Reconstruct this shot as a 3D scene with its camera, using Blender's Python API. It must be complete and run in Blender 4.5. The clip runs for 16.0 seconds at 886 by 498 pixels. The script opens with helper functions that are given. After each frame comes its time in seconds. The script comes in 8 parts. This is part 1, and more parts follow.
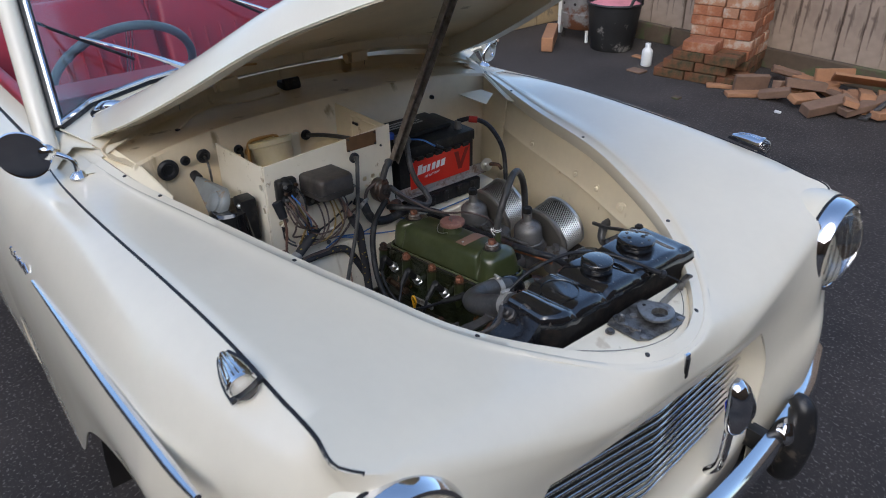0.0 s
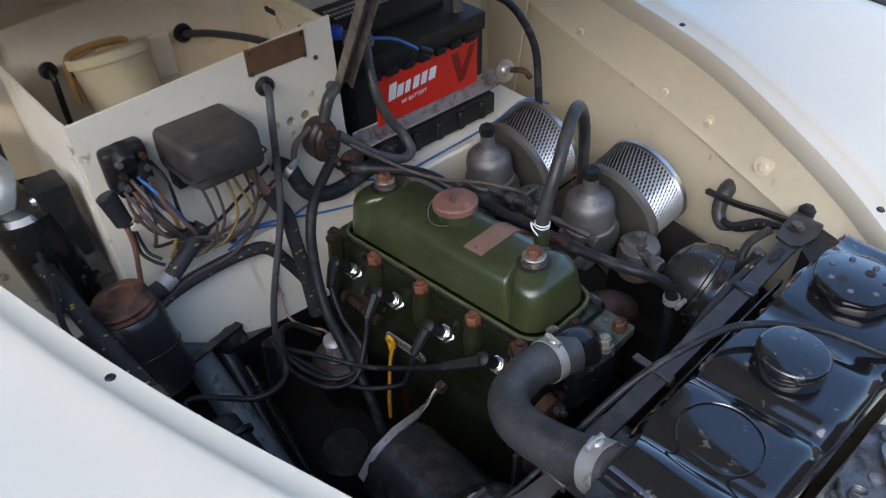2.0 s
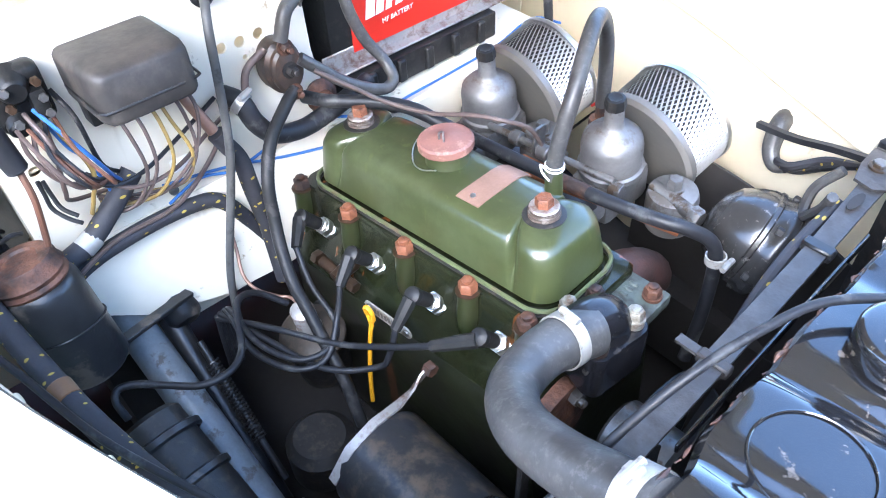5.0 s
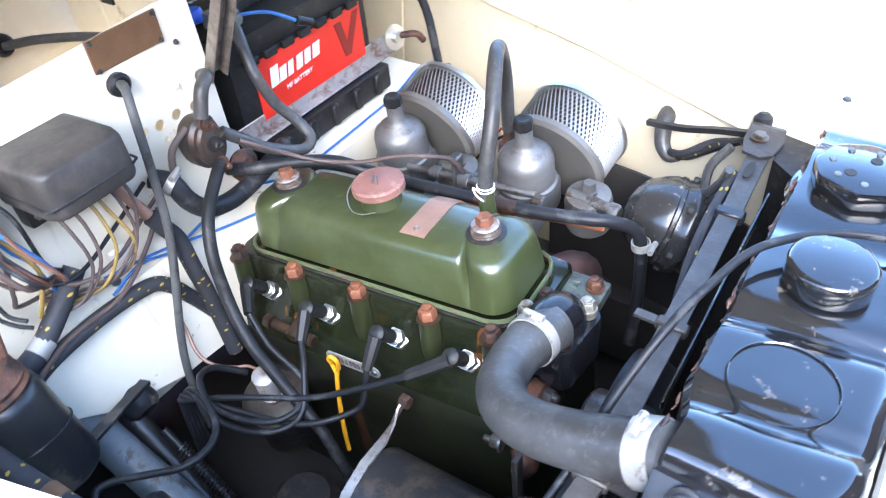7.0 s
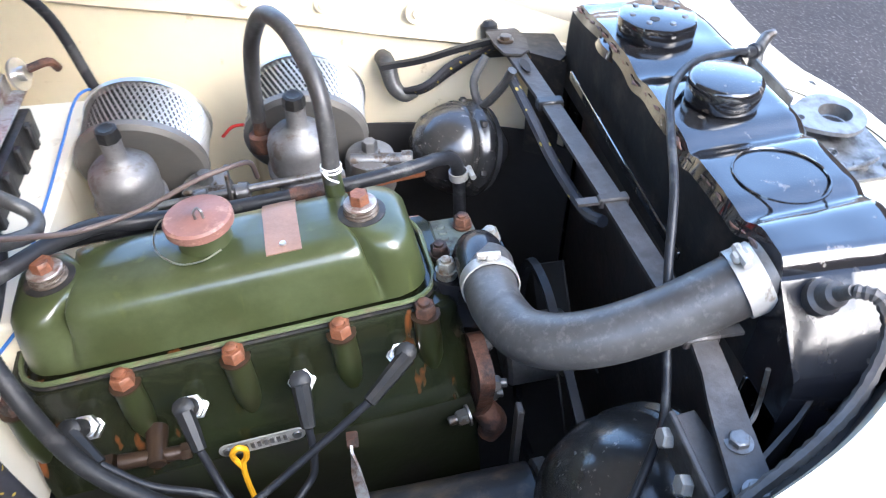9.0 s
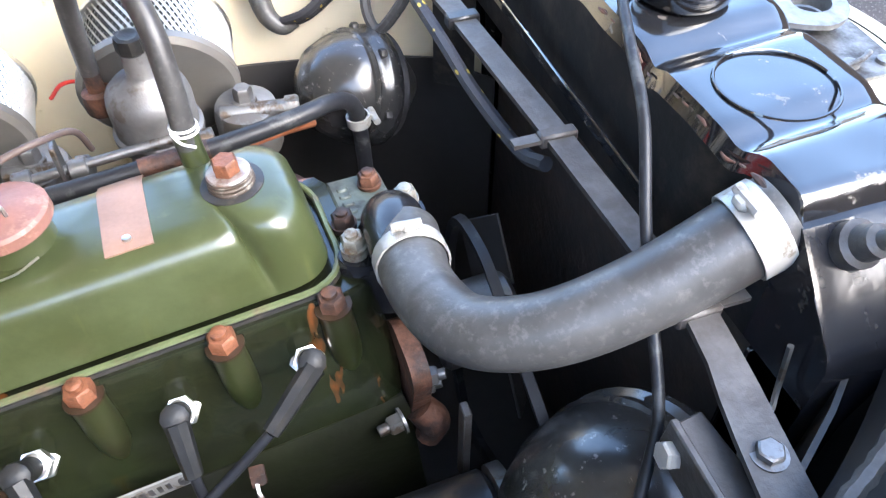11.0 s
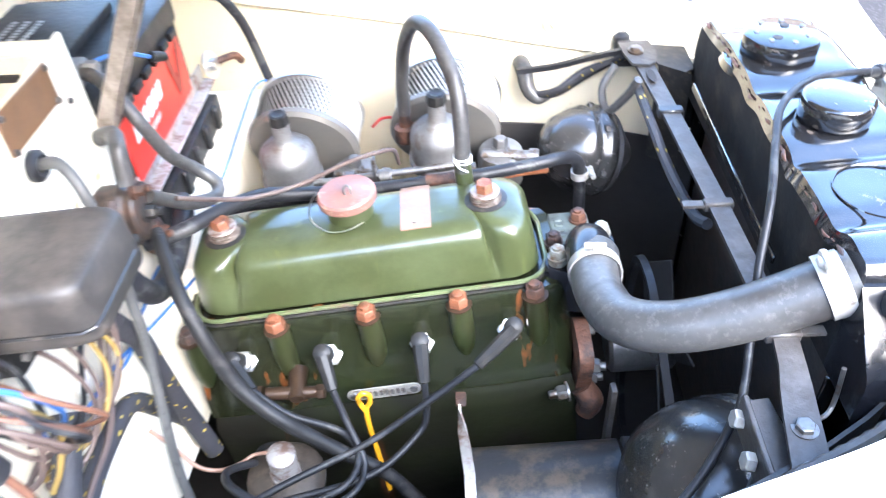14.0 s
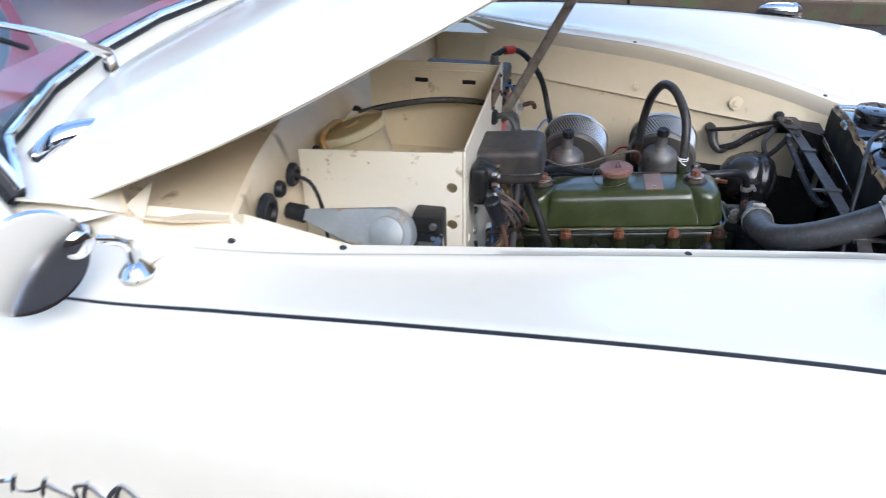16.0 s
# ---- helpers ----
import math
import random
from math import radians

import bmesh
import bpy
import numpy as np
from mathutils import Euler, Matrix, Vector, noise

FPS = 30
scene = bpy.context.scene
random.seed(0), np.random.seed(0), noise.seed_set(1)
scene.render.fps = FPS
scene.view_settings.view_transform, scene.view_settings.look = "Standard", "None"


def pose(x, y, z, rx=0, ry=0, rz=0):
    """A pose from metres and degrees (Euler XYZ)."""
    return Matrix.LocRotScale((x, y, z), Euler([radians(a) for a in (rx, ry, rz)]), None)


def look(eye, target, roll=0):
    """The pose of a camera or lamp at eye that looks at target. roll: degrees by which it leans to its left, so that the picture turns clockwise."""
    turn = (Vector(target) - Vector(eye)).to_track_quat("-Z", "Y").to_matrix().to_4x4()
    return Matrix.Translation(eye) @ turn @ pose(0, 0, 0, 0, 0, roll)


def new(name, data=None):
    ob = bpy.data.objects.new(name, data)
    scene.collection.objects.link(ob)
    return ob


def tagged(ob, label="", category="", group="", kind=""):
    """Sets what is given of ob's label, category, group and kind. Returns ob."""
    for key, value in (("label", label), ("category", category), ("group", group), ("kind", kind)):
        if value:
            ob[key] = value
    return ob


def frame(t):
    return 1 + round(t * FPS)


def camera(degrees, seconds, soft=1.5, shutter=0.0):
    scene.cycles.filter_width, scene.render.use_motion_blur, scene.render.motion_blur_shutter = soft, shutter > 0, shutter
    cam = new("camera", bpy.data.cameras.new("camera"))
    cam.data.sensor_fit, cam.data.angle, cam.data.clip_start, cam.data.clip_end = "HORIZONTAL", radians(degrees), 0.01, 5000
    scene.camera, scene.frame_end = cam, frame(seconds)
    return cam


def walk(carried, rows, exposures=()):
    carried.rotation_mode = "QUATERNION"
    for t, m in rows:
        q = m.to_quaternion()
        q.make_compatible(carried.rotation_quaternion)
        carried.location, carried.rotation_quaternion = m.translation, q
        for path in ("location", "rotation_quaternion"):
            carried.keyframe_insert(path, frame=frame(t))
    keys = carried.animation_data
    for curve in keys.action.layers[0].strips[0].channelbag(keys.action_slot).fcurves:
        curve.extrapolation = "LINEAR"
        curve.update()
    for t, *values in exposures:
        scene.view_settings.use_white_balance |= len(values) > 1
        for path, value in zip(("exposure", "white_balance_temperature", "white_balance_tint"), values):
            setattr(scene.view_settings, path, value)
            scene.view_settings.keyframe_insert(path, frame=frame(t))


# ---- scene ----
cam = camera(61.21, 16.0, soft=1.0, shutter=0.3)
PATH = [
    (0, 1.0816, -0.9534, 1.5611, 60.38, 0.51, 50.27),
    (0.5, 0.9339, -0.7692, 1.5066, 59.16, -0.00, 52.61),
    (1, 0.8158, -0.6405, 1.4772, 58.35, 0.70, 55.26),
    (1.5, 0.6523, -0.5411, 1.4060, 55.08, 1.48, 54.83),
    (2, 0.4704, -0.4673, 1.3383, 48.73, 1.05, 48.24),
    (2.5, 0.3908, -0.4341, 1.2967, 46.03, -0.34, 46.51),
    (3, 0.3431, -0.4149, 1.2564, 44.02, -1.23, 45.76),
    (3.2, 0.3302, -0.4091, 1.2400, 43.31, -2.27, 45.46),
    (5.3, 0.4129, -0.3434, 1.2205, 46.00, 3.98, 49.76),
    (5.5, 0.4691, -0.3237, 1.2419, 46.93, 4.78, 53.07),
    (6, 0.5665, -0.2933, 1.2586, 48.42, 5.40, 59.08),
    (6.5, 0.5021, -0.3489, 1.2532, 48.75, 3.48, 50.47),
    (7, 0.3729, -0.4377, 1.2314, 48.69, 4.39, 34.70),
    (7.5, 0.3032, -0.5298, 1.2267, 51.74, 2.66, 24.66),
    (8, 0.2147, -0.5920, 1.2429, 52.55, 1.80, 16.97),
    (8.5, 0.1014, -0.5276, 1.1913, 50.16, 1.59, 3.30),
    (9, 0.0400, -0.4761, 1.1599, 48.38, -0.22, -10.13),
    (9.2, 0.0366, -0.4653, 1.1431, 48.30, 0.94, -12.97),
    (11.3, 0.0799, -0.3564, 1.0629, 41.74, -0.32, -19.73),
    (11.5, 0.0826, -0.3586, 1.0501, 40.39, -0.48, -20.34),
    (12, 0.0718, -0.3573, 1.0400, 39.20, -0.60, -19.37),
    (12.5, 0.0602, -0.3604, 1.0474, 39.79, 0.95, -17.29),
    (13, 0.0419, -0.3855, 1.0758, 42.18, 2.10, -13.46),
    (13.5, 0.0300, -0.4401, 1.1228, 45.05, 2.88, -8.67),
    (14, 0.0489, -0.5472, 1.2003, 48.73, 2.92, 0.69),
    (14.5, 0.0512, -0.6871, 1.2608, 53.45, 2.59, 8.98),
    (15, -0.0197, -0.8307, 1.2747, 55.72, 1.11, 10.48),
    (15.5, -0.1000, -1.0233, 1.3053, 57.41, 1.59, 8.37),
    (16, -0.1056, -1.1902, 1.3266, 58.91, 0.88, 12.25),
]
EXPOSURE = [(0, 1.0, 6050), (1.5, 1.2, 5950), (2.5, 1.8, 5700), (3.2, 2.42, 5600), (5.3, 3.83, 5500), (6, 3.85, 5550), (7, 3.56, 5500), (8, 3.45, 5550), (9, 3.44, 5850), (11.5, 3.92, 6150), (12.5, 4.15, 6200), (13.5, 4.36, 5900), (14, 4.38, 5800), (14.5, 4.28, 5650), (15, 3.6, 5650), (15.5, 2.7, 5750), (16, 1.85, 5850)]
walk(cam, [(t, pose(x, y, z, rx, ry, rz)) for t, x, y, z, rx, ry, rz in PATH], [(t, e, k, 10) for t, e, k in EXPOSURE])

# ---- light ----
world = bpy.data.worlds.new("sky")
scene.world = world
world.use_nodes = True
wn = world.node_tree.nodes
sky = wn.new("ShaderNodeTexSky")
sky.sky_type = "NISHITA"
sky.sun_disc = False
sky.sun_elevation = radians(32)
sky.sun_rotation = radians(150)
sky.air_density, sky.dust_density, sky.ozone_density = 1.0, 1.5, 1.0
world.node_tree.links.new(sky.outputs[0], wn["Background"].inputs[0])
wn["Background"].inputs[1].default_value = 0.15
sun_data = bpy.data.lights.new("sun", "SUN")
sun_data.energy, sun_data.angle, sun_data.color = 0.5, radians(42), (1.0, 0.96, 0.9)
sun = new("sun", sun_data)
sun.matrix_world = look((2.0, -2.6, 4.2), (0, 0, 0.4))

# ---- materials ----


def material(name, colour, rough=0.5, metal=0.0, var=0.12, scale=18.0, bump=0.0, bump_scale=120.0,
             spots=None, spot_scale=9.0, spot_at=0.62, coat=0.0, spec=0.5, spot_rough=None, soft=0.06, coat_rough=0.06, runs=None, run_scale=40.0, run_at=0.7):
    """Principled paint, rubber or metal with two scales of variation, optional stains of another colour, and fine relief."""
    m = bpy.data.materials.new(name)
    m.use_nodes = True
    n, lk = m.node_tree.nodes, m.node_tree.links
    b = n["Principled BSDF"]
    tc = n.new("ShaderNodeTexCoord")
    big = n.new("ShaderNodeTexNoise")
    big.inputs["Scale"].default_value, big.inputs["Detail"].default_value = scale, 5
    lk.new(tc.outputs["Object"], big.inputs["Vector"])
    fine = n.new("ShaderNodeTexNoise")
    fine.inputs["Scale"].default_value, fine.inputs["Detail"].default_value = scale * 9, 3
    lk.new(tc.outputs["Object"], fine.inputs["Vector"])
    add = n.new("ShaderNodeMath")
    add.operation = "MULTIPLY_ADD"
    add.inputs[1].default_value = 0.35
    lk.new(fine.outputs["Fac"], add.inputs[0])
    lk.new(big.outputs["Fac"], add.inputs[2])
    ramp = n.new("ShaderNodeValToRGB")
    ramp.color_ramp.elements[0].position, ramp.color_ramp.elements[1].position = 0.4, 0.95
    lo, hi = [max(0, c * (1 - var)) for c in colour], [min(1, c * (1 + var)) for c in colour]
    ramp.color_ramp.elements[0].color, ramp.color_ramp.elements[1].color = (*lo, 1), (*hi, 1)
    lk.new(add.outputs[0], ramp.inputs[0])
    out = ramp.outputs[0]
    rr = n.new("ShaderNodeMapRange")
    rr.inputs["To Min"].default_value, rr.inputs["To Max"].default_value = max(0.02, rough * 0.85), min(1, rough * 1.15)
    lk.new(big.outputs["Fac"], rr.inputs["Value"])
    rout = rr.outputs[0]
    if spots:
        sp = n.new("ShaderNodeTexNoise")
        sp.inputs["Scale"].default_value, sp.inputs["Detail"].default_value, sp.inputs["Roughness"].default_value = spot_scale, 7, 0.65
        lk.new(tc.outputs["Object"], sp.inputs["Vector"])
        sr = n.new("ShaderNodeMapRange")
        mid = 0.5 + (spot_at - 0.5) * 0.62
        sr.inputs["From Min"].default_value, sr.inputs["From Max"].default_value = mid - soft * 0.6, mid + soft * 0.6
        lk.new(sp.outputs["Fac"], sr.inputs["Value"])
        mx = n.new("ShaderNodeMix")
        mx.data_type = "RGBA"
        mx.inputs["B"].default_value = (*spots, 1)
        lk.new(sr.outputs[0], mx.inputs["Factor"])
        lk.new(out, mx.inputs["A"])
        out = mx.outputs["Result"]
        if spot_rough is not None:
            mr = n.new("ShaderNodeMix")
            mr.inputs["B"].default_value = spot_rough
            lk.new(sr.outputs[0], mr.inputs["Factor"])
            lk.new(rout, mr.inputs["A"])
            rout = mr.outputs["Result"]
    if runs:
        mp = n.new("ShaderNodeMapping")
        mp.inputs["Scale"].default_value = (1, 1, 0.12)
        lk.new(tc.outputs["Object"], mp.inputs["Vector"])
        rn = n.new("ShaderNodeTexNoise")
        rn.inputs["Scale"].default_value, rn.inputs["Detail"].default_value = run_scale, 4
        lk.new(mp.outputs[0], rn.inputs["Vector"])
        rm = n.new("ShaderNodeMapRange")
        mid = 0.5 + (run_at - 0.5) * 0.62
        rm.inputs["From Min"].default_value, rm.inputs["From Max"].default_value = mid - 0.02, mid + 0.05
        lk.new(rn.outputs["Fac"], rm.inputs["Value"])
        rx = n.new("ShaderNodeMix")
        rx.data_type = "RGBA"
        rx.inputs["B"].default_value = (*runs, 1)
        lk.new(rm.outputs[0], rx.inputs["Factor"])
        lk.new(out, rx.inputs["A"])
        out = rx.outputs["Result"]
    lk.new(out, b.inputs["Base Color"])
    lk.new(rout, b.inputs["Roughness"])
    b.inputs["Metallic"].default_value = metal
    b.inputs["Coat Weight"].default_value = coat
    b.inputs["Coat Roughness"].default_value = coat_rough
    b.inputs["Specular IOR Level"].default_value = spec
    if bump:
        bn = n.new("ShaderNodeTexNoise")
        bn.inputs["Scale"].default_value, bn.inputs["Detail"].default_value = bump_scale, 5
        lk.new(tc.outputs["Object"], bn.inputs["Vector"])
        bp = n.new("ShaderNodeBump")
        bp.inputs["Strength"].default_value, bp.inputs["Distance"].default_value = bump, 0.002
        lk.new(bn.outputs["Fac"], bp.inputs["Height"])
        lk.new(bp.outputs[0], b.inputs["Normal"])
    return m


CREAM = material("cream_paint", (0.77, 0.71, 0.57), 0.22, 0, 0.03, 6, 0, coat=0.5)
# Yellower than the body cream: bounce between panels is put into it.
BAY = material("bounce_warmed_bay_cream", (0.8, 0.705, 0.51), 0.42, 0, 0.06, 7, 0.06, 60, spots=(0.5, 0.39, 0.22), spot_scale=24, spot_at=0.79, coat=0.1, runs=(0.52, 0.43, 0.27), run_scale=22, run_at=0.78)
# Grime plus under-bonnet shade and warm bounce, put into the cream.
UNDER = material("grimy_shaded_cream", (0.77, 0.65, 0.455), 0.36, 0, 0.08, 4, 0.06, 60, spots=(0.62, 0.51, 0.34), spot_scale=5, spot_at=0.6, soft=0.3, coat=0.15, runs=(0.34, 0.25, 0.13), run_scale=16, run_at=0.76)
WALLW = material("scuffed_bay_paint", (0.8, 0.74, 0.6), 0.42, 0, 0.05, 8, 0.08, 60, spots=(0.4, 0.32, 0.2), spot_scale=34, spot_at=0.775, runs=(0.62, 0.54, 0.4), run_scale=26, run_at=0.76)
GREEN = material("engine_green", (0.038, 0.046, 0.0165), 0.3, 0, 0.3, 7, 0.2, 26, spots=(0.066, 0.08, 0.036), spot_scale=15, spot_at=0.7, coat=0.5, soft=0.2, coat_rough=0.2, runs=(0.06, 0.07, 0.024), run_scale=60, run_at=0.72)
GREENEDGE = material("chipped_green_edge", (0.085, 0.1, 0.045), 0.36, 0.05, 0.25, 40, 0.3, 120, spots=(0.1, 0.07, 0.045), spot_scale=45, spot_at=0.68, soft=0.12)
# Oily head green; shade below the cover is also put into it.
HEADDARK = material("oily_shaded_head_green", (0.0125, 0.0165, 0.0055), 0.22, 0, 0.35, 14, 0.6, 42, spots=(0.011, 0.011, 0.006), spot_scale=10, spot_at=0.5, coat=0.4, soft=0.3, coat_rough=0.1, runs=(0.15, 0.05, 0.014), run_scale=42, run_at=0.76)
# Stud bosses: a tone paler than the head around them.
BOSSGREEN = material("mid_boss_green", (0.021, 0.027, 0.0085), 0.3, 0, 0.25, 20, 0.3, 60, spots=(0.024, 0.024, 0.011), spot_scale=24, spot_at=0.6, soft=0.25, coat=0.3, coat_rough=0.15)
# Darker, rougher block copy: grime, with shade put into the colour.
BLOCKDARK = material("grimy_shaded_block_green", (0.014, 0.016, 0.007), 0.4, 0, 0.35, 14, 0.5, 40, spots=(0.011, 0.01, 0.007), spot_scale=12, spot_at=0.5, soft=0.15, runs=(0.07, 0.03, 0.014), run_scale=36, run_at=0.76)
CASTGREY = material("grey_green_casting", (0.085, 0.1, 0.085), 0.5, 0.15, 0.3, 30, 0.6, 120, spots=(0.03, 0.028, 0.024), spot_scale=50, spot_at=0.58, soft=0.15)
BLACKGLOSS = material("gloss_black_paint", (0.01, 0.01, 0.011), 0.11, 0, 0.3, 10, 0.3, 26, spots=(0.11, 0.09, 0.07), spot_scale=70, spot_at=0.755, coat=0.9, spec=0.6, spot_rough=0.5, coat_rough=0.05)
SATIN = material("weathered_black_paint", (0.012, 0.012, 0.014), 0.2, 0, 0.3, 12, 0.5, 26, spots=(0.05, 0.045, 0.04), spot_scale=70, spot_at=0.72, spec=0.4)
BLACK = material("satin_black_paint", (0.018, 0.018, 0.019), 0.36, 0, 0.3, 16, 0.25, 90, spots=(0.09, 0.075, 0.06), spot_scale=22, spot_at=0.66)
DIRTY = material("grimy_black", (0.016, 0.015, 0.0145), 0.5, 0, 0.4, 14, 0.4, 80, spots=(0.055, 0.043, 0.033), spot_scale=90, spot_at=0.66, soft=0.14)
# Shade of recesses, holes and gaps as a colour; grimy hidden parts too.
DARK = material("recess_shade_grime", (0.021, 0.0185, 0.017), 0.75, 0, 0.4, 8, 0.4, 40)
RUBBER = material("rubber", (0.015, 0.0155, 0.018), 0.44, 0, 0.25, 25, 0.2, 120, spots=(0.05, 0.05, 0.05), spot_scale=35, spot_at=0.66, spec=0.32)
HOSE = material("aged_rubber_hose", (0.052, 0.051, 0.05), 0.42, 0, 0.4, 16, 0.35, 70, spots=(0.095, 0.092, 0.086), spot_scale=180, spot_at=0.68, soft=0.16, runs=(0.033, 0.031, 0.03), run_scale=30, run_at=0.62)
HORNB = material("speckled_black_horn", (0.026, 0.025, 0.024), 0.24, 0, 0.35, 20, 0.35, 30, spots=(0.14, 0.13, 0.12), spot_scale=150, spot_at=0.73, soft=0.06, coat=0.3, coat_rough=0.15)
PLASTIC = material("black_plastic", (0.014, 0.014, 0.014), 0.45, 0, 0.25, 20, 0.25, 150, spots=(0.032, 0.029, 0.026), spot_scale=45, spot_at=0.64, soft=0.12, spec=0.28)
CHROME = material("chrome", (0.8, 0.8, 0.81), 0.09, 1, 0.03, 12)
STEEL = material("bright_steel", (0.68, 0.68, 0.67), 0.3, 1, 0.12, 40, 0.15, 200)
ALLOY = material("dull_alloy", (0.22, 0.215, 0.21), 0.55, 0.7, 0.25, 22, 0.25, 150, spots=(0.16, 0.14, 0.12), spot_scale=30, spot_at=0.63)
PLATED = material("worn_plated_steel", (0.42, 0.4, 0.38), 0.45, 0.5, 0.2, 30, 0.2, 140, spots=(0.2, 0.13, 0.1), spot_scale=60, spot_at=0.58, soft=0.15)
DULL = material("dull_steel", (0.2, 0.195, 0.19), 0.42, 0.8, 0.3, 30, 0.25, 140, spots=(0.12, 0.09, 0.065), spot_scale=40, spot_at=0.64)
PROP = material("worn_prop_steel", (0.27, 0.235, 0.2), 0.42, 0.2, 0.3, 40, 0.3, 140, spots=(0.13, 0.1, 0.075), spot_scale=60, spot_at=0.6, soft=0.2)
RUST = material("rusted_steel", (0.125, 0.054, 0.03), 0.6, 0.1, 0.5, 50, 0.8, 150, spots=(0.026, 0.016, 0.013), spot_scale=32, spot_at=0.52, soft=0.14)
ORANGE = material("rusty_orange_nut", (0.19, 0.07, 0.033), 0.5, 0.1, 0.4, 90, 0.8, 220, spots=(0.075, 0.028, 0.016), spot_scale=90, spot_at=0.62, soft=0.14, coat=0.1)
CAPRED = material("faded_red_oxide", (0.21, 0.1, 0.078), 0.5, 0, 0.2, 40, 0.2, 160, spots=(0.3, 0.17, 0.13), spot_scale=45, spot_at=0.6)
COPPER = material("copper", (0.5, 0.2, 0.1), 0.38, 0.8, 0.25, 40, 0.2, 150)
CPLATE = material("worn_copper_plate", (0.27, 0.16, 0.115), 0.42, 0.25, 0.2, 40, 0.15, 150)
OILBROWN = material("oily_brown_brass", (0.05, 0.03, 0.018), 0.32, 0.4, 0.3, 40, 0.3, 140)
BROWNPLATE = material("brown_plate", (0.14, 0.075, 0.036), 0.5, 0, 0.2, 40, 0.15, 150)
BAND = material("pale_clamp_band", (0.37, 0.355, 0.325), 0.42, 0.4, 0.15, 40, 0.2, 150, spots=(0.2, 0.17, 0.13), spot_scale=60, spot_at=0.66)
MESHM = material("bright_filter_mesh", (0.82, 0.82, 0.8), 0.35, 0.85, 0.08, 40, 0.1, 200)
DUSTY = material("dusty_black_moulding", (0.03, 0.027, 0.025), 0.55, 0, 0.25, 16, 0.2, 120, spots=(0.07, 0.06, 0.052), spot_scale=26, spot_at=0.58, soft=0.2)
GALV = material("grey_strap", (0.06, 0.056, 0.053), 0.48, 0.2, 0.35, 35, 0.4, 140, spots=(0.045, 0.038, 0.034), spot_scale=60, spot_at=0.56, soft=0.16)
TUBEGREY = material("pale_grey_tube", (0.17, 0.19, 0.21), 0.4, 0.2, 0.25, 30, 0.25, 120, spots=(0.09, 0.085, 0.08), spot_scale=40, spot_at=0.64)
PALEGREY = material("pale_grey_casting", (0.27, 0.285, 0.275), 0.42, 0.35, 0.15, 30, 0.2, 120, spots=(0.3, 0.18, 0.08), spot_scale=28, spot_at=0.68)
YELLOW = material("yellow_enamel", (0.75, 0.36, 0.012), 0.4, 0, 0.12, 40)
BLUE = material("blue_insulation", (0.05, 0.15, 0.42), 0.4, 0, 0.15, 40)
PINKW = material("faded_brown_insulation", (0.085, 0.06, 0.052), 0.55, 0, 0.2, 60)
YELLOWW = material("yellow_insulation", (0.26, 0.175, 0.05), 0.5, 0, 0.2, 60)
REDW = material("red_insulation", (0.5, 0.03, 0.02), 0.45, 0, 0.15, 60)
RED = material("red_label", (0.62, 0.028, 0.015), 0.35, 0, 0.06, 20)
WHITE = material("white_print", (0.8, 0.8, 0.78), 0.5, 0, 0.04, 30)
DARKRED = material("dark_print", (0.2, 0.012, 0.01), 0.4, 0, 0.1, 20)
GREYPRINT = material("grey_print", (0.4, 0.4, 0.4), 0.5, 0, 0.1, 30)
AMBER = material("yellowed_plastic", (0.46, 0.35, 0.165), 0.35, 0, 0.12, 14, spots=(0.36, 0.22, 0.08), spot_scale=12, spot_at=0.72, soft=0.15)
AMBER.node_tree.nodes["Principled BSDF"].inputs["Subsurface Weight"].default_value = 0.25
AMBER.node_tree.nodes["Principled BSDF"].inputs["Subsurface Radius"].default_value = (0.02, 0.012, 0.005)
STRAPC = material("amber_strap", (0.4, 0.22, 0.06), 0.5, 0, 0.2, 30)
LEATHER = material("red_leather", (0.3, 0.014, 0.03), 0.42, 0, 0.15, 10, 0.15, 60)
WHEELBLUE = material("blue_grey_rim", (0.11, 0.17, 0.2), 0.35, 0, 0.1, 14)
TYRE = material("tyre_rubber", (0.02, 0.02, 0.02), 0.75, 0, 0.3, 20, 0.4, 60)
BLUEBADGE = material("blue_enamel", (0.012, 0.04, 0.5), 0.15, 0, 0.1, 20, coat=0.5)
TARMAC = material("tarmac", (0.037, 0.03, 0.026), 0.85, 0, 0.5, 2.6, 1.0, 70, spots=(0.17, 0.155, 0.14), spot_scale=95, spot_at=0.66)
FENCE = material("weathered_board", (0.31, 0.24, 0.185), 0.85, 0, 0.3, 2.2, 0.5, 18, spots=(0.12, 0.09, 0.07), spot_scale=4, spot_at=0.64, runs=(0.14, 0.1, 0.075), run_scale=24, run_at=0.6)
SLEEPER = material("grey_green_timber", (0.1, 0.072, 0.048), 0.9, 0, 0.3, 3, 0.5, 20, spots=(0.09, 0.1, 0.045), spot_scale=3, spot_at=0.58)
TIMBER = material("sawn_timber", (0.34, 0.17, 0.085), 0.8, 0, 0.25, 5, 0.3, 40)
TIMBERGREY = material("weathered_offcut", (0.19, 0.115, 0.075), 0.85, 0, 0.25, 6, 0.4, 40)
BRICK = material("orange_brick", (0.31, 0.115, 0.052), 0.9, 0, 0.35, 9, 0.8, 50, spots=(0.38, 0.27, 0.19), spot_scale=9, spot_at=0.68, soft=0.15)
BRICKOLD = material("mossy_brick", (0.19, 0.07, 0.028), 0.8, 0, 0.45, 9, 0.8, 50, spots=(0.045, 0.04, 0.016), spot_scale=9, spot_at=0.52, soft=0.2)
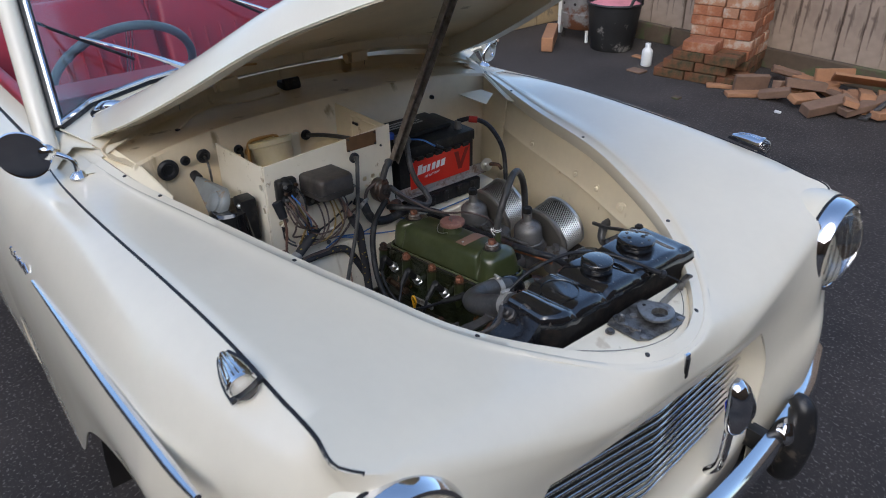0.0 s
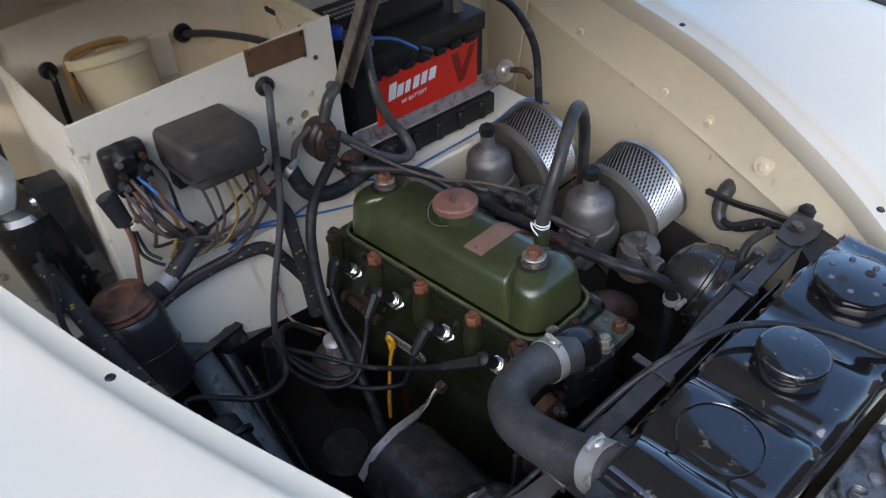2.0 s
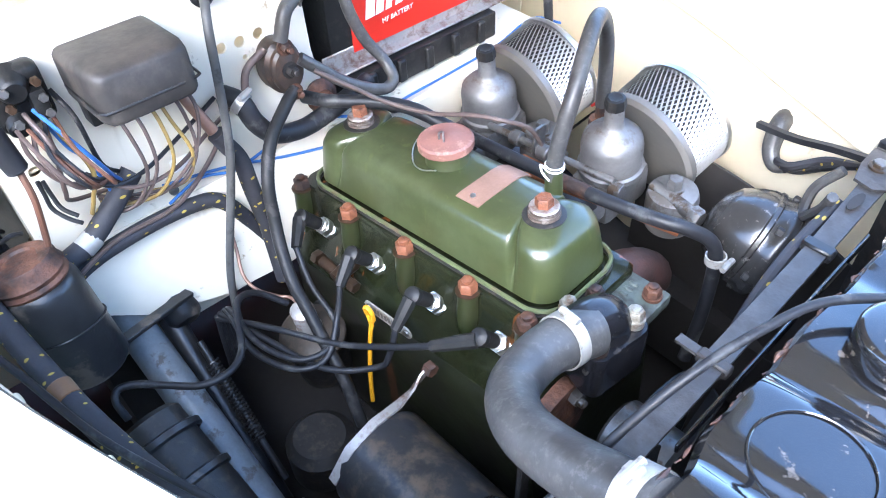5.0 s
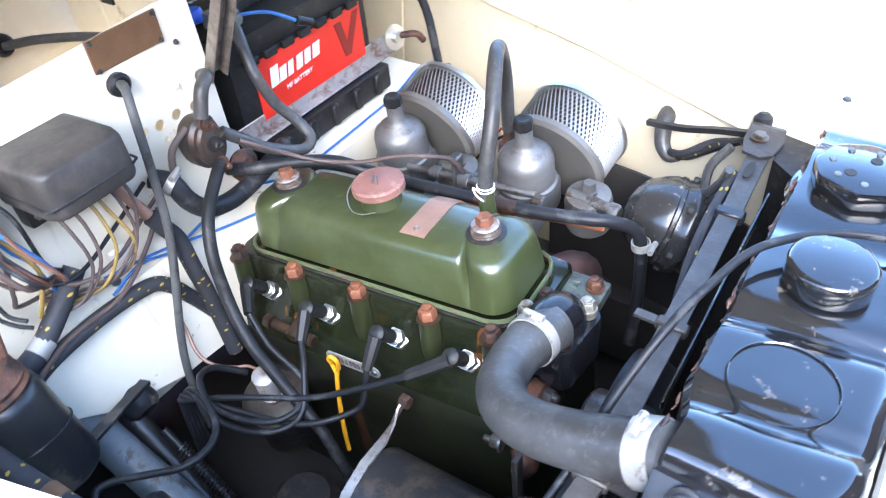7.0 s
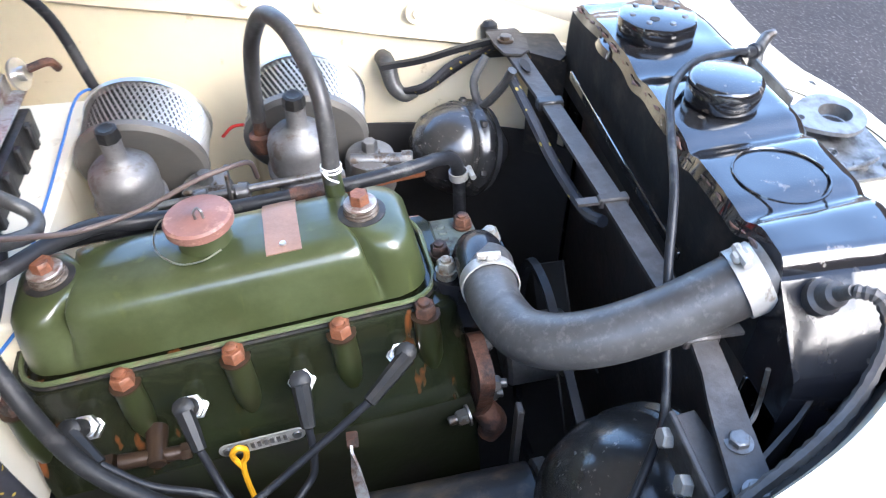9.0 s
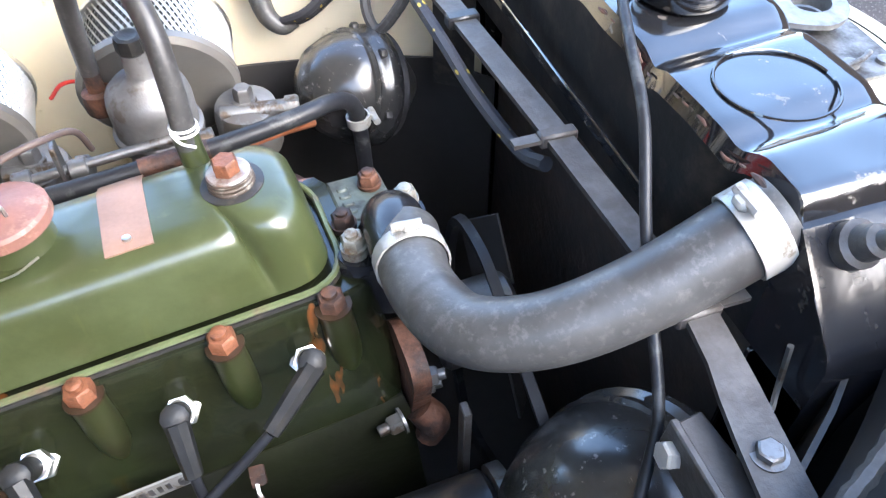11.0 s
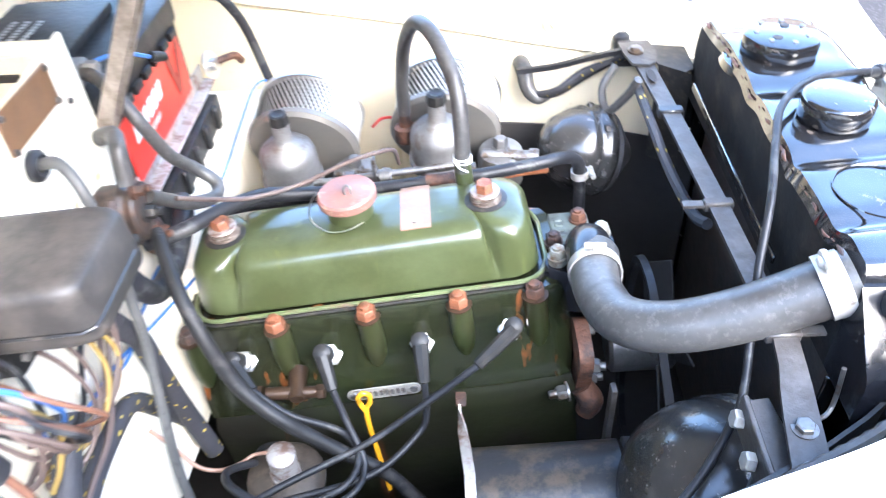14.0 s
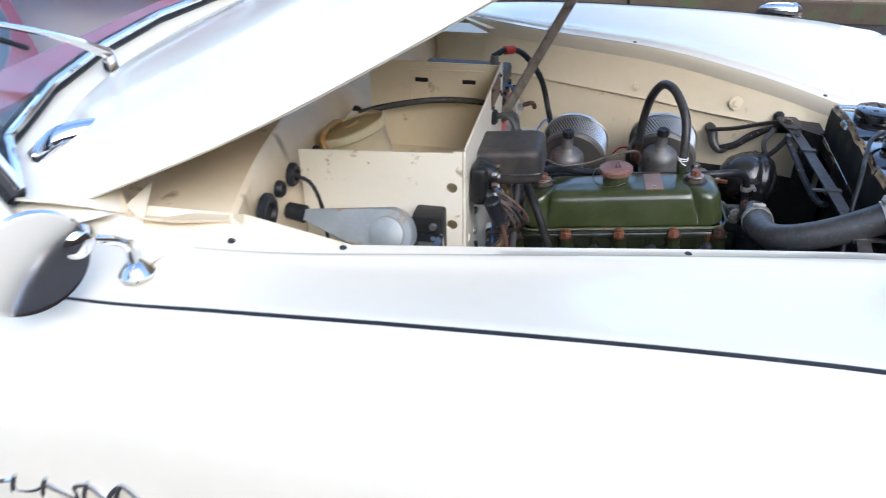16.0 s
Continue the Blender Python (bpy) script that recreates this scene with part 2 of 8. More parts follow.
PINK = material("pink_cloth", (0.6, 0.22, 0.25), 0.9, 0, 0.2, 12)
TUB = material("black_tub_plastic", (0.02, 0.02, 0.02), 0.55, 0, 0.3, 8, 0.2, 30, spots=(0.3, 0.28, 0.25), spot_scale=9, spot_at=0.71)
WHITEPL = material("white_plastic", (0.75, 0.75, 0.72), 0.4, 0, 0.05, 10)
BLUEP = material("blue_terminal", (0.02, 0.08, 0.5), 0.4, 0, 0.1, 30)

GLASS = bpy.data.materials.new("clear_glass")
GLASS.use_nodes = True
gb = GLASS.node_tree.nodes["Principled BSDF"]
gb.inputs["Transmission Weight"].default_value = 1.0
gb.inputs["Roughness"].default_value = 0.0
gb.inputs["IOR"].default_value = 1.45
MIRROR = bpy.data.materials.new("mirror_glass")
MIRROR.use_nodes = True
mb = MIRROR.node_tree.nodes["Principled BSDF"]
mb.inputs["Base Color"].default_value = (0.85, 0.86, 0.88, 1)
mb.inputs["Metallic"].default_value, mb.inputs["Roughness"].default_value = 1.0, 0.02


def taped(name, base, fleck):
    """A cloth-wrapped harness with short coloured flecks woven in."""
    m = material(name, base, 0.7, 0, 0.25, 30, 0.3, 160)
    n, lk = m.node_tree.nodes, m.node_tree.links
    b = n["Principled BSDF"]
    old = b.inputs["Base Color"].links[0].from_socket
    tc = n.new("ShaderNodeTexCoord")
    v = n.new("ShaderNodeTexVoronoi")
    v.inputs["Scale"].default_value = 72
    mp = n.new("ShaderNodeMapping")
    mp.inputs["Scale"].default_value = (1.7, 0.75, 1.7)
    lk.new(tc.outputs["Object"], mp.inputs["Vector"])
    lk.new(mp.outputs[0], v.inputs["Vector"])
    mr = n.new("ShaderNodeMapRange")
    mr.inputs["From Min"].default_value, mr.inputs["From Max"].default_value = 0.17, 0.2
    mr.inputs["To Min"].default_value, mr.inputs["To Max"].default_value = 1, 0
    lk.new(v.outputs["Distance"], mr.inputs["Value"])
    mx = n.new("ShaderNodeMix")
    mx.data_type = "RGBA"
    mx.inputs["B"].default_value = (*fleck, 1)
    lk.new(mr.outputs[0], mx.inputs["Factor"])
    lk.new(old, mx.inputs["A"])
    lk.new(mx.outputs["Result"], b.inputs["Base Color"])
    return m


HARNESS = taped("flecked_harness_cloth", (0.025, 0.025, 0.03), (0.4, 0.29, 0.045))

# ---- building tools ----
ORIGIN = {}
# Where the section being built stands: every mesh made below is laid through this matrix.
PLACE = Matrix()


def thing(name, at, label, category, group="", kind=""):
    ob = new(name)
    ob.location = PLACE @ Vector(at)
    ob.empty_display_size = 0.05
    ORIGIN[ob] = PLACE @ Vector(at)
    return tagged(ob, label, category, group, kind)


def finish(name, bm, mat, shift, angle=38, flat=False):
    me = bpy.data.meshes.new(name)
    bmesh.ops.recalc_face_normals(bm, faces=bm.faces)
    if shift is not None:
        bmesh.ops.transform(bm, matrix=Matrix.Translation(-shift) @ PLACE, verts=bm.verts)
    bm.to_mesh(me)
    bm.free()
    me.materials.append(mat)
    if not flat:
        for p in me.polygons:
            p.use_smooth = True
        me.set_sharp_from_angle(angle=radians(angle))
    return me


def part(name, bm, mat, parent, label="", angle=38, kind=""):
    """Links a bmesh, made in world places, as one mesh object under a thing or a part."""
    me = finish(name, bm, mat, ORIGIN[parent], angle)
    ob = new(name, me)
    ob.parent = parent
    ORIGIN[ob] = ORIGIN[parent]
    return tagged(ob, label, kind=kind)


def solid(name, bm, mat, label, category, group="", kind="", angle=38):
    """A thing that is one mesh."""
    c = Vector((0, 0, 0))
    for v in bm.verts:
        c += v.co
    c /= max(1, len(bm.verts))
    c.z = min(v.co.z for v in bm.verts)
    c = PLACE @ c
    me = finish(name, bm, mat, c, angle)
    ob = new(name, me)
    ob.location = c
    ORIGIN[ob] = c
    return tagged(ob, label, category, group, kind)


def frame_to(p0, p1):
    """A matrix at p0 whose z points to p1."""
    d = Vector(p1) - Vector(p0)
    return Matrix.Translation(p0) @ d.to_track_quat("Z", "Y").to_matrix().to_4x4()


def mesh(*makers):
    bm = bmesh.new()
    for fn, args, kw in makers:
        fn(bm, *args, **kw)
    return bm


def box(bm, c, s, m=None, bevel=0.0, seg=2):
    r = bmesh.ops.create_cube(bm, size=1)
    vs = r["verts"]
    mm = (m or Matrix()) @ Matrix.Translation(c) @ Matrix.Diagonal((*s, 1))
    bmesh.ops.transform(bm, matrix=mm, verts=vs)
    if bevel:
        es = list({e for v in vs for e in v.link_edges})
        bmesh.ops.bevel(bm, geom=es, offset=bevel, segments=seg, affect="EDGES", profile=0.6)
    return bm


def lathe(bm, prof, m=None, seg=24, close=True, wob=0.0):
    """Turns (radius, height) pairs round z."""
    m = m or Matrix()
    rings = []
    for r, h in prof:
        if r < 1e-6:
            rings.append([bm.verts.new(m @ Vector((0, 0, h)))])
        else:
            rings.append([bm.verts.new(m @ Vector((r * math.cos(a), r * math.sin(a), h)))
                          for a in (2 * math.pi * k / seg for k in range(seg))])
    for a, b in zip(rings, rings[1:]):
        for k in range(seg):
            k2 = (k + 1) % seg
            q = [a[k % len(a)], a[k2 % len(a)], b[k2 % len(b)], b[k % len(b)]]
            q = [v for i, v in enumerate(q) if v not in q[:i]]
            if len(q) > 2:
                bm.faces.new(q)
    if close:
        for ring in (rings[0], rings[-1]):
            if len(ring) > 2:
                bm.faces.new(ring)
    return bm


def rod(bm, p0, p1, r0, r1=None, seg=16, edge=0.0):
    p0, p1 = Vector(p0), Vector(p1)
    h = (p1 - p0).length
    r1 = r0 if r1 is None else r1
    prof = [(r0 - edge, 0), (r0, edge), (r1, h - edge), (r1 - edge, h)] if edge else [(r0, 0), (r1, h)]
    return lathe(bm, prof, frame_to(p0, p1), seg)


def smooth_line(pts, n=8):
    P = [Vector(p) for p in pts]
    P = [P[0] * 2 - P[1], *P, P[-1] * 2 - P[-2]]
    out = []
    for i in range(1, len(P) - 2):
        for k in range(n):
            t = k / n
            a, b, c, d = P[i - 1:i + 3]
            out.append(0.5 * (2 * b + (c - a) * t + (2 * a - 5 * b + 4 * c - d) * t * t + (3 * b - a - 3 * c + d) * t ** 3))
    out.append(P[-2])
    return out


def tube(bm, pts, r, seg=8, n=6, ends=True, curve=True, ridge=0.0):
    """A bent round bar, wire or hose. r: one radius or one for each control point."""
    L = smooth_line(pts, n) if curve and len(pts) > 2 else [Vector(p) for p in pts]
    if isinstance(r, (int, float)):
        R = [r] * len(L)
    else:
        R = [np.interp(i / (len(L) - 1) * (len(r) - 1), range(len(r)), r) for i in range(len(L))]
    side = None
    rings = []
    for i, p in enumerate(L):
        d = (L[min(i + 1, len(L) - 1)] - L[max(i - 1, 0)]).normalized()
        if side is None:
            side = d.orthogonal().normalized()
        side = (side - d * side.dot(d)).normalized()
        up = d.cross(side)
        rr = R[i] * (1 + ridge * (i % 2))
        rings.append([bm.verts.new(p + side * rr * math.cos(a) + up * rr * math.sin(a))
                      for a in (2 * math.pi * k / seg for k in range(seg))])
    for a, b in zip(rings, rings[1:]):
        for k in range(seg):
            bm.faces.new((a[k], a[(k + 1) % seg], b[(k + 1) % seg], b[k]))
    if ends:
        bm.faces.new(rings[0])
        bm.faces.new(rings[-1])
    return bm


def hexnut(bm, p, d, r, h, washer=0.0, stud=0.0):
    """A hexagonal head with a chamfered top, on an optional washer."""
    m = frame_to(p, Vector(p) + Vector(d))
    z = 0
    if washer:
        lathe(bm, [(washer, 0), (washer, 0.0022), (0, 0.0022)], m, 20)
        z = 0.0022
    lathe(bm, [(r, z), (r, z + h * 0.82), (r * 0.84, z + h), (0, z + h)], m, 6)
    if stud:
        lathe(bm, [(r * 0.55, z + h), (r * 0.55, z + h + stud * 0.85), (r * 0.45, z + h + stud), (0, z + h + stud)], m, 10)
    return bm


def rrect(hx, hy, r, n=8):
    """A rounded rectangle, anticlockwise."""
    out = []
    for cx, cy, a0 in ((hx - r, hy - r, 0), (-hx + r, hy - r, 90), (-hx + r, -hy + r, 180), (hx - r, -hy + r, 270)):
        for k in range(n + 1):
            a = radians(a0 + 90 * k / n)
            out.append((cx + r * math.cos(a), cy + r * math.sin(a)))
    return out


def dense(loop, step):
    out = []
    for (x0, y0), (x1, y1) in zip(loop, loop[1:] + loop[:1]):
        k = max(1, int(math.hypot(x1 - x0, y1 - y0) / step))
        out += [(x0 + (x1 - x0) * i / k, y0 + (y1 - y0) * i / k) for i in range(k)]
    return out


def even(loop, n):
    """A closed outline as n points evenly spaced along it."""
    P = np.array(list(loop) + [loop[0]], float)
    d = np.r_[0, np.cumsum(np.hypot(*np.diff(P, axis=0).T))]
    u = np.linspace(0, d[-1], n, endpoint=False)
    return list(zip(np.interp(u, d, P[:, 0]), np.interp(u, d, P[:, 1])))


def stack(bm, rings, cap=True):
    """Joins closed rings of 3D points, each with as many points."""
    vs = [[bm.verts.new(p) for p in ring] for ring in rings]
    n = len(vs[0])
    for a, b in zip(vs, vs[1:]):
        for k in range(n):
            bm.faces.new((a[k], a[(k + 1) % n], b[(k + 1) % n], b[k]))
    if cap:
        bm.faces.new(vs[0])
        bm.faces.new(vs[-1])
    return bm


def sheet(bm, rows):
    vs = [[bm.verts.new(p) for p in row] for row in rows]
    for a, b in zip(vs, vs[1:]):
        for k in range(len(a) - 1):
            bm.faces.new((a[k], a[k + 1], b[k + 1], b[k]))
    return bm


def thicken(bm, t):
    """Gives a sheet a back face and edges, t along the normals."""
    bmesh.ops.recalc_face_normals(bm, faces=bm.faces)
    bmesh.ops.solidify(bm, geom=bm.faces[:], thickness=t)
    old = {v: v.co.copy() for v in bm.verts}
    for v, co in old.items():
        near = sorted((old[e.other_vert(v)] for e in v.link_edges), key=lambda p: (p - co).length)
        if len(near) > 3 and (near[0] - co).length > 0.05 and max((a - b).length for a in near for b in near) < (near[0] - co).length:
            v.co = (near[0] + near[1]) / 2
    return bm


def plate(bm, pts, thick, m=None, bevel=0.0):
    """A flat plate from an outline in x, y, thick along z."""
    m = m or Matrix()
    a = [bm.verts.new(m @ Vector((x, y, 0))) for x, y in pts]
    b = [bm.verts.new(m @ Vector((x, y, thick))) for x, y in pts]
    bm.faces.new(a)
    bm.faces.new(b)
    n = len(pts)
    es = [bm.faces.new((a[k], a[(k + 1) % n], b[(k + 1) % n], b[k])) for k in range(n)]
    return bm


def bars(bm, m, w, h, n, gap=0.35):
    """Writing too small to read: n upright strokes in a row, w long and h high."""
    for k in range(n):
        box(bm, ((k + 0.5) * w / n - w / 2, 0, 0), (w / n * (1 - gap), h, 0.0006), m)
    return bm


def words(name, text, size, m, mat, parent, shear=0.0, squash=1.0, extrude=0.0004):
    cu = bpy.data.curves.new(name, "FONT")
    cu.body, cu.size, cu.shear, cu.extrude = text, size, shear, extrude
    cu.align_x, cu.align_y = "CENTER", "CENTER"
    tmp = bpy.data.objects.new("tmp", cu)
    scene.collection.objects.link(tmp)
    dg = bpy.context.evaluated_depsgraph_get()
    me = bpy.data.meshes.new_from_object(tmp.evaluated_get(dg))
    bpy.data.objects.remove(tmp)
    me.transform(Matrix.Translation(-ORIGIN[parent]) @ PLACE @ m @ Matrix.Diagonal((squash, 1, 1, 1)))
    me.name = name
    me.materials.clear()
    me.materials.append(mat)
    ob = new(name, me)
    ob.parent = parent
    ORIGIN[ob] = ORIGIN[parent]
    return ob

# ---- ground ----
bm = bmesh.new()
ys = [-400, -60, -12, -4, 0, 4, 12, 60, 400]
sheet(bm, [[Vector((x, y, 0)) for y in ys] for x in ys])
ground = tagged(solid("ground", bm, TARMAC, "dark grey tarmac yard with pale grit", "ground", kind="structure"), kind="structure")


# ---- car body ----
car = thing("car", (0, 0, 0), "cream vintage convertible with open bonnet, red interior, parked on tarmac", "car")

# Half sections from the bonnet opening's edge outwards and down, from the scuttle to the nose.
LIP = [(-0.80, 0.59, 0.958), (-0.62, 0.559, 0.926), (-0.45, 0.525, 0.901), (-0.25, 0.471, 0.885), (0, 0.408, 0.872), (0.18, 0.341, 0.849),
       (0.307, 0.282, 0.826), (0.42, 0.195, 0.809), (0.508, 0.095, 0.796), (0.537, 0, 0.791)]
MID = [(-0.80, 0.60, 0.952), (-0.62, 0.585, 0.915), (-0.45, 0.568, 0.895), (-0.25, 0.542, 0.886), (0, 0.502, 0.880), (0.20, 0.452, 0.862),
       (0.34, 0.375, 0.836), (0.455, 0.252, 0.806), (0.543, 0.12, 0.776), (0.563, 0, 0.766)]
BEAD = [(-0.80, 0.635, 0.885), (-0.62, 0.646, 0.882), (-0.45, 0.653, 0.895), (-0.25, 0.651, 0.904), (0, 0.639, 0.904), (0.20, 0.631, 0.898),
        (0.40, 0.626, 0.880), (0.502, 0.59, 0.848), (0.563, 0.21, 0.733), (0.569, 0, 0.726)]
SHO = [(-0.80, 0.70, 0.868), (-0.62, 0.70, 0.87), (-0.45, 0.70, 0.876), (-0.25, 0.70, 0.88), (0, 0.698, 0.876), (0.22, 0.692, 0.862),
       (0.43, 0.672, 0.828), (0.54, 0.57, 0.735), (0.546, 0.305, 0.672), (0.562, 0, 0.69)]
SIDE = [(-0.80, 0.755, 0.79), (-0.62, 0.755, 0.79), (-0.45, 0.756, 0.79), (-0.25, 0.757, 0.79), (0, 0.757, 0.79), (0.24, 0.75, 0.785),
        (0.46, 0.715, 0.75), (0.55, 0.58, 0.64), (0.55, 0.352, 0.565), (0.55, 0.352, 0.565)]
LOW = [(-0.80, 0.785, 0.62), (-0.62, 0.785, 0.62), (-0.45, 0.785, 0.62), (-0.25, 0.785, 0.66), (0, 0.785, 0.68), (0.25, 0.782, 0.68),
       (0.47, 0.745, 0.62), (0.57, 0.59, 0.54), (0.562, 0.328, 0.455), (0.562, 0.328, 0.455)]
HEM = [(-0.80, 0.77, 0.28), (-0.62, 0.775, 0.28), (-0.45, 0.78, 0.30), (-0.25, 0.782, 0.50), (0, 0.78, 0.60), (0.25, 0.778, 0.60),
       (0.46, 0.74, 0.42), (0.55, 0.58, 0.30), (0.575, 0.31, 0.30), (0.575, 0.31, 0.30)]
RAILS = [LIP, MID, BEAD, SHO, SIDE, LOW, HEM]


def on_rail(rail, u):
    """The point at u (0 to 9) along a rail."""
    i = min(int(u), len(rail) - 2)
    t = u - i
    a, b, c, d = (Vector(rail[max(0, min(len(rail) - 1, k))]) for k in (i - 1, i, i + 1, i + 2))
    if i == len(rail) - 2:
        d = Vector((rail[-2][0], -rail[-2][1], rail[-2][2])) if abs(rail[-1][1]) < 1e-6 else c
    return 0.5 * (2 * b + (c - a) * t + (2 * a - 5 * b + 4 * c - d) * t * t + (3 * b - a - 3 * c + d) * t ** 3)


def side_of(q, s):
    """A point of the right half laid on the side s."""
    j = min(1, max(0, (q.x - 0.15) / 0.3)) * min(1, max(0, (0.86 - q.z) / 0.15)) * min(1, max(0, (q.y - 0.5) / 0.15))
    return Vector((q.x, (q.y - 0.065 * j) * s, q.z))


def body_section(u, s):
    """One section of the front body, from the opening's edge to the hem, on the side s (1: left, -1: right)."""
    p = [on_rail(r, u) for r in RAILS]
    lip = p[0]
    out = (p[1] - lip).normalized()
    fold = [lip + Vector((0, 0, -0.028)) + out * 0.003, lip + Vector((0, 0, -0.008)), lip + out * 0.003, lip + out * 0.022, lip + out * 0.0245 + Vector((0, 0, 0.003))]
    curve_in = smooth_line([lip + out * 0.03 + Vector((0, 0, 0.004)), p[1] + Vector((0, 0, 0.003)), p[2]], 6)
    inner = curve_in[:-1]
    outer = smooth_line(p[2:], 6)
    pts = fold + inner + outer
    return [side_of(q, s) for q in pts]


NOSE_PTS = 5 + 12 + 7
for s in (-1, 1):
    bm = bmesh.new()
    secs = [body_section(k / 12, s) for k in range(109)]
    sheet(bm, [sec[:NOSE_PTS] for sec in secs])
    sheet(bm, [sec[NOSE_PTS - 1:] for sec in secs[:97]])
    bmesh.ops.remove_doubles(bm, verts=bm.verts, dist=0.0002)
    thicken(bm, 0.003)
    w = part("front_wing", bm, CREAM, car, "", 50)
    bm = bmesh.new()
    tube(bm, [side_of(on_rail(BEAD, u), s) + Vector((0, 0, 0.001)) for u in np.linspace(0, 6.92, 30)], 0.0034, 8, 2)
    part("wing_bead", bm, RUBBER, w, "black wing piping")

# The nose panel closes the front between the wings, with the grille's opening below it.
bm = bmesh.new()
rows = []
for y in np.linspace(-0.335, 0.335, 29):
    lip = 0.398 + 0.5 * y * y
    x = 0.592 - 0.28 * y * y
    rows.append([Vector((0.49, y, lip - 0.02)), Vector((x - 0.05, y, lip - 0.004)), Vector((x - 0.02, y, lip + 0.003)), Vector((x - 0.006, y, lip)), Vector((x, y, lip - 0.012)), Vector((x + 0.001, y, lip - 0.04)), Vector((x - 0.01, y, 0.30))])
sheet(bm, rows)
thicken(bm, 0.004)
part("front_apron", bm, CREAM, car, "", 60)

# Grille: slats with a shallow V, set back in an opening with a painted return
# Flat dark sheet stands in for the shaded space behind the slats.
bm = bmesh.new()
sheet(bm, [[Vector((0.465, y, z)) for z in (0.36, 0.70)] for y in (-0.36, 0.36)])
thicken(bm, 0.003)
grille = part("grille", bm, DARK, car, "chrome slatted grille in a painted opening", 38)
edge = [side_of(on_rail(SHO, 9 - k / 12), -1) for k in range(0, 13)] + [side_of(body_section_point, -1) for body_section_point in smooth_line([on_rail(r, 8) for r in (SHO, SIDE, LOW)], 6)[1:]]
bm = bmesh.new()
for s in (-1, 1):
    line = [Vector((p.x, p.y * -s, p.z)) for p in edge]
    sheet(bm, [[p + Vector((0.001, 0, 0.001)), p + Vector((-0.012, p.y * -0.02, -0.006)), p + Vector((-0.095, p.y * -0.04, -0.012))] for p in line])
part("grille_return", bm, CREAM, grille, "", 60)
for k in range(13):
    z = 0.668 - 0.0205 * k
    hw = min(0.338, math.sqrt(max(0.01, (z - 0.39) / 0.52)))
    bm = bmesh.new()
    line = [(0.534 - 0.09 * abs(y * hw), y * hw, z) for y in np.linspace(-1, 1, 17)]
    sheet(bm, [[Vector(p) + Vector((0.0032 * math.cos(a) - 0.002, 0, 0.0045 * math.sin(a))) for a in np.linspace(-1.9, 2.2, 9)] for p in line])
    thicken(bm, 0.0008)
    part("slat", bm, CHROME, grille, "", 60)
bm = bmesh.new()
box(bm, (0.5665, 0, 0.752), (0.006, 0.013, 0.062), pose(0, 0, 0), 0.002)
bd = part("nose_badge", bm, CHROME, car, "chrome and dark enamel badge")
bm = bmesh.new()
box(bm, (0.5705, 0, 0.755), (0.003, 0.007, 0.04), pose(0, 0, 0))
part("enamel", bm, PLASTIC, bd)

# Headlamps
for s in (-1, 1):
    c = Vector((0.531, -0.572, 0.727)) if s < 0 else Vector((0.534, 0.60, 0.757))
    m = frame_to(c, c + Vector((1, 0.06 * s, 0)))
    bm = bmesh.new()
    lathe(bm, [(0.098, -0.032), (0.1055, -0.029), (0.107, -0.02), (0.106, -0.006), (0.103, 0.004), (0.099, 0.011), (0.092, 0.011), (0.0885, 0.004), (0.0885, -0.02)], m, 48, False)
    rim = part("headlamp", bm, CHROME, car, "chrome headlamp rim")
    bm = bmesh.new()
    lathe(bm, [(0.089, 0.005), (0.078, 0.019), (0.055, 0.032), (0.028, 0.039), (0, 0.041)], m, 36, False)
    g = part("lens", bm, GLASS, rim, "clear ribbed headlamp glass")
    g.visible_shadow = False
    bm = bmesh.new()
    lathe(bm, [(0.087, 0.006), (0.07, -0.018), (0.045, -0.035), (0.015, -0.045), (0, -0.045)], m, 36, False)
    part("reflector", bm, CHROME, rim)
    bm = bmesh.new()
    for k in range(-4, 5):
        h = math.sqrt(0.08 ** 2 - (k * 0.018) ** 2)
        box(bm, (k * 0.018, 0, 0.012), (0.003, 2 * h, 0.002), m)
    part("lens_ribs", bm, GLASS, rim)
    bm = bmesh.new()
    lathe(bm, [(0.1, -0.034), (0.1085, -0.032), (0.1085, -0.028), (0.105, -0.026)], m, 40, False)
    part("seal", bm, RUBBER, rim)
    bm = bmesh.new()
    lathe(bm, [(0.1075, -0.031), (0.111, -0.037), (0.1125, -0.06), (0.109, -0.105), (0.09, -0.165)], m, 48, False)
    part("lamp_pod", bm, CREAM, car, "", 60)

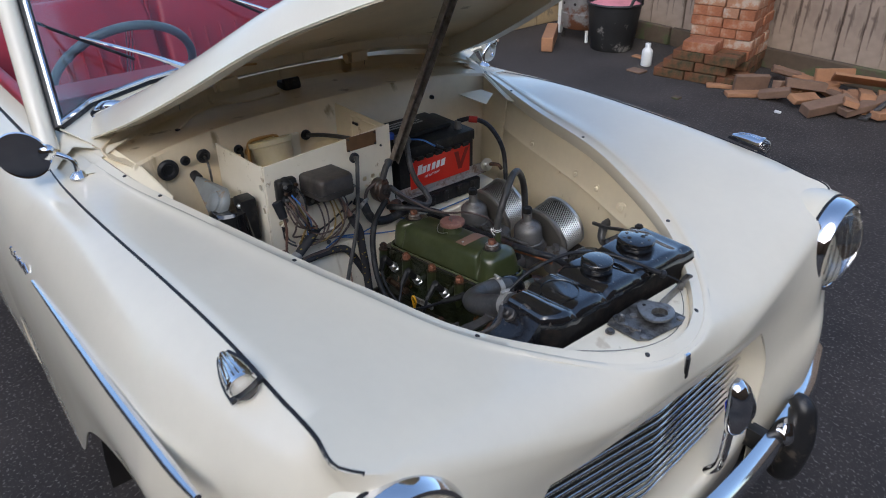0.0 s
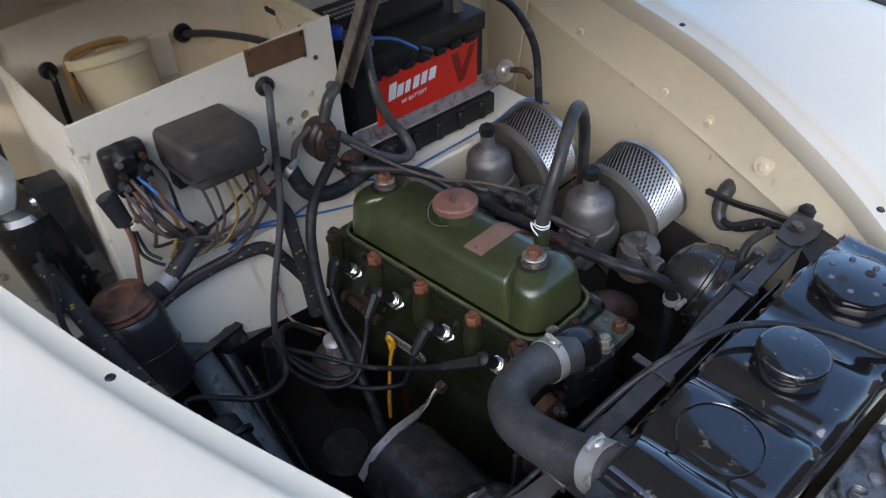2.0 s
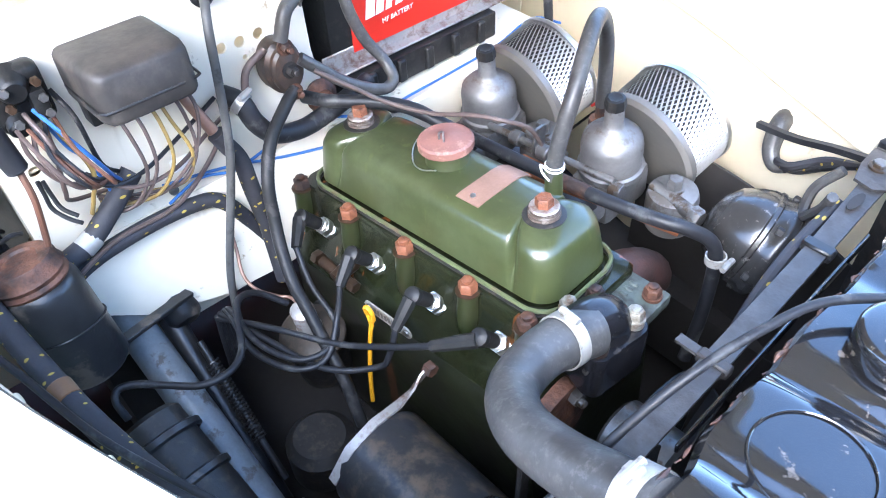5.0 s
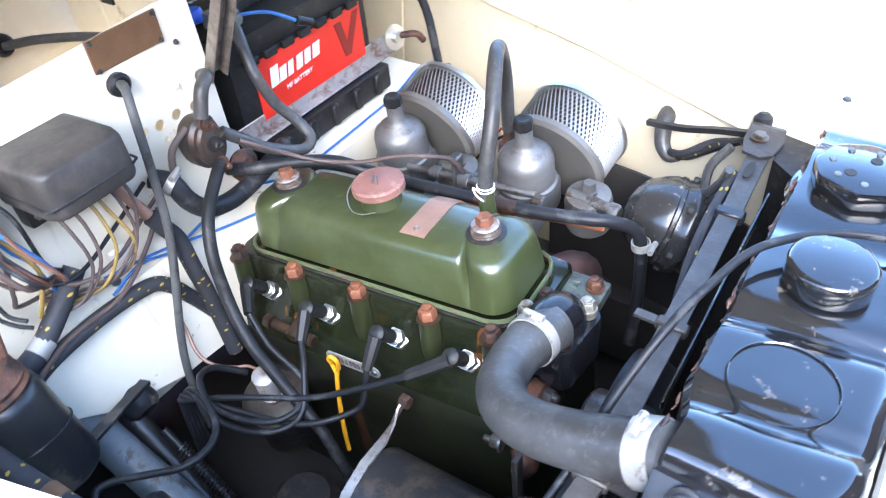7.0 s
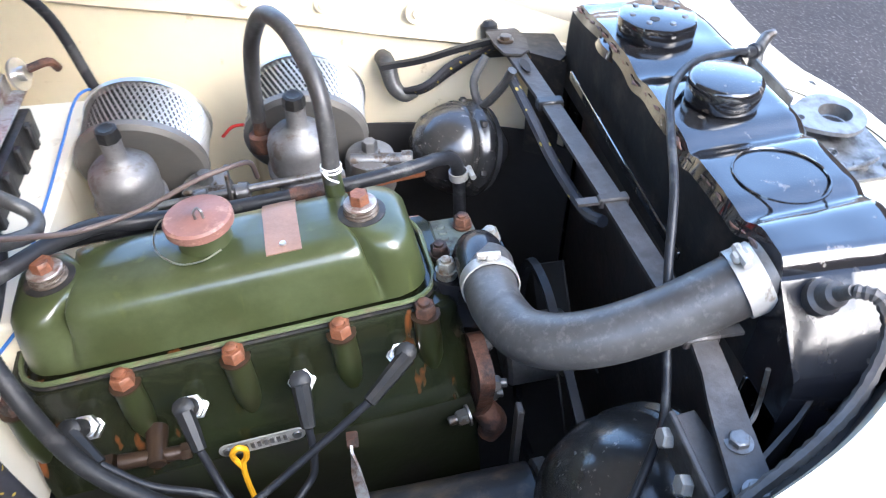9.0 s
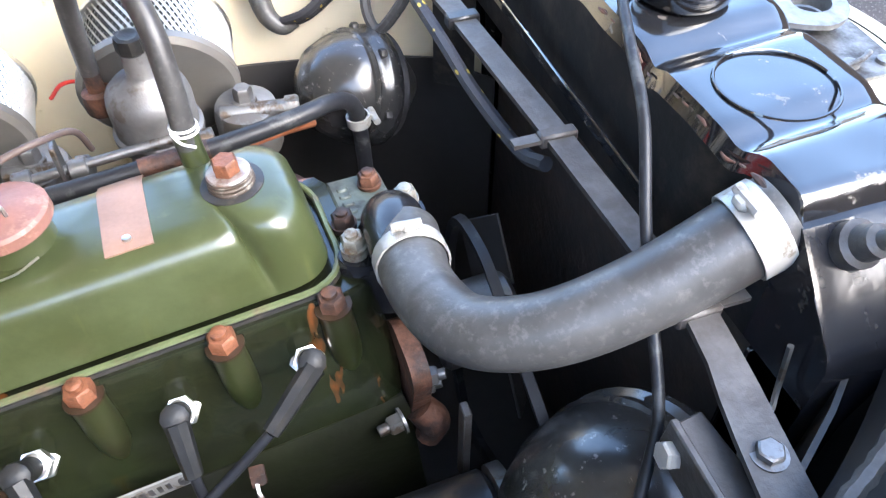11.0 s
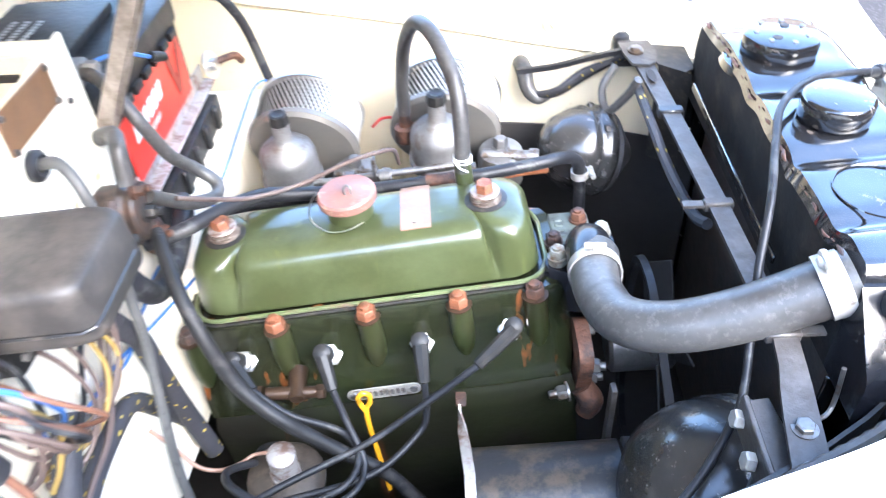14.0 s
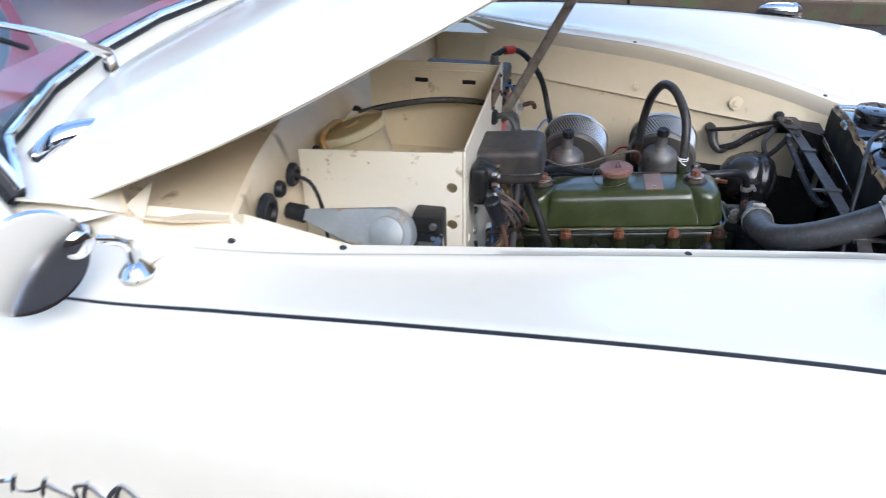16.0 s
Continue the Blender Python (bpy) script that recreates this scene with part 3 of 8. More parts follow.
# Torpedo side lamps on the wings
for s in (-1, 1):
    base = Vector((0.252, 0.655 * s, 0.899))
    m = Matrix.Translation(base) @ pose(0, 0, 0, -24 * -s * -1, 8, 4 * s)
    bm = bmesh.new()
    rings = []
    for k in range(13):
        t = k / 12
        r = 0.0215 * math.sin(min(1, 0.12 + t * 0.95) * math.pi / 2) ** 0.8
        rings.append([m @ Vector((-0.032 + 0.072 * t, r * 1.0 * math.cos(a), max(-0.004, r * 0.95 * math.sin(a)) + 0.004)) for a in (2 * math.pi * j / 20 for j in range(20))])
    stack(bm, rings)
    body = part("side_lamp", bm, CHROME, car, "chrome torpedo side lamp")
    bm = bmesh.new()
    lathe(bm, [(0.0195, 0), (0.0185, 0.012), (0.012, 0.019), (0, 0.021)], m @ pose(0.04, 0, 0.006, 0, 90, 0), 20)
    part("lens", bm, GLASS, body)
    bm = bmesh.new()
    lathe(bm, [(0.022, -0.003), (0.0228, 0.0), (0.022, 0.004), (0.019, 0.004)], m @ pose(0.04, 0, 0.006, 0, 90, 0), 20)
    part("rim", bm, CHROME, body)
    bm = bmesh.new()
    plate(bm, [(-0.036 + 0.084 * t, w * 0.0265 * math.sin(min(1, 0.15 + t) * math.pi / 2) ** 0.7) for t, w in [(k / 10, 1) for k in range(11)] + [(1 - k / 10, -1) for k in range(11)]], 0.006, m @ pose(0, 0, -0.006))
    part("gasket", bm, RUBBER, body)
    for k in range(-2, 3):
        bm = bmesh.new()
        tube(bm, [m @ Vector((-0.02 + 0.055 * t, k * 0.0072 * (0.5 + 0.5 * t), 0.004 + 0.0205 * math.sqrt(max(0.05, 1 - (k * 0.34) ** 2)) * math.sin(min(1, 0.35 + t * 0.72) * math.pi / 2) ** 0.8)) for t in np.linspace(0, 1, 6)], 0.0012, 6, 2)
        part("flute", bm, CHROME, body)

# Chrome side strips, script plates, wheels and arches
for s in (-1, 1):
    bm = bmesh.new()
    line = [(x, 0.772 * s, z) for x, z in ((-0.47, 0.748), (-0.2, 0.765), (0.02, 0.778), (0.25, 0.787), (0.335, 0.79))]
    line = [(x, (abs(y) - max(0, x - 0.15) * 0.05) * s, z) for x, y, z in line]
    tube(bm, line, [0.004, 0.008, 0.009, 0.0095, 0.006], 8, 5)
    part("side_strip", bm, CHROME, car, "chrome side strip")
    bm = bmesh.new()
    x0 = -0.665
    curl = [(x0 + 0.012 * k + 0.006 * math.sin(k * 2.1), 0.772 * s, 0.736 + 0.0012 * k + 0.010 * math.sin(k * 1.7) + 0.006 * (k % 3 == 0)) for k in range(14)]
    tube(bm, curl, 0.0026, 6, 5)
    for k in (1, 4, 8, 11):
        tube(bm, [(x0 + 0.012 * k, 0.772 * s, 0.722 + 0.0012 * k), (x0 + 0.012 * k + 0.004, 0.773 * s, 0.738 + 0.0012 * k), (x0 + 0.012 * k + 0.011, 0.772 * s, 0.754 + 0.0012 * k)], 0.0026, 6, 3)
    part("chrome_script", bm, CHROME, car, "chrome script bars")
    bm = bmesh.new()
    lathe(bm, [(0.16, -0.07), (0.29, -0.075), (0.312, -0.05), (0.315, 0), (0.312, 0.05), (0.29, 0.075), (0.16, 0.07)], frame_to((0.08, 0.64 * s, 0.315), (0.08, 0.64 * s + 1, 0.315)), 36)
    wheel = part("wheel", bm, TYRE, car, "black tyre")
    bm = bmesh.new()
    lathe(bm, [(0.19, 0.055), (0.17, 0.03), (0.1, 0.05), (0, 0.06)], frame_to((0.08, 0.64 * s, 0.315), (0.08, 0.64 * s + s, 0.315)), 30)
    part("hub", bm, CREAM, wheel)
    bm = bmesh.new()
    rows = []
    for k in range(13):
        a = math.pi * k / 12
        rows.append([Vector((0.08 - 0.38 * math.cos(a), y * s, 0.29 + 0.38 * math.sin(a))) for y in (0.42, 0.77)])
    sheet(bm, rows)
    thicken(bm, 0.003)
    part("wheel_arch", bm, DARK, car)

# Bumper with overriders
bm = bmesh.new()
rows = []
for y in np.linspace(-0.71, 0.71, 31):
    x = 0.636 - 0.2 * y * y - 0.12 * max(0, abs(y) - 0.58)
    rows.append([Vector((x + dx, y, 0.405 + dz)) for dx, dz in ((-0.012, -0.036), (0.004, -0.031), (0.018, -0.014), (0.022, 0.0), (0.018, 0.014), (0.004, 0.031), (-0.012, 0.036))])
sheet(bm, rows)
thicken(bm, 0.003)
bumper = part("bumper", bm, CHROME, car, "chrome front bumper")
for s in (-1, 1):
    yo = 0.40 * s
    bm = bmesh.new()
    tube(bm, [(0.592, yo - 0.036, 0.405), (0.622, yo - 0.03, 0.405), (0.625, yo - 0.026, 0.42), (0.62, yo - 0.026, 0.45)], [0.016, 0.018, 0.017, 0.01], 14, 5)
    orr = part("overrider", bm, CHROME, bumper, "chrome overrider collar")
    bm = bmesh.new()
    tube(bm, [(0.6, yo, 0.285), (0.628, yo, 0.305), (0.64, yo, 0.395), (0.63, yo, 0.475), (0.605, yo, 0.495)], [0.018, 0.03, 0.032, 0.028, 0.014], 16, 5)
    part("overrider_foot", bm, BLACK, bumper)
    bm = bmesh.new()
    box(bm, (0.585, 0.32 * s, 0.41), (0.07, 0.03, 0.05), None, 0.006)
    part("bracket", bm, BLACK, bumper)

# Oval badge on a bracket in front of the grille
bm = bmesh.new()
m = look((0.6, 0.163, 0.596), (1.9, 0.29, 0.77)) @ pose(0, 0, 0, 0, 180, -10)
rings = [[m @ Vector((0.042 * f * math.cos(a) * (1 + 0.16 * math.cos(3 * a + 1.57)), 0.06 * f * math.sin(a) * (1 + 0.12 * math.sin(3 * a + 3.14)), z)) for a in (2 * math.pi * j / 36 for j in range(36))]
         for f, z in ((0.5, 0.024), (0.85, 0.016), (1.0, 0.004), (1.0, -0.006), (0.88, -0.010), (0.84, -0.004))]
stack(bm, rings)
oval = part("badge_lamp", bm, CHROME, car, "chrome rounded lamp with a blue shield on a bracket")
bm = bmesh.new()
plate(bm, [(-0.02, 0.022), (0.02, 0.022), (0.021, 0.0), (0.012, -0.018), (0, -0.027), (-0.012, -0.018), (-0.021, 0)], 0.006, m @ pose(0.002, -0.004, -0.018))
part("blue_shield", bm, BLUEBADGE, oval, "blue enamel shield")
bm = bmesh.new()
tube(bm, [(0.57, 0.155, 0.41), (0.592, 0.158, 0.45), (0.594, 0.162, 0.545)], 0.0095, 10, 4)
part("bracket", bm, CHROME, oval)

# ---- bonnet, raised on its rear hinges ----
PIVOT = Vector((-0.70, 0, 0.948))
LIFT = Matrix.Translation(PIVOT) @ pose(0, 0, 0, 0, -31.5, 0) @ Matrix.Translation(-PIVOT)


def bonnet_point(u, v, drop=0.0):
    """The closed bonnet's outer skin: u from rear to nose, v from -1 to 1 across."""
    e = on_rail(LIP, 0.6 + 8.4 * u) if u < 1 else Vector(LIP[-1])
    half = max(0.0, e.y - 0.004) * (1 - 0.07 * max(0, 0.3 - u))
    crown = 0.058 * math.sin(math.pi * min(1, 0.22 + 0.8 * u)) ** 0.8
    roll = 0.036 * max(0.0, (abs(v) - 0.9) / 0.1) ** 1.5 * min(1, half / 0.2)
    rear = (1 - v * v) * max(0.0, 1 - u * 2.2) ** 2
    z = e.z + 0.03 + 0.04 * rear - roll + crown * (1 - abs(v) ** 4.5) * min(1, half / 0.3)
    x = e.x - 0.06 * rear + 0.05 * (1 - v * v) * (u > 0.9) * (u - 0.9) * 4
    return Vector((x, half * v, z - drop))


bm = bmesh.new()
UV = [k / 46 for k in range(46)] + [0.985]
sheet(bm, [[LIFT @ bonnet_point(u, math.sin(v * math.pi / 2)) for v in np.linspace(-1, 1, 61)] for u in UV])
thicken(bm, 0.004)
bonnet = part("bonnet", bm, CREAM, car, "cream bonnet propped open", 60)
bm = bmesh.new()
for s in (-1, 1):
    rows = []
    for u in UV:
        a, b = bonnet_point(u, 0.995 * s, 0.001), bonnet_point(u, 0.90 * s, 0.012)
        c = Vector((b.x, b.y, a.z - 0.004))
        rows.append([LIFT @ p for p in (a, Vector((a.x, a.y * 0.995, a.z - 0.006)), c, b)])
    sheet(bm, rows)
thicken(bm, 0.002)
part("edge_channel", bm, CREAM, bonnet)
bm = bmesh.new()
sheet(bm, [[LIFT @ (bonnet_point(u, v, 0.004) + Vector((0, 0, -h))) for u, h in ((0.0, 0.0), (0.01, 0.03), (0.05, 0.03), (0.06, 0.0))] for v in np.linspace(-0.9, 0.9, 21)])
part("rear_stiffener", bm, UNDER, bonnet)
bm = bmesh.new()
sheet(bm, [[LIFT @ bonnet_point(u, 0.91 * math.sin(v * math.pi / 2), 0.010) for v in np.linspace(-1, 1, 41)] for u in UV[:-1]])
part("inner_skin", bm, UNDER, bonnet, "cream bonnet underside", 60)
bm = bmesh.new()
tube(bm, [LIFT @ (bonnet_point(u, v, 0.02)) for u, v in ((0.03, -0.8), (0.04, -0.65), (0.1, -0.5), (0.12, -0.38), (0.09, -0.25))], 0.003, 6, 6)
part("cable", bm, STRAPC, bonnet)
for s in (-1, 1):
    bm = bmesh.new()
    c = LIFT @ bonnet_point(0.045, 0.36 * s, 0.03)
    box(bm, (0, 0, -0.012), (0.05, 0.055, 0.03), Matrix.Translation(c), 0.006)
    rod(bm, c + Vector((0, -0.03, -0.02)), c + Vector((0, 0.03, -0.02)), 0.012)
    part("hinge", bm, UNDER, bonnet)

# Prop: a channel-section stay from the box top to the bonnet
bm = bmesh.new()
p0, p1 = Vector((-0.272, 0.009, 0.856)), Vector((0.004, 0.01, 1.383))
m = frame_to(p0, p1)
hh = (p1 - p0).length
for dx, dy, sx, sy in ((0, 0.006, 0.023, 0.0025), (-0.0105, 0, 0.0025, 0.014), (0.0105, 0, 0.0025, 0.014)):
    box(bm, (dx, dy, hh / 2), (sx, sy, hh), m, 0.0008, 1)
for k in range(9):
    rod(bm, m @ Vector((0, 0.0065, 0.05 + k * 0.06)), m @ Vector((0, 0.009, 0.05 + k * 0.06)), 0.006, seg=10)
prop = solid("bonnet_prop", bm, PROP, "brown worn steel channel stay holding up the bonnet", "bonnet prop")

# ---- scuttle, screen and cabin ----
SCREEN = [(-0.70, 0.60, 0.972), (-0.785, 0.505, 0.982), (-0.842, 0.345, 0.99), (-0.872, 0.18, 0.995), (-0.884, 0.0, 0.997)]


def screen_base(v):
    f = abs(v) * 4
    i = min(3, int(f))
    a, b = Vector(SCREEN[4 - i]), Vector(SCREEN[3 - i])
    p = a.lerp(b, f - i)
    return Vector((p.x, p.y * (1 if v > 0 else -1), p.z))


VS = list(np.linspace(-1, 1, 41))
RIM = [(-0.797, 0.0, 0.967), (-0.787, 0.15, 0.966), (-0.757, 0.3, 0.961), (-0.712, 0.42, 0.954), (-0.655, 0.492, 0.945), (-0.612, 0.545, 0.932)]


def rim_at(v):
    """The raised rear edge of the bonnet opening, v from -1 to 1 across."""
    p = on_rail(RIM, abs(v) * 5)
    return Vector((p.x, p.y * (1 if v > 0 else -1), p.z))


bm = bmesh.new()
rows = []
for v in VS:
    q, a = screen_base(v), rim_at(v)
    b = a + Vector((-0.006, 0, 0.004))
    rows.append([b, b.lerp(q, 0.35) + Vector((0, 0, 0.002)), b.lerp(q, 0.7) + Vector((0, 0, 0.002)), q])
sheet(bm, rows)
thicken(bm, 0.003)
part("scuttle", bm, CREAM, car, "", 60)
for s in (-1, 1):
    bm = bmesh.new()
    rows = []
    for t in np.linspace(0, 1, 9):
        x = -0.62 - 0.12 * t
        rows.append([Vector((x, (0.555 + 0.01 * t) * s, 0.938 + 0.02 * t)), Vector((x - 0.02, 0.595 * s, 0.945 + 0.02 * t)), Vector((x - 0.03, 0.625 * s, 0.915 + 0.01 * t)), Vector((x - 0.03, 0.64 * s, 0.90))])
    sheet(bm, rows)
    part("scuttle_corner", bm, CREAM, car, "", 60)
RISE = Vector((-0.27, 0, 0.36))


def screen_at(v, h):
    q = screen_base(v)
    return q + RISE * h + Vector((0.0, -0.05 * v * h, 0))


bm = bmesh.new()
sheet(bm, [[screen_at(v, h) for h in (0.02, 0.5, 1.0)] for v in VS])
thicken(bm, 0.004)
screen = part("windscreen", bm, GLASS, car, "clear windscreen glass", 60)
screen.visible_shadow = False
for nm, r, off, mt in (("screen_rubber", 0.013, 0.0, RUBBER), ("screen_trim", 0.0055, 0.012, CHROME)):
    bm = bmesh.new()
    o = Vector((off, 0, off * 0.9))
    tube(bm, [screen_at(v, 0.01) + o for v in VS], r, 8, 2)
    for s in (-1, 1):
        tube(bm, [screen_at(s * 0.995, h) + o for h in np.linspace(0.0, 1, 8)], r, 8, 2)
    part(nm, bm, mt, screen)
for s in (-1, 1):
    bm = bmesh.new()
    tube(bm, [screen_at(s, h) + Vector((-0.02, 0.03 * s, 0)) for h in np.linspace(-0.12, 1.05, 8)], 0.024, 12, 3)
    part("screen_pillar", bm, CREAM, car)
for s, tip in ((-1, 0.30), (1, 0.34)):
    base = screen_base(0.34 * s) + Vector((0.045, 0, 0.012))
    elbow = base + Vector((-0.055, -0.03, 0.045))
    end = screen_at(0.34 * s - 0.38, 0.32) + Vector((0.03, 0, 0.03))
    bm = bmesh.new()
    rod(bm, base - Vector((0, 0, 0.015)), base + Vector((0, 0, 0.015)), 0.012, 0.008, 14)
    tube(bm, [base + Vector((0, 0, 0.01)), base.lerp(end, 0.4) + Vector((0.012, 0, 0.012)), end], [0.009, 0.005, 0.003], 8, 5)
    wip = part("wiper", bm, CHROME, car, "chrome wiper arm")
    bm = bmesh.new()
    d = (end - base).normalized()
    tube(bm, [end - d * 0.13 + Vector((-0.01, 0, -0.012)), end + Vector((-0.012, 0, -0.006)), end + d * 0.12 + Vector((-0.014, 0, 0))], 0.004, 6, 2)
    part("blade", bm, RUBBER, wip)

# Chrome bonnet-hinge handles at the scuttle
for s in (-1, 1):
    c = Vector((-0.738, 0.505 * s, 0.955))
    bm = bmesh.new()
    rod(bm, c, c + Vector((0.0, 0, 0.02)), 0.02, 0.016, 18, 0.004)
    tube(bm, [c + Vector((-0.006, 0, 0.014)), c + Vector((0.02, -0.02 * s, 0.036)), c + Vector((0.06, -0.05 * s, 0.038)), c + Vector((0.1, -0.06 * s, 0.033))], [0.016, 0.017, 0.015, 0.007], 12, 5)
    part("bonnet_handle", bm, CHROME, car, "chrome bonnet handle")

# Wing mirrors
for s in (-1, 1):
    b0 = Vector((-0.566, -0.614, 0.902)) if s < 0 else Vector((-0.60, 0.60, 0.908))
    hub = Vector((-0.592, -0.656, 0.966)) if s < 0 else Vector((-0.605, 0.64, 0.978))
    bm = bmesh.new()
    lathe(bm, [(0.019, 0), (0.019, 0.004), (0.012, 0.012), (0.006, 0.016)], Matrix.Translation(b0), 18)
    tube(bm, [b0 + Vector((0, 0, 0.008)), b0 + Vector((-0.004, 0.004 * s, 0.04)), hub], [0.006, 0.005, 0.006], 10, 5)
    lathe(bm, [(0, -0.004), (0.015, -0.004), (0.019, 0.004), (0.016, 0.012), (0.008, 0.018), (0, 0.018)], frame_to(hub, hub + (Vector((0.83, -0.5, -0.12)) if s < 0 else Vector((0.2, 0.95, 0)))), 20)
    arm = part("wing_mirror", bm, CHROME, car, "round chrome wing mirror on a curved arm")
    bm = bmesh.new()
    at = hub + (Vector((-0.02, -0.042, -0.002)) if s < 0 else Vector((-0.035, 0, -0.014)))
    m = frame_to(at, at - (Vector((-0.83, 0.5, 0.12)) if s < 0 else Vector((-0.2, -0.95, 0.0))))
    lathe(bm, [(0, 0.012), (0.03, 0.010), (0.05, 0.002), (0.056, -0.006), (0.054, -0.009), (0.05, -0.007), (0, -0.007)], m @ pose(0, 0, 0, 180, 0, 0), 32)
    part("shell", bm, CHROME, arm)

# Doors and rear body, a plain closed tub behind the screen
for s in (-1, 1):
    bm = bmesh.new()
    rows = []
    for x in np.linspace(-0.80, -2.9, 22):
        t = (-0.80 - x) / 2.1
        k = 1 - 0.12 * max(0, t - 0.55) ** 1.5 * 3
        rows.append([Vector((x, y * s * k, z)) for y, z in ((0.60, 0.955 + 0.0 * t), (0.63, 0.895), (0.70, 0.885), (0.755, 0.79), (0.785, 0.62), (0.785, 0.42), (0.77, 0.28))])
    sheet(bm, rows)
    thicken(bm, 0.004)
    dr = part("door_panel", bm, CREAM, car, "", 60)
    bm = bmesh.new()
    tube(bm, [(x, 0.632 * s, 0.896) for x in np.linspace(-0.79, -1.9, 6)], 0.0042, 6, 2)
    part("wing_bead", bm, RUBBER, dr)
    bm = bmesh.new()
    tube(bm, [(x, 0.595 * s, 0.962) for x in np.linspace(-0.8, -2.6, 6)], 0.018, 10, 3)
    part("door_capping", bm, LEATHER, dr)
bm = bmesh.new()
sheet(bm, [[Vector((-2.62, y, z)) for z in (0.3, 0.7, 0.97)] for y in (-0.62, 0, 0.62)])
sheet(bm, [[Vector((x, y, 0.32)) for x in (-0.6, -2.62)] for y in (-0.75, 0.75)])
sheet(bm, [[Vector((-3.1, y, z)) for z in (0.3, 0.9)] for y in (-0.6, 0.6)])
sheet(bm, [[Vector((x, y, 0.95)) for x in (-2.62, -3.1)] for y in (-0.62, 0.62)])
thicken(bm, 0.01)
part("tub", bm, LEATHER, car, "red cabin lining")
# Tail: a plain rounded deck closing the body, and the rear wheels
bm = bmesh.new()
rows = []
for k in range(15):
    a = math.pi * k / 14
    y = -0.70 * math.cos(a)
    rows.append([Vector((-2.62, y * 0.9, 0.965 + 0.02 * math.sin(a))), Vector((-2.95, y, 0.93 + 0.05 * math.sin(a))), Vector((-3.25, y, 0.80 + 0.05 * math.sin(a))), Vector((-3.42, y * 0.97, 0.6)), Vector((-3.45, y * 0.95, 0.32))])
sheet(bm, rows)
thicken(bm, 0.004)
part("tail_panel", bm, CREAM, car, "", 60)
for s in (-1, 1):
    bm = bmesh.new()
    sheet(bm, [[Vector((x, y * s, z)) for y, z in ((0.66, 0.9), (0.74, 0.78), (0.765, 0.62), (0.75, 0.32))] for x in (-2.88, -3.1, -3.44)])
    thicken(bm, 0.004)
    part("rear_quarter", bm, CREAM, car, "", 60)
    bm = bmesh.new()
    lathe(bm, [(0.16, -0.07), (0.29, -0.075), (0.312, -0.05), (0.315, 0), (0.312, 0.05), (0.29, 0.075), (0.16, 0.07)], frame_to((-2.45, 0.72 * s, 0.315), (-2.45, 0.72 * s + 1, 0.315)), 36)
    part("wheel", bm, TYRE, car, "black tyre")
bm = bmesh.new()
rows = [[Vector((-0.86 - 0.05 * (1 - abs(v)), 0.57 * v, 0.985)), Vector((-0.98, 0.56 * v, 0.99)), Vector((-1.02, 0.56 * v, 0.97)), Vector((-1.02, 0.55 * v, 0.80))] for v in np.linspace(-1, 1, 9)]
sheet(bm, rows)
thicken(bm, 0.006)
part("dashboard", bm, LEATHER, car, "red trimmed dashboard")
for x, top, w2 in ((-1.62, 1.05, 0.27), (-2.40, 1.02, 0.28)):
    for s in (-1, 1):
        bm = bmesh.new()
        rings = []
        for z, hx, f in ((0.55, 0.07, 1.0), (0.75, 0.07, 1.0), (top - 0.09, 0.062, 1.0), (top - 0.02, 0.05, 0.97), (top, 0.02, 0.92)):
            rings.append([Vector((x - (z - 0.5) * 0.25 + px, s * 0.285 + py, z)) for px, py in rrect(hx, w2 * f, 0.02, 4)])
        stack(bm, rings)
        back = part("seat_back", bm, LEATHER, car, "red pleated leather seat back")
        bm = bmesh.new()
        for k in range(-3, 4):
            tube(bm, [(x + 0.073 - (z - 0.5) * 0.25, s * 0.285 + k * 0.06, z) for z in (0.58, 0.75, top - 0.13)], 0.006, 6, 2)
        part("pleat", bm, LEATHER, back)
        bm = bmesh.new()
        box(bm, (x + 0.28, s * 0.285, 0.50), (0.46, 0.52, 0.16), None, 0.05, 3)
        part("seat_cushion", bm, LEATHER, car)
# Steering wheel on the right-hand side
C = Vector((-1.15, -0.30, 0.935))
m = frame_to(C, C + Vector((-0.80, 0, 0.60)))
bm = bmesh.new()
ring = [m @ Vector((0.2 * math.cos(a), 0.2 * math.sin(a), 0)) for a in (2 * math.pi * j / 40 for j in range(41))]
tube(bm, ring, 0.0125, 10, 1, False, False)
sw = part("steering_wheel", bm, WHEELBLUE, car, "blue-grey steering wheel rim")
bm = bmesh.new()
for a in (90, 210, 330):
    for o in (-0.008, 0.0, 0.008):
        d = Vector((math.cos(radians(a)), math.sin(radians(a)), 0))
        pz = Vector((-d.y, d.x, 0)) * o
        tube(bm, [m @ (pz + d * 0.03 + Vector((0, 0, -0.03))), m @ (pz + d * 0.195)], 0.0022, 6, 1, True, False)
lathe(bm, [(0.03, -0.05), (0.034, -0.03), (0.02, -0.018), (0, -0.016)], m, 20)
part("spokes", bm, STEEL, sw)
bm = bmesh.new()
rod(bm, C + Vector((0.02, 0, -0.015)), (-0.6, -0.30, 0.62), 0.02)
part("column", bm, BLACK, sw)

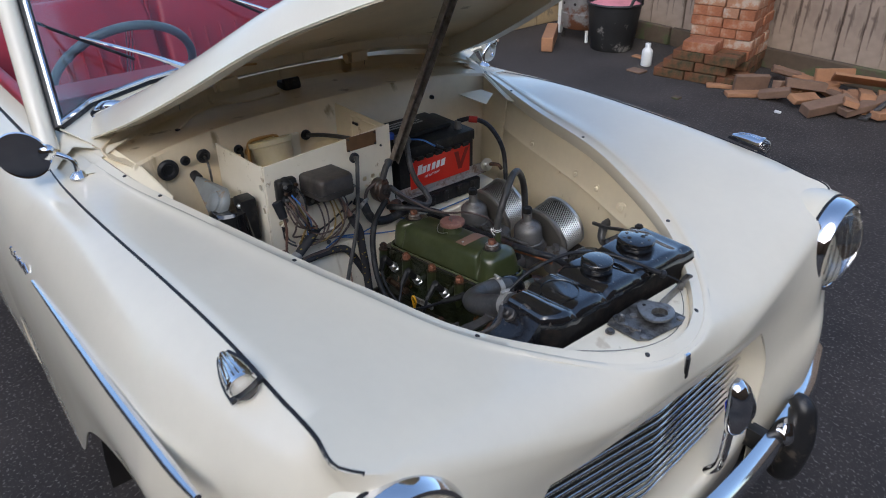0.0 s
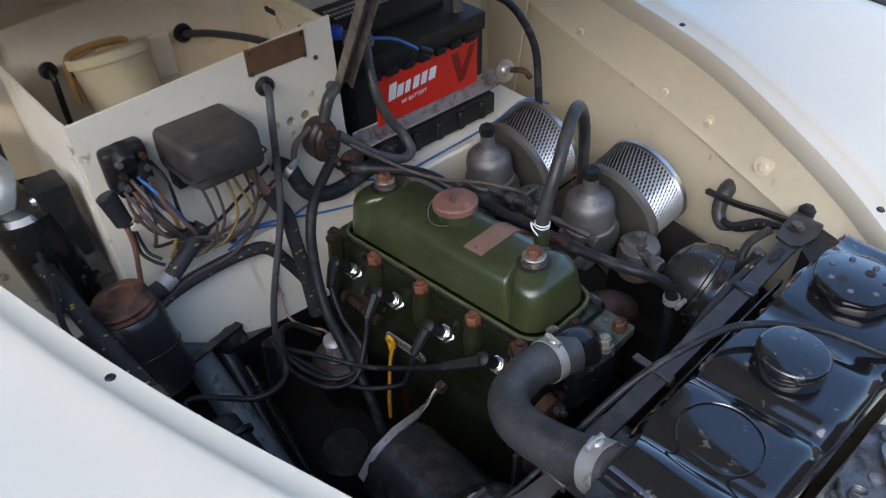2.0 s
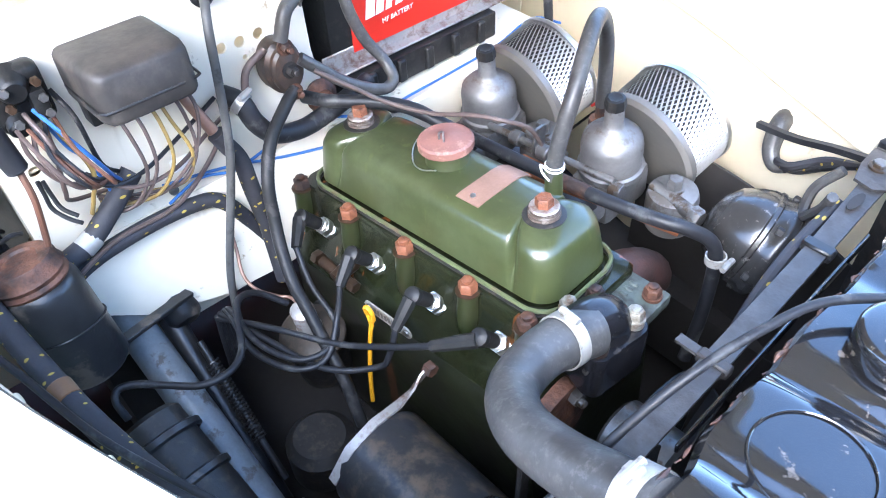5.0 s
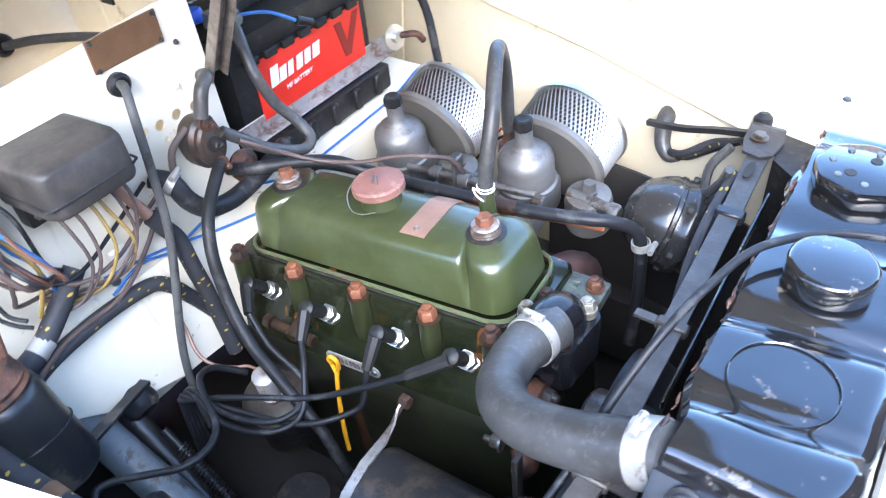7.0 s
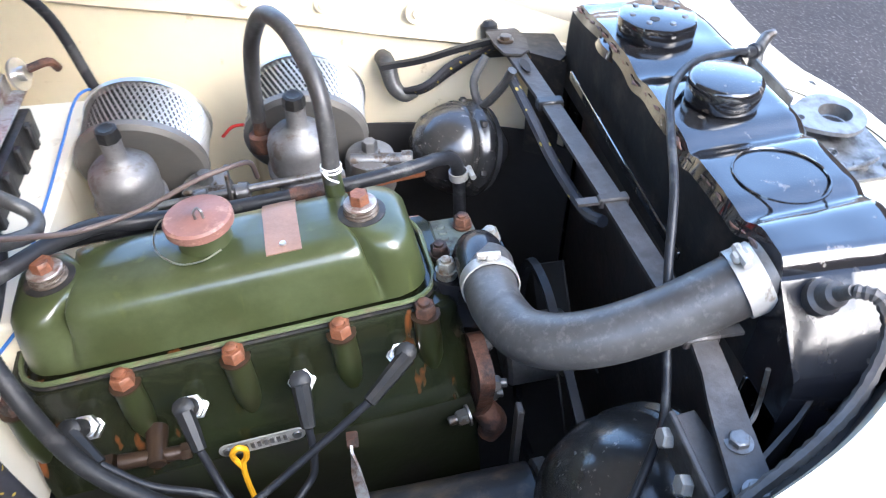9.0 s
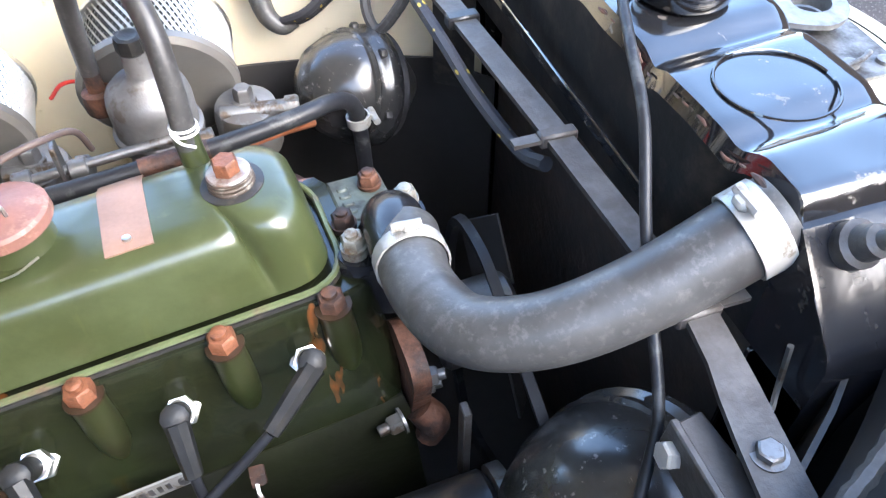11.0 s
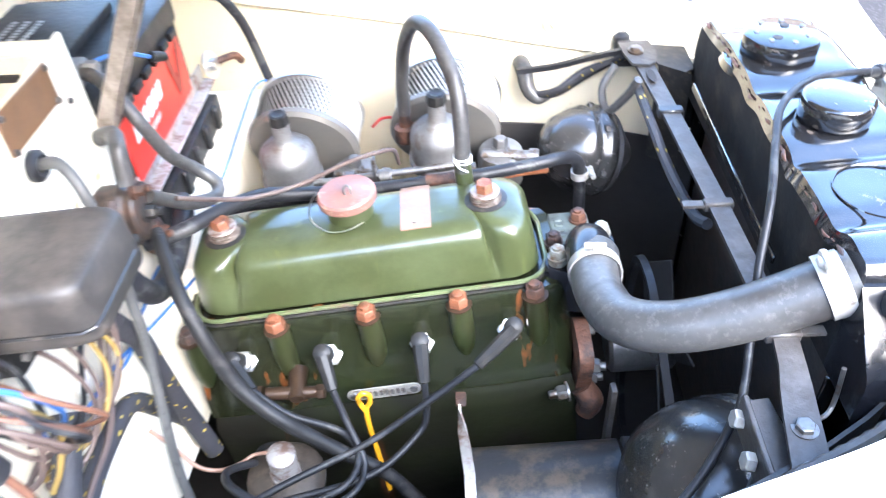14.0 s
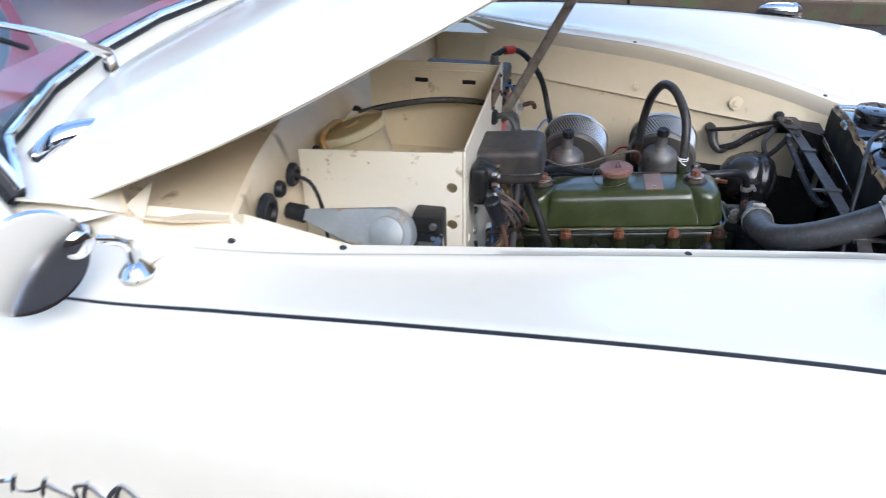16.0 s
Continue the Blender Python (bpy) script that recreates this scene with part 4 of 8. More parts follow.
# ---- engine bay panels ----
# Inner wings follow the opening's edge down to the chassis.
for s in (-1, 1):
    bm = bmesh.new()
    rows = []
    for u in [0.9 + 6.3 * k / 60 for k in range(61)]:
        e = on_rail(LIP, u)
        y = e.y + 0.004
        crease = 0.765 + 0.03 * max(0, min(1, (0.1 - e.x) / 0.5))
        pts = [(y + 0.012, e.z - 0.012), (y - 0.004, e.z - 0.026), (y - 0.012, e.z - 0.05), (y - 0.02, crease + 0.01), (y - 0.026, crease), (y - 0.018, crease - 0.006), (y - 0.028, crease - 0.05), (y - 0.03, 0.62), (y - 0.03, 0.40)]
        rows.append([Vector((e.x, a * s, b)) for a, b in pts])
    back = [r for r in rows if s > 0 or r[0].x < 0.15]
    sheet(bm, back)
    thicken(bm, 0.003)
    inner = part("inner_wing", bm, BAY, car, "", 30)
    # Dark sheet added where the bay is open and unlit near the nose.
    if s < 0:
        bm = bmesh.new()
        sheet(bm, [r[1:] for r in rows if r[0].x > 0.145])
        thicken(bm, 0.002)
        part("dark_gap_sheet", bm, DARK, car, "dark sheet standing in for the open gap")
    for u, dz, r in ((3.05, -0.085, 0.009), (3.83, -0.084, 0.0085), (4.85, -0.06, 0.010), (4.25, -0.075, 0.007)):
        e = on_rail(LIP, u)
        bm = bmesh.new()
        c = Vector((e.x, (e.y - 0.013) * s, e.z + dz))
        hexnut(bm, c, (0, -s, 0.15), r * 0.65, 0.005, r * 1.35)
        part("bolt", bm, BAY, inner)
    # rubber stops on the opening's rim
    for u in ((1.75, 2.4, 4.03, 6.25, 8.35) if s < 0 else (1.5, 2.3, 3.78, 5.95, 7.95)):
        e = on_rail(LIP, u).lerp(on_rail(MID, u), 0.13)
        bm = bmesh.new()
        lathe(bm, [(0.0055, -0.001), (0.0055, 0.002), (0.003, 0.0045), (0, 0.0045)], pose(e.x, e.y * s, e.z), 12)
        part("rubber_stop", bm, RUBBER, car)

# Bulkhead, cowl under the bonnet, and floor of the bay
bm = bmesh.new()
rows = []
for v in np.linspace(-1, 1, 33):
    r = rim_at(v)
    y = 0.52 * v
    top = 0.948 - 0.026 * abs(v) ** 4
    xt = -0.50 - 0.05 * (1 - v * v)
    base = r.z - 0.034 * (1 - abs(v) ** 5) - 0.002
    rows.append([Vector((-0.50, y, z)) for z in (0.35, 0.55, 0.75, 0.86)] + [Vector((-0.502 + (xt + 0.5) * 0.5, y, min(0.905, top - 0.02))), Vector((xt, y, top - 0.006)), Vector((xt - 0.006, y, top)),
                 Vector((r.x + 0.05, r.y, base)), Vector((r.x + 0.012, r.y, base + 0.001)), Vector((r.x + 0.004, r.y, base + 0.008)), r + Vector((0.002, 0, -0.004)), r + Vector((0.001, 0, 0.003)), r + Vector((-0.006, 0, 0.004))])
sheet(bm, rows)
thicken(bm, 0.003)
bulk = part("bulkhead", bm, UNDER, car, "", 30)
for v in (-0.42, 0.37):
    q = rim_at(v)
    bm = bmesh.new()
    lathe(bm, [(0.0, 0.0), (0.011, 0.0), (0.013, 0.002), (0.013, 0.0)], frame_to(q + Vector((0.0, 0, -0.018)), q + Vector((1, 0.1 * v, -0.018))) @ Matrix.Diagonal((0.8, 1.5, 1, 1)), 20)
    part("drain_hole", bm, DIRTY, bulk, "dark oval drain hole")
bm = bmesh.new()
tube(bm, [(-0.63, -0.36, 0.928), (-0.65, -0.31, 0.95), (-0.67, -0.24, 0.955), (-0.69, -0.15, 0.94), (-0.70, -0.05, 0.938)], 0.0035, 8, 6)
part("washer_pipe", bm, UNDER, bulk)
bm = bmesh.new()
rod(bm, (-0.63, -0.362, 0.924), (-0.63, -0.362, 0.932), 0.007, 0.006, 12)
part("grommet", bm, RUBBER, bulk)
bm = bmesh.new()
box(bm, (-0.735, 0.0, 0.944), (0.05, 0.05, 0.02), pose(0, 0, 0, 0, 0, 0), 0.006)
rod(bm, (-0.72, -0.022, 0.956), (-0.72, 0.022, 0.956), 0.009, 0.009, 14)
part("catch", bm, DIRTY, bulk, "grimy black catch")
for s in (-1, 1):
    bm = bmesh.new()
    sheet(bm, [[Vector((-0.494, 0.505 * s, 0.922)), Vector((-0.50, 0.505 * s, 0.4))], [Vector((-0.376, 0.487 * s, 0.884)), Vector((-0.42, 0.47 * s, 0.4))]])
    sheet(bm, [[Vector((-0.66, 0.525 * s, 0.934)), Vector((-0.655, 0.562 * s, 0.928))], [Vector((-0.494, 0.507 * s, 0.924)), Vector((-0.5, 0.534 * s, 0.908))], [Vector((-0.372, 0.487 * s, 0.882)), Vector((-0.36, 0.497 * s, 0.88))]])
    thicken(bm, 0.003)
    part("corner_gusset", bm, BAY, bulk)
bm = bmesh.new()
box(bm, (0.0, 0, 0.30), (1.1, 1.0, 0.02))
part("under_tray", bm, DARK, car)
for s in (-1, 1):
    bm = bmesh.new()
    box(bm, (0.0, 0.30 * s, 0.42), (1.0, 0.07, 0.12), None, 0.01)
    part("chassis_rail", bm, DARK, car)
# Slam panel in the nose, with the gap to the radiator behind it
bm = bmesh.new()
rows = []
for k in range(21):
    t = -1 + 2 * k / 20
    yy = 0.162 * t
    # front edge follows the opening
    best = min((on_rail(LIP, u) for u in np.linspace(6.5, 8.99, 60)), key=lambda p: abs(p.y - abs(yy)))
    xf = best.x + 0.004
    rows.append([Vector((0.424, yy, 0.70)), Vector((0.424, yy, 0.786)), Vector((0.427, yy, 0.79))] + [Vector((0.427 + (xf - 0.427) * f, yy, 0.79 - 0.012 * (f > 0.97))) for f in (0.25, 0.5, 0.75, 1.0)])
sheet(bm, rows)
thicken(bm, 0.003)
slam = part("slam_panel", bm, WALLW, car, "", 30)
# Dark sheet added below the slam panel, closing the nose.
bm = bmesh.new()
sheet(bm, [[Vector((0.455, y, z)) for z in (0.3, 0.70)] for y in (-0.25, 0.25)])
part("dark_nose_sheet", bm, DARK, car)

# ---- bonnet lock on the slam panel ----
GUNMETAL = material("worn_gunmetal_steel", (0.2, 0.198, 0.192), 0.38, 0.6, 0.3, 40, 0.3, 150, spots=(0.05, 0.042, 0.036), spot_scale=60, spot_at=0.58, soft=0.2)
LOCKSTEEL = material("dull_zinc_plate", (0.27, 0.27, 0.265), 0.4, 0.6, 0.2, 40, 0.2, 150, spots=(0.13, 0.115, 0.1), spot_scale=50, spot_at=0.62, soft=0.2)


def seam_at(u, s):
    """A point of the slam panel's joint, just inside the opening's edge."""
    p = on_rail(LIP, u)
    return Vector((p.x * 0.975, p.y * 0.93 * s, 0.7934))


lock = thing("bonnet_lock", (0.47, 0.02, 0.793), "dull grey steel bonnet lock plate on the slam panel", "bonnet lock")
bm = bmesh.new()
plate(bm, [(0.428, -0.036), (0.434, -0.05), (0.498, -0.048), (0.51, -0.032), (0.518, 0.05), (0.51, 0.072), (0.44, 0.068), (0.424, 0.056)], 0.003, pose(0, 0, 0.794), 0.001)
base_pl = part("base_plate", bm, GUNMETAL, lock)
bm = bmesh.new()
mm = pose(0.479, 0.029, 0.8075, 3, -2, 0)
outer = [((0.030 + 0.010 * (math.cos(a) < 0) * math.cos(a) ** 2) * math.cos(a), (0.031 - 0.006 * max(0, -math.cos(a))) * math.sin(a)) for a in (2 * math.pi * j / 40 for j in range(40))]
inner = [(0.005 + 0.0145 * math.cos(a), 0.0145 * math.sin(a)) for a in (2 * math.pi * j / 40 for j in range(40))]
stack(bm, [[mm @ Vector((x, y, 0)) for x, y in outer], [mm @ Vector((x, y, 0.004)) for x, y in outer], [mm @ Vector((x, y, 0.004)) for x, y in inner], [mm @ Vector((x, y, -0.008)) for x, y in inner]], False)
ring_pl = part("ring_plate", bm, LOCKSTEEL, lock, "dull zinc ring plate")
bm = bmesh.new()
lathe(bm, [(0.0145, -0.0095), (0, -0.0095)], mm @ pose(0.005, 0, 0), 28, False)
part("lock_well", bm, DARK, ring_pl)
bm = bmesh.new()
lathe(bm, [(0.0035, 0.004), (0.0035, 0.0045), (0, 0.0045)], mm @ pose(-0.028, 0.0, 0), 14)
part("rivet_hole", bm, DARK, ring_pl)
for p in ((0.436, -0.034), (0.438, 0.05), (0.455, -0.03), (0.5, -0.036), (0.508, 0.058), (0.475, -0.032), (0.449, 0.004)):
    bm = bmesh.new()
    lathe(bm, [(0.0062, 0.797), (0.0058, 0.7995), (0.003, 0.8005), (0, 0.8006)], pose(*p, 0), 14)
    part("screw", bm, LOCKSTEEL, base_pl)
bm = bmesh.new()
tube(bm, [(0.43, -0.02, 0.80), (0.436, -0.036, 0.804), (0.452, -0.042, 0.804), (0.478, -0.036, 0.803), (0.49, -0.03, 0.803)], 0.0022, 8, 5)
part("spring_arm", bm, GUNMETAL, lock)
bm = bmesh.new()
coil = [Vector((0.446 + 0.006 * math.cos(k * 0.8), -0.026 + 0.0055 * math.sin(k * 0.8), 0.798 + k * 0.0004)) for k in range(34)]
tube(bm, coil, 0.0012, 5, 1, True, False)
part("spring", bm, GUNMETAL, lock)
bm = bmesh.new()
box(bm, (0, 0, 0.036), (0.022, 0.003, 0.072), frame_to((0.462, 0.062, 0.80), (0.455, 0.132, 0.809)) @ pose(0, 0, 0, 0, 0, 90), 0.001, 1)
part("release_lever", bm, LOCKSTEEL, lock)
bm = bmesh.new()
tube(bm, [(0.458, 0.125, 0.808), (0.46, 0.13, 0.822), (0.466, 0.132, 0.835), (0.474, 0.132, 0.84)], [0.007, 0.0065, 0.006, 0.003], 10, 4)
part("lever_hook", bm, GUNMETAL, lock, "dark hooked lever end")
bm = bmesh.new()
hexnut(bm, (0.45, -0.062, 0.7935), (0, 0, 1), 0.0062, 0.004, 0.0085)
part("loose_screw", bm, GUNMETAL, lock)
bm = bmesh.new()
tube(bm, [seam_at(u, 1) for u in np.linspace(7.0, 9.0, 12)] + [seam_at(u, -1) for u in np.linspace(8.9, 7.0, 11)], 0.0006, 5, 2)
part("panel_seam", bm, DARK, slam)

# ---- equipment box on the bulkhead ----
BX0, BX1, BY0, BY1, BZ = -0.497, -0.270, -0.325, 0.0, 0.94
cabin_box = thing("equipment_box", (-0.38, -0.16, 0.56), "cream painted steel box on the bulkhead with open top", "equipment box")


def panel(name, outline, holes, m, thick, mat, parent):
    """A flat plate with round holes through it, in the x, y plane of m."""
    bm = bmesh.new()
    vs = [bm.verts.new(m @ Vector((x, y, 0))) for x, y in outline]
    es = [bm.edges.new((vs[k], vs[(k + 1) % len(vs)])) for k in range(len(vs))]
    for cx, cy, r in holes:
        hv = [bm.verts.new(m @ Vector((cx + r * math.cos(a), cy + r * math.sin(a), 0))) for a in (2 * math.pi * j / 14 for j in range(14))]
        es += [bm.edges.new((hv[k], hv[(k + 1) % 14])) for k in range(14)]
    bmesh.ops.triangle_fill(bm, use_beauty=True, edges=es)
    bmesh.ops.solidify(bm, geom=bm.faces[:], thickness=thick)
    return part(name, bm, mat, parent, "", 30)


# front wall: local x along +y, local y up, outward +x
MF = Matrix.Translation((BX1, 0, 0)) @ Matrix(((0, 0, 1, 0), (1, 0, 0, 0), (0, 1, 0, 0), (0, 0, 0, 1)))
panel("front_wall", [(BY0, 0.53), (0.03, 0.53), (0.02, 0.70), (0.004, 0.80), (BY1, 0.958), (-0.12, 0.950), (BY0, BZ)],
      [(-0.053, 0.842, 0.0062), (-0.075, 0.841, 0.0062), (-0.029, 0.840, 0.0062), (-0.096, 0.842, 0.006), (-0.073, 0.823, 0.003), (-0.30, 0.80, 0.006)],
      MF, 0.003, WALLW, cabin_box)
bm = bmesh.new()
rows = []
for y, x1, z1 in ((-0.318, -0.264, 0.62), (-0.26, -0.246, 0.59), (-0.18, -0.238, 0.57), (-0.1, -0.236, 0.565), (0.02, -0.238, 0.565)):
    rows.append([Vector((-0.2665, y, 0.702)), Vector((-0.264, y, 0.694)), Vector((x1, y, z1)), Vector((x1 - 0.012, y, z1 - 0.01))])
sheet(bm, rows)
thicken(bm, 0.002)
part("toe_board", bm, WALLW, cabin_box)
MS = Matrix.Translation((0, BY0, 0)) @ Matrix(((1, 0, 0, 0), (0, 0, -1, 0), (0, 1, 0, 0), (0, 0, 0, 1)))
panel("side_wall", [(BX0, 0.56), (BX1 - 0.004, 0.56), (BX1 - 0.004, BZ), (-0.285, BZ), (-0.285, 0.937), (BX0, 0.927)],
      [(-0.288, 0.888, 0.0075), (-0.288, 0.833, 0.0075), (-0.40, 0.915, 0.002), (-0.34, 0.92, 0.002)], MS, 0.003, WALLW, cabin_box)
bm = bmesh.new()
box(bm, (-0.385, BY1 - 0.002, 0.862), (0.224, 0.003, 0.18))
part("inner_wall", bm, BAY, cabin_box)
for x in (-0.406, -0.325):
    bm = bmesh.new()
    box(bm, (x, BY1 - 0.005, 0.922), (0.022, 0.003, 0.006))
    part("slot", bm, DARK, cabin_box)
bm = bmesh.new()
tube(bm, [(-0.425, BY1 - 0.004, 0.87), (-0.425, BY1 - 0.004, 0.93), (-0.418, BY1 - 0.004, 0.937), (-0.30, BY1 - 0.004, 0.940)], 0.0022, 6, 4)
part("pressed_rib", bm, BAY, cabin_box)
bm = bmesh.new()
box(bm, (-0.385, -0.163, 0.80), (0.224, 0.318, 0.003))
part("shelf", bm, BAY, cabin_box)
bm = bmesh.new()
box(bm, (BX1 + 0.001, -0.079, 0.936), (0.0025, 0.080, 0.033), None, 0.0006, 1)
part("maker_plate", bm, BROWNPLATE, cabin_box, "blank brown plate")
for y, z in ((-0.115, 0.922), (-0.043, 0.922), (-0.043, 0.949), (-0.115, 0.949), (-0.028, 0.913)):
    bm = bmesh.new()
    rod(bm, (BX1 + 0.002, y, z), (BX1 + 0.005, y, z), 0.003, 0.002, 10)
    part("rivet", bm, GALV, cabin_box)
for c in ((BX1 + 0.001, -0.102, 0.902), ):
    bm = bmesh.new()
    lathe(bm, [(0.005, -0.002), (0.012, -0.002), (0.012, 0.004), (0.0085, 0.007), (0.005, 0.0055)], frame_to(c, (c[0] + 1, c[1], c[2])), 20, False)
    part("grommet", bm, RUBBER, cabin_box)

# ---- rubber bungs and grommets on the bulkhead ----
for x, y, z, r in ((-0.497, -0.447, 0.895, 0.024), (-0.497, -0.362, 0.906, 0.016), (-0.497, -0.276, 0.899, 0.011), (-0.497, -0.095, 0.89, 0.013), (-0.494, 0.305, 0.901, 0.006), (-0.497, -0.405, 0.906, 0.011)):
    bm = bmesh.new()
    lathe(bm, [(r, 0), (r, 0.005), (r * 0.8, 0.009), (r * 0.55, 0.009), (r * 0.45, 0.004), (0, 0.004)], frame_to((x, y, z), (x + 1, y, z)), 22)
    solid("rubber_grommet", bm, RUBBER, "black rubber grommet in the cream bulkhead", "grommet", "bulkhead grommets")

bm = bmesh.new()
sheet(bm, [[Vector((x, y, 0.688 + 0.02 * (y + 0.4))) for y in (-0.545, -0.45, -0.38, -0.32)] for x in (-0.498, -0.4, -0.31, -0.265)])
thicken(bm, 0.003)
part("footwell_panel", bm, WALLW, car, "scuffed cream panel beside the box", 30)

# ---- washer reservoir in the box ----
BOTTLE = material("translucent_washer_bottle", (0.62, 0.54, 0.35), 0.35, 0, 0.1, 14, spots=(0.5, 0.4, 0.22), spot_scale=12, spot_at=0.68, soft=0.2)
BOTTLE.node_tree.nodes["Principled BSDF"].inputs["Subsurface Weight"].default_value = 0.3
BOTTLE.node_tree.nodes["Principled BSDF"].inputs["Subsurface Radius"].default_value = (0.02, 0.014, 0.007)
res = thing("washer_reservoir", (-0.43, -0.208, 0.803), "yellowed translucent plastic washer bottle with strap", "washer bottle")
m = pose(-0.428, -0.208, 0.812, 0, -19, 0)
bm = bmesh.new()
lathe(bm, [(0.036, 0), (0.041, 0.005), (0.0475, 0.095), (0.049, 0.097), (0.0525, 0.099), (0.0525, 0.109), (0.05, 0.111), (0.0475, 0.110), (0.0475, 0.107)], m, 36)
part("bottle", bm, BOTTLE, res)
bm = bmesh.new()
lathe(bm, [(0.0474, 0.107), (0.044, 0.1085), (0.02, 0.110), (0.013, 0.1115), (0.011, 0.114), (0, 0.1145)], m, 36)
part("lid", bm, AMBER, res)
bm = bmesh.new()
tube(bm, [m @ Vector(p) for p in ((-0.03, 0.036, 0.104), (-0.032, 0.03, 0.113), (-0.034, 0.0, 0.1165), (-0.033, -0.032, 0.115), (-0.03, -0.045, 0.106), (-0.028, -0.05, 0.08), (-0.03, -0.05, 0.055))], 0.0042, 8, 6)
part("strap", bm, STRAPC, res, "amber rubber strap")
bm = bmesh.new()
rod(bm, m @ Vector((-0.046, -0.038, 0.092)), m @ Vector((-0.052, -0.046, 0.092)), 0.008, 0.007, 14, 0.001)
part("spout_stub", bm, STRAPC, res)
bm = bmesh.new()
box(bm, (-0.487, -0.135, 0.875), (0.012, 0.03, 0.06), None, 0.002)
solid("bottle_bracket", bm, WALLW, "cream bracket beside the washer bottle", "bracket")
bm = bmesh.new()
tube(bm, [(-0.49, -0.095, 0.89), (-0.45, -0.07, 0.896), (-0.38, -0.04, 0.9), (-0.31, -0.02, 0.895), (-0.275, -0.015, 0.884)], 0.0052, 10, 6)
solid("washer_hose", bm, HOSE, "dark rubber hose crossing the open box", "hose")
bm = bmesh.new()
tube(bm, [(-0.49, -0.276, 0.899), (-0.475, -0.277, 0.895), (-0.47, -0.279, 0.86), (-0.47, -0.28, 0.81)], 0.004, 8, 6)
solid("vacuum_hose", bm, RUBBER, "thin black hose from a bulkhead grommet", "hose")

# ---- wiper motor beside the box ----
wm = thing("wiper_motor", (-0.34, -0.375, 0.70), "grey cast wiper motor with black body", "wiper motor")
bm = bmesh.new()
rings = []
for z in (0.0, 0.012, 0.02):
    f = 1 if z < 0.015 else 0.9
    pts = [(0.045 * f * math.cos(a) + 0.0, 0.045 * f * math.sin(a)) for a in np.linspace(-math.pi / 2, math.pi / 2, 12)] + [(-0.13, 0.012 * f), (-0.145, 0.008 * f), (-0.145, -0.008 * f), (-0.13, -0.012 * f)]
    rings.append(pts)
mw = Matrix.Translation((-0.356, -0.393, 0.848)) @ pose(0, 0, 0, 62, 0, 0) @ pose(0, 0, 0, 0, 0, -8) @ Matrix.Scale(0.8, 4)
stack(bm, [[mw @ Vector((x, y, z)) for x, y in r] for r, z in zip(rings, (0.0, 0.014, 0.02))])
lathe(bm, [(0.03, 0.018), (0.028, 0.026), (0.012, 0.03), (0, 0.03)], mw, 24)
part("gear_housing", bm, PALEGREY, wm, "pale grey cast gear housing")
bm = bmesh.new()
rod(bm, mw @ Vector((-0.14, 0, 0.01)), mw @ Vector((-0.175, 0, 0.01)), 0.012, 0.011, 14, 0.002)
part("rubber_boot", bm, RUBBER, wm)
bm = bmesh.new()
rod(bm, (-0.335, -0.385, 0.845), (-0.33, -0.368, 0.70), 0.046, 0.046, 24, 0.006)
part("motor_body", bm, BLACKGLOSS, wm)
bm = bmesh.new()
box(bm, (-0.312, -0.358, 0.818), (0.04, 0.036, 0.1), None, 0.005)
part("switch_block", bm, PLASTIC, wm)
for z in (0.855, 0.785):
    bm = bmesh.new()
    rod(bm, (-0.303, -0.374, z), (-0.303, -0.38, z), 0.006, 0.004, 10)
    part("screw", bm, STEEL, wm)
bm = bmesh.new()
tube(bm, [(-0.49, -0.362, 0.906), (-0.468, -0.364, 0.895), (-0.455, -0.367, 0.86), (-0.45, -0.37, 0.80)], 0.0024, 8, 6, ridge=0.2)
solid("drive_cable", bm, BLACK, "black ribbed cable hanging from the bulkhead", "cable")

# ---- battery on its shelf ----
bm = bmesh.new()
box(bm, (-0.365, 0.185, 0.62), (0.265, 0.37, 0.16), None, 0.004, 1)
bm2 = bm
part("battery_shelf", bm2, WALLW, car)
bat = thing("battery", (-0.375, 0.165, 0.70), "black car battery with red label on its shelf", "battery")
bx, by, bz0, bz1 = -0.378, 0.165, 0.702, 0.872
bm = bmesh.new()
box(bm, (bx, by, (bz0 + bz1 - 0.03) / 2), (0.166, 0.242, bz1 - 0.03 - bz0), None, 0.005)
part("case", bm, PLASTIC, bat)
bm = bmesh.new()
box(bm, (bx, by, bz1 - 0.018), (0.172, 0.248, 0.03), None, 0.006)
box(bm, (bx - 0.02, by, bz1 + 0.004), (0.11, 0.17, 0.012), None, 0.004)
lid = part("lid", bm, PLASTIC, bat)
for k in range(-3, 4):
    bm = bmesh.new()
    box(bm, (bx + 0.087, by + k * 0.03, bz1 - 0.036), (0.006, 0.02, 0.01), None, 0.001, 1)
    part("lid_catch", bm, PLASTIC, lid)
for y in (by - 0.092, by + 0.092):
    bm = bmesh.new()
    rod(bm, (bx + 0.055, y, bz1 - 0.004), (bx + 0.055, y, bz1 + 0.018), 0.010, 0.008, 16)
    part("terminal_post", bm, ALLOY, bat)
bm = bmesh.new()
box(bm, (bx + 0.0845, by + 0.008, 0.795), (0.002, 0.196, 0.075))
label = part("label", bm, RED, bat, "red label with white lettering")
ML = Matrix.Translation((bx + 0.0862, 0, 0)) @ Matrix(((0, 0, 1, 0), (1, 0, 0, 0), (0, 1, 0, 0), (0, 0, 0, 1)))
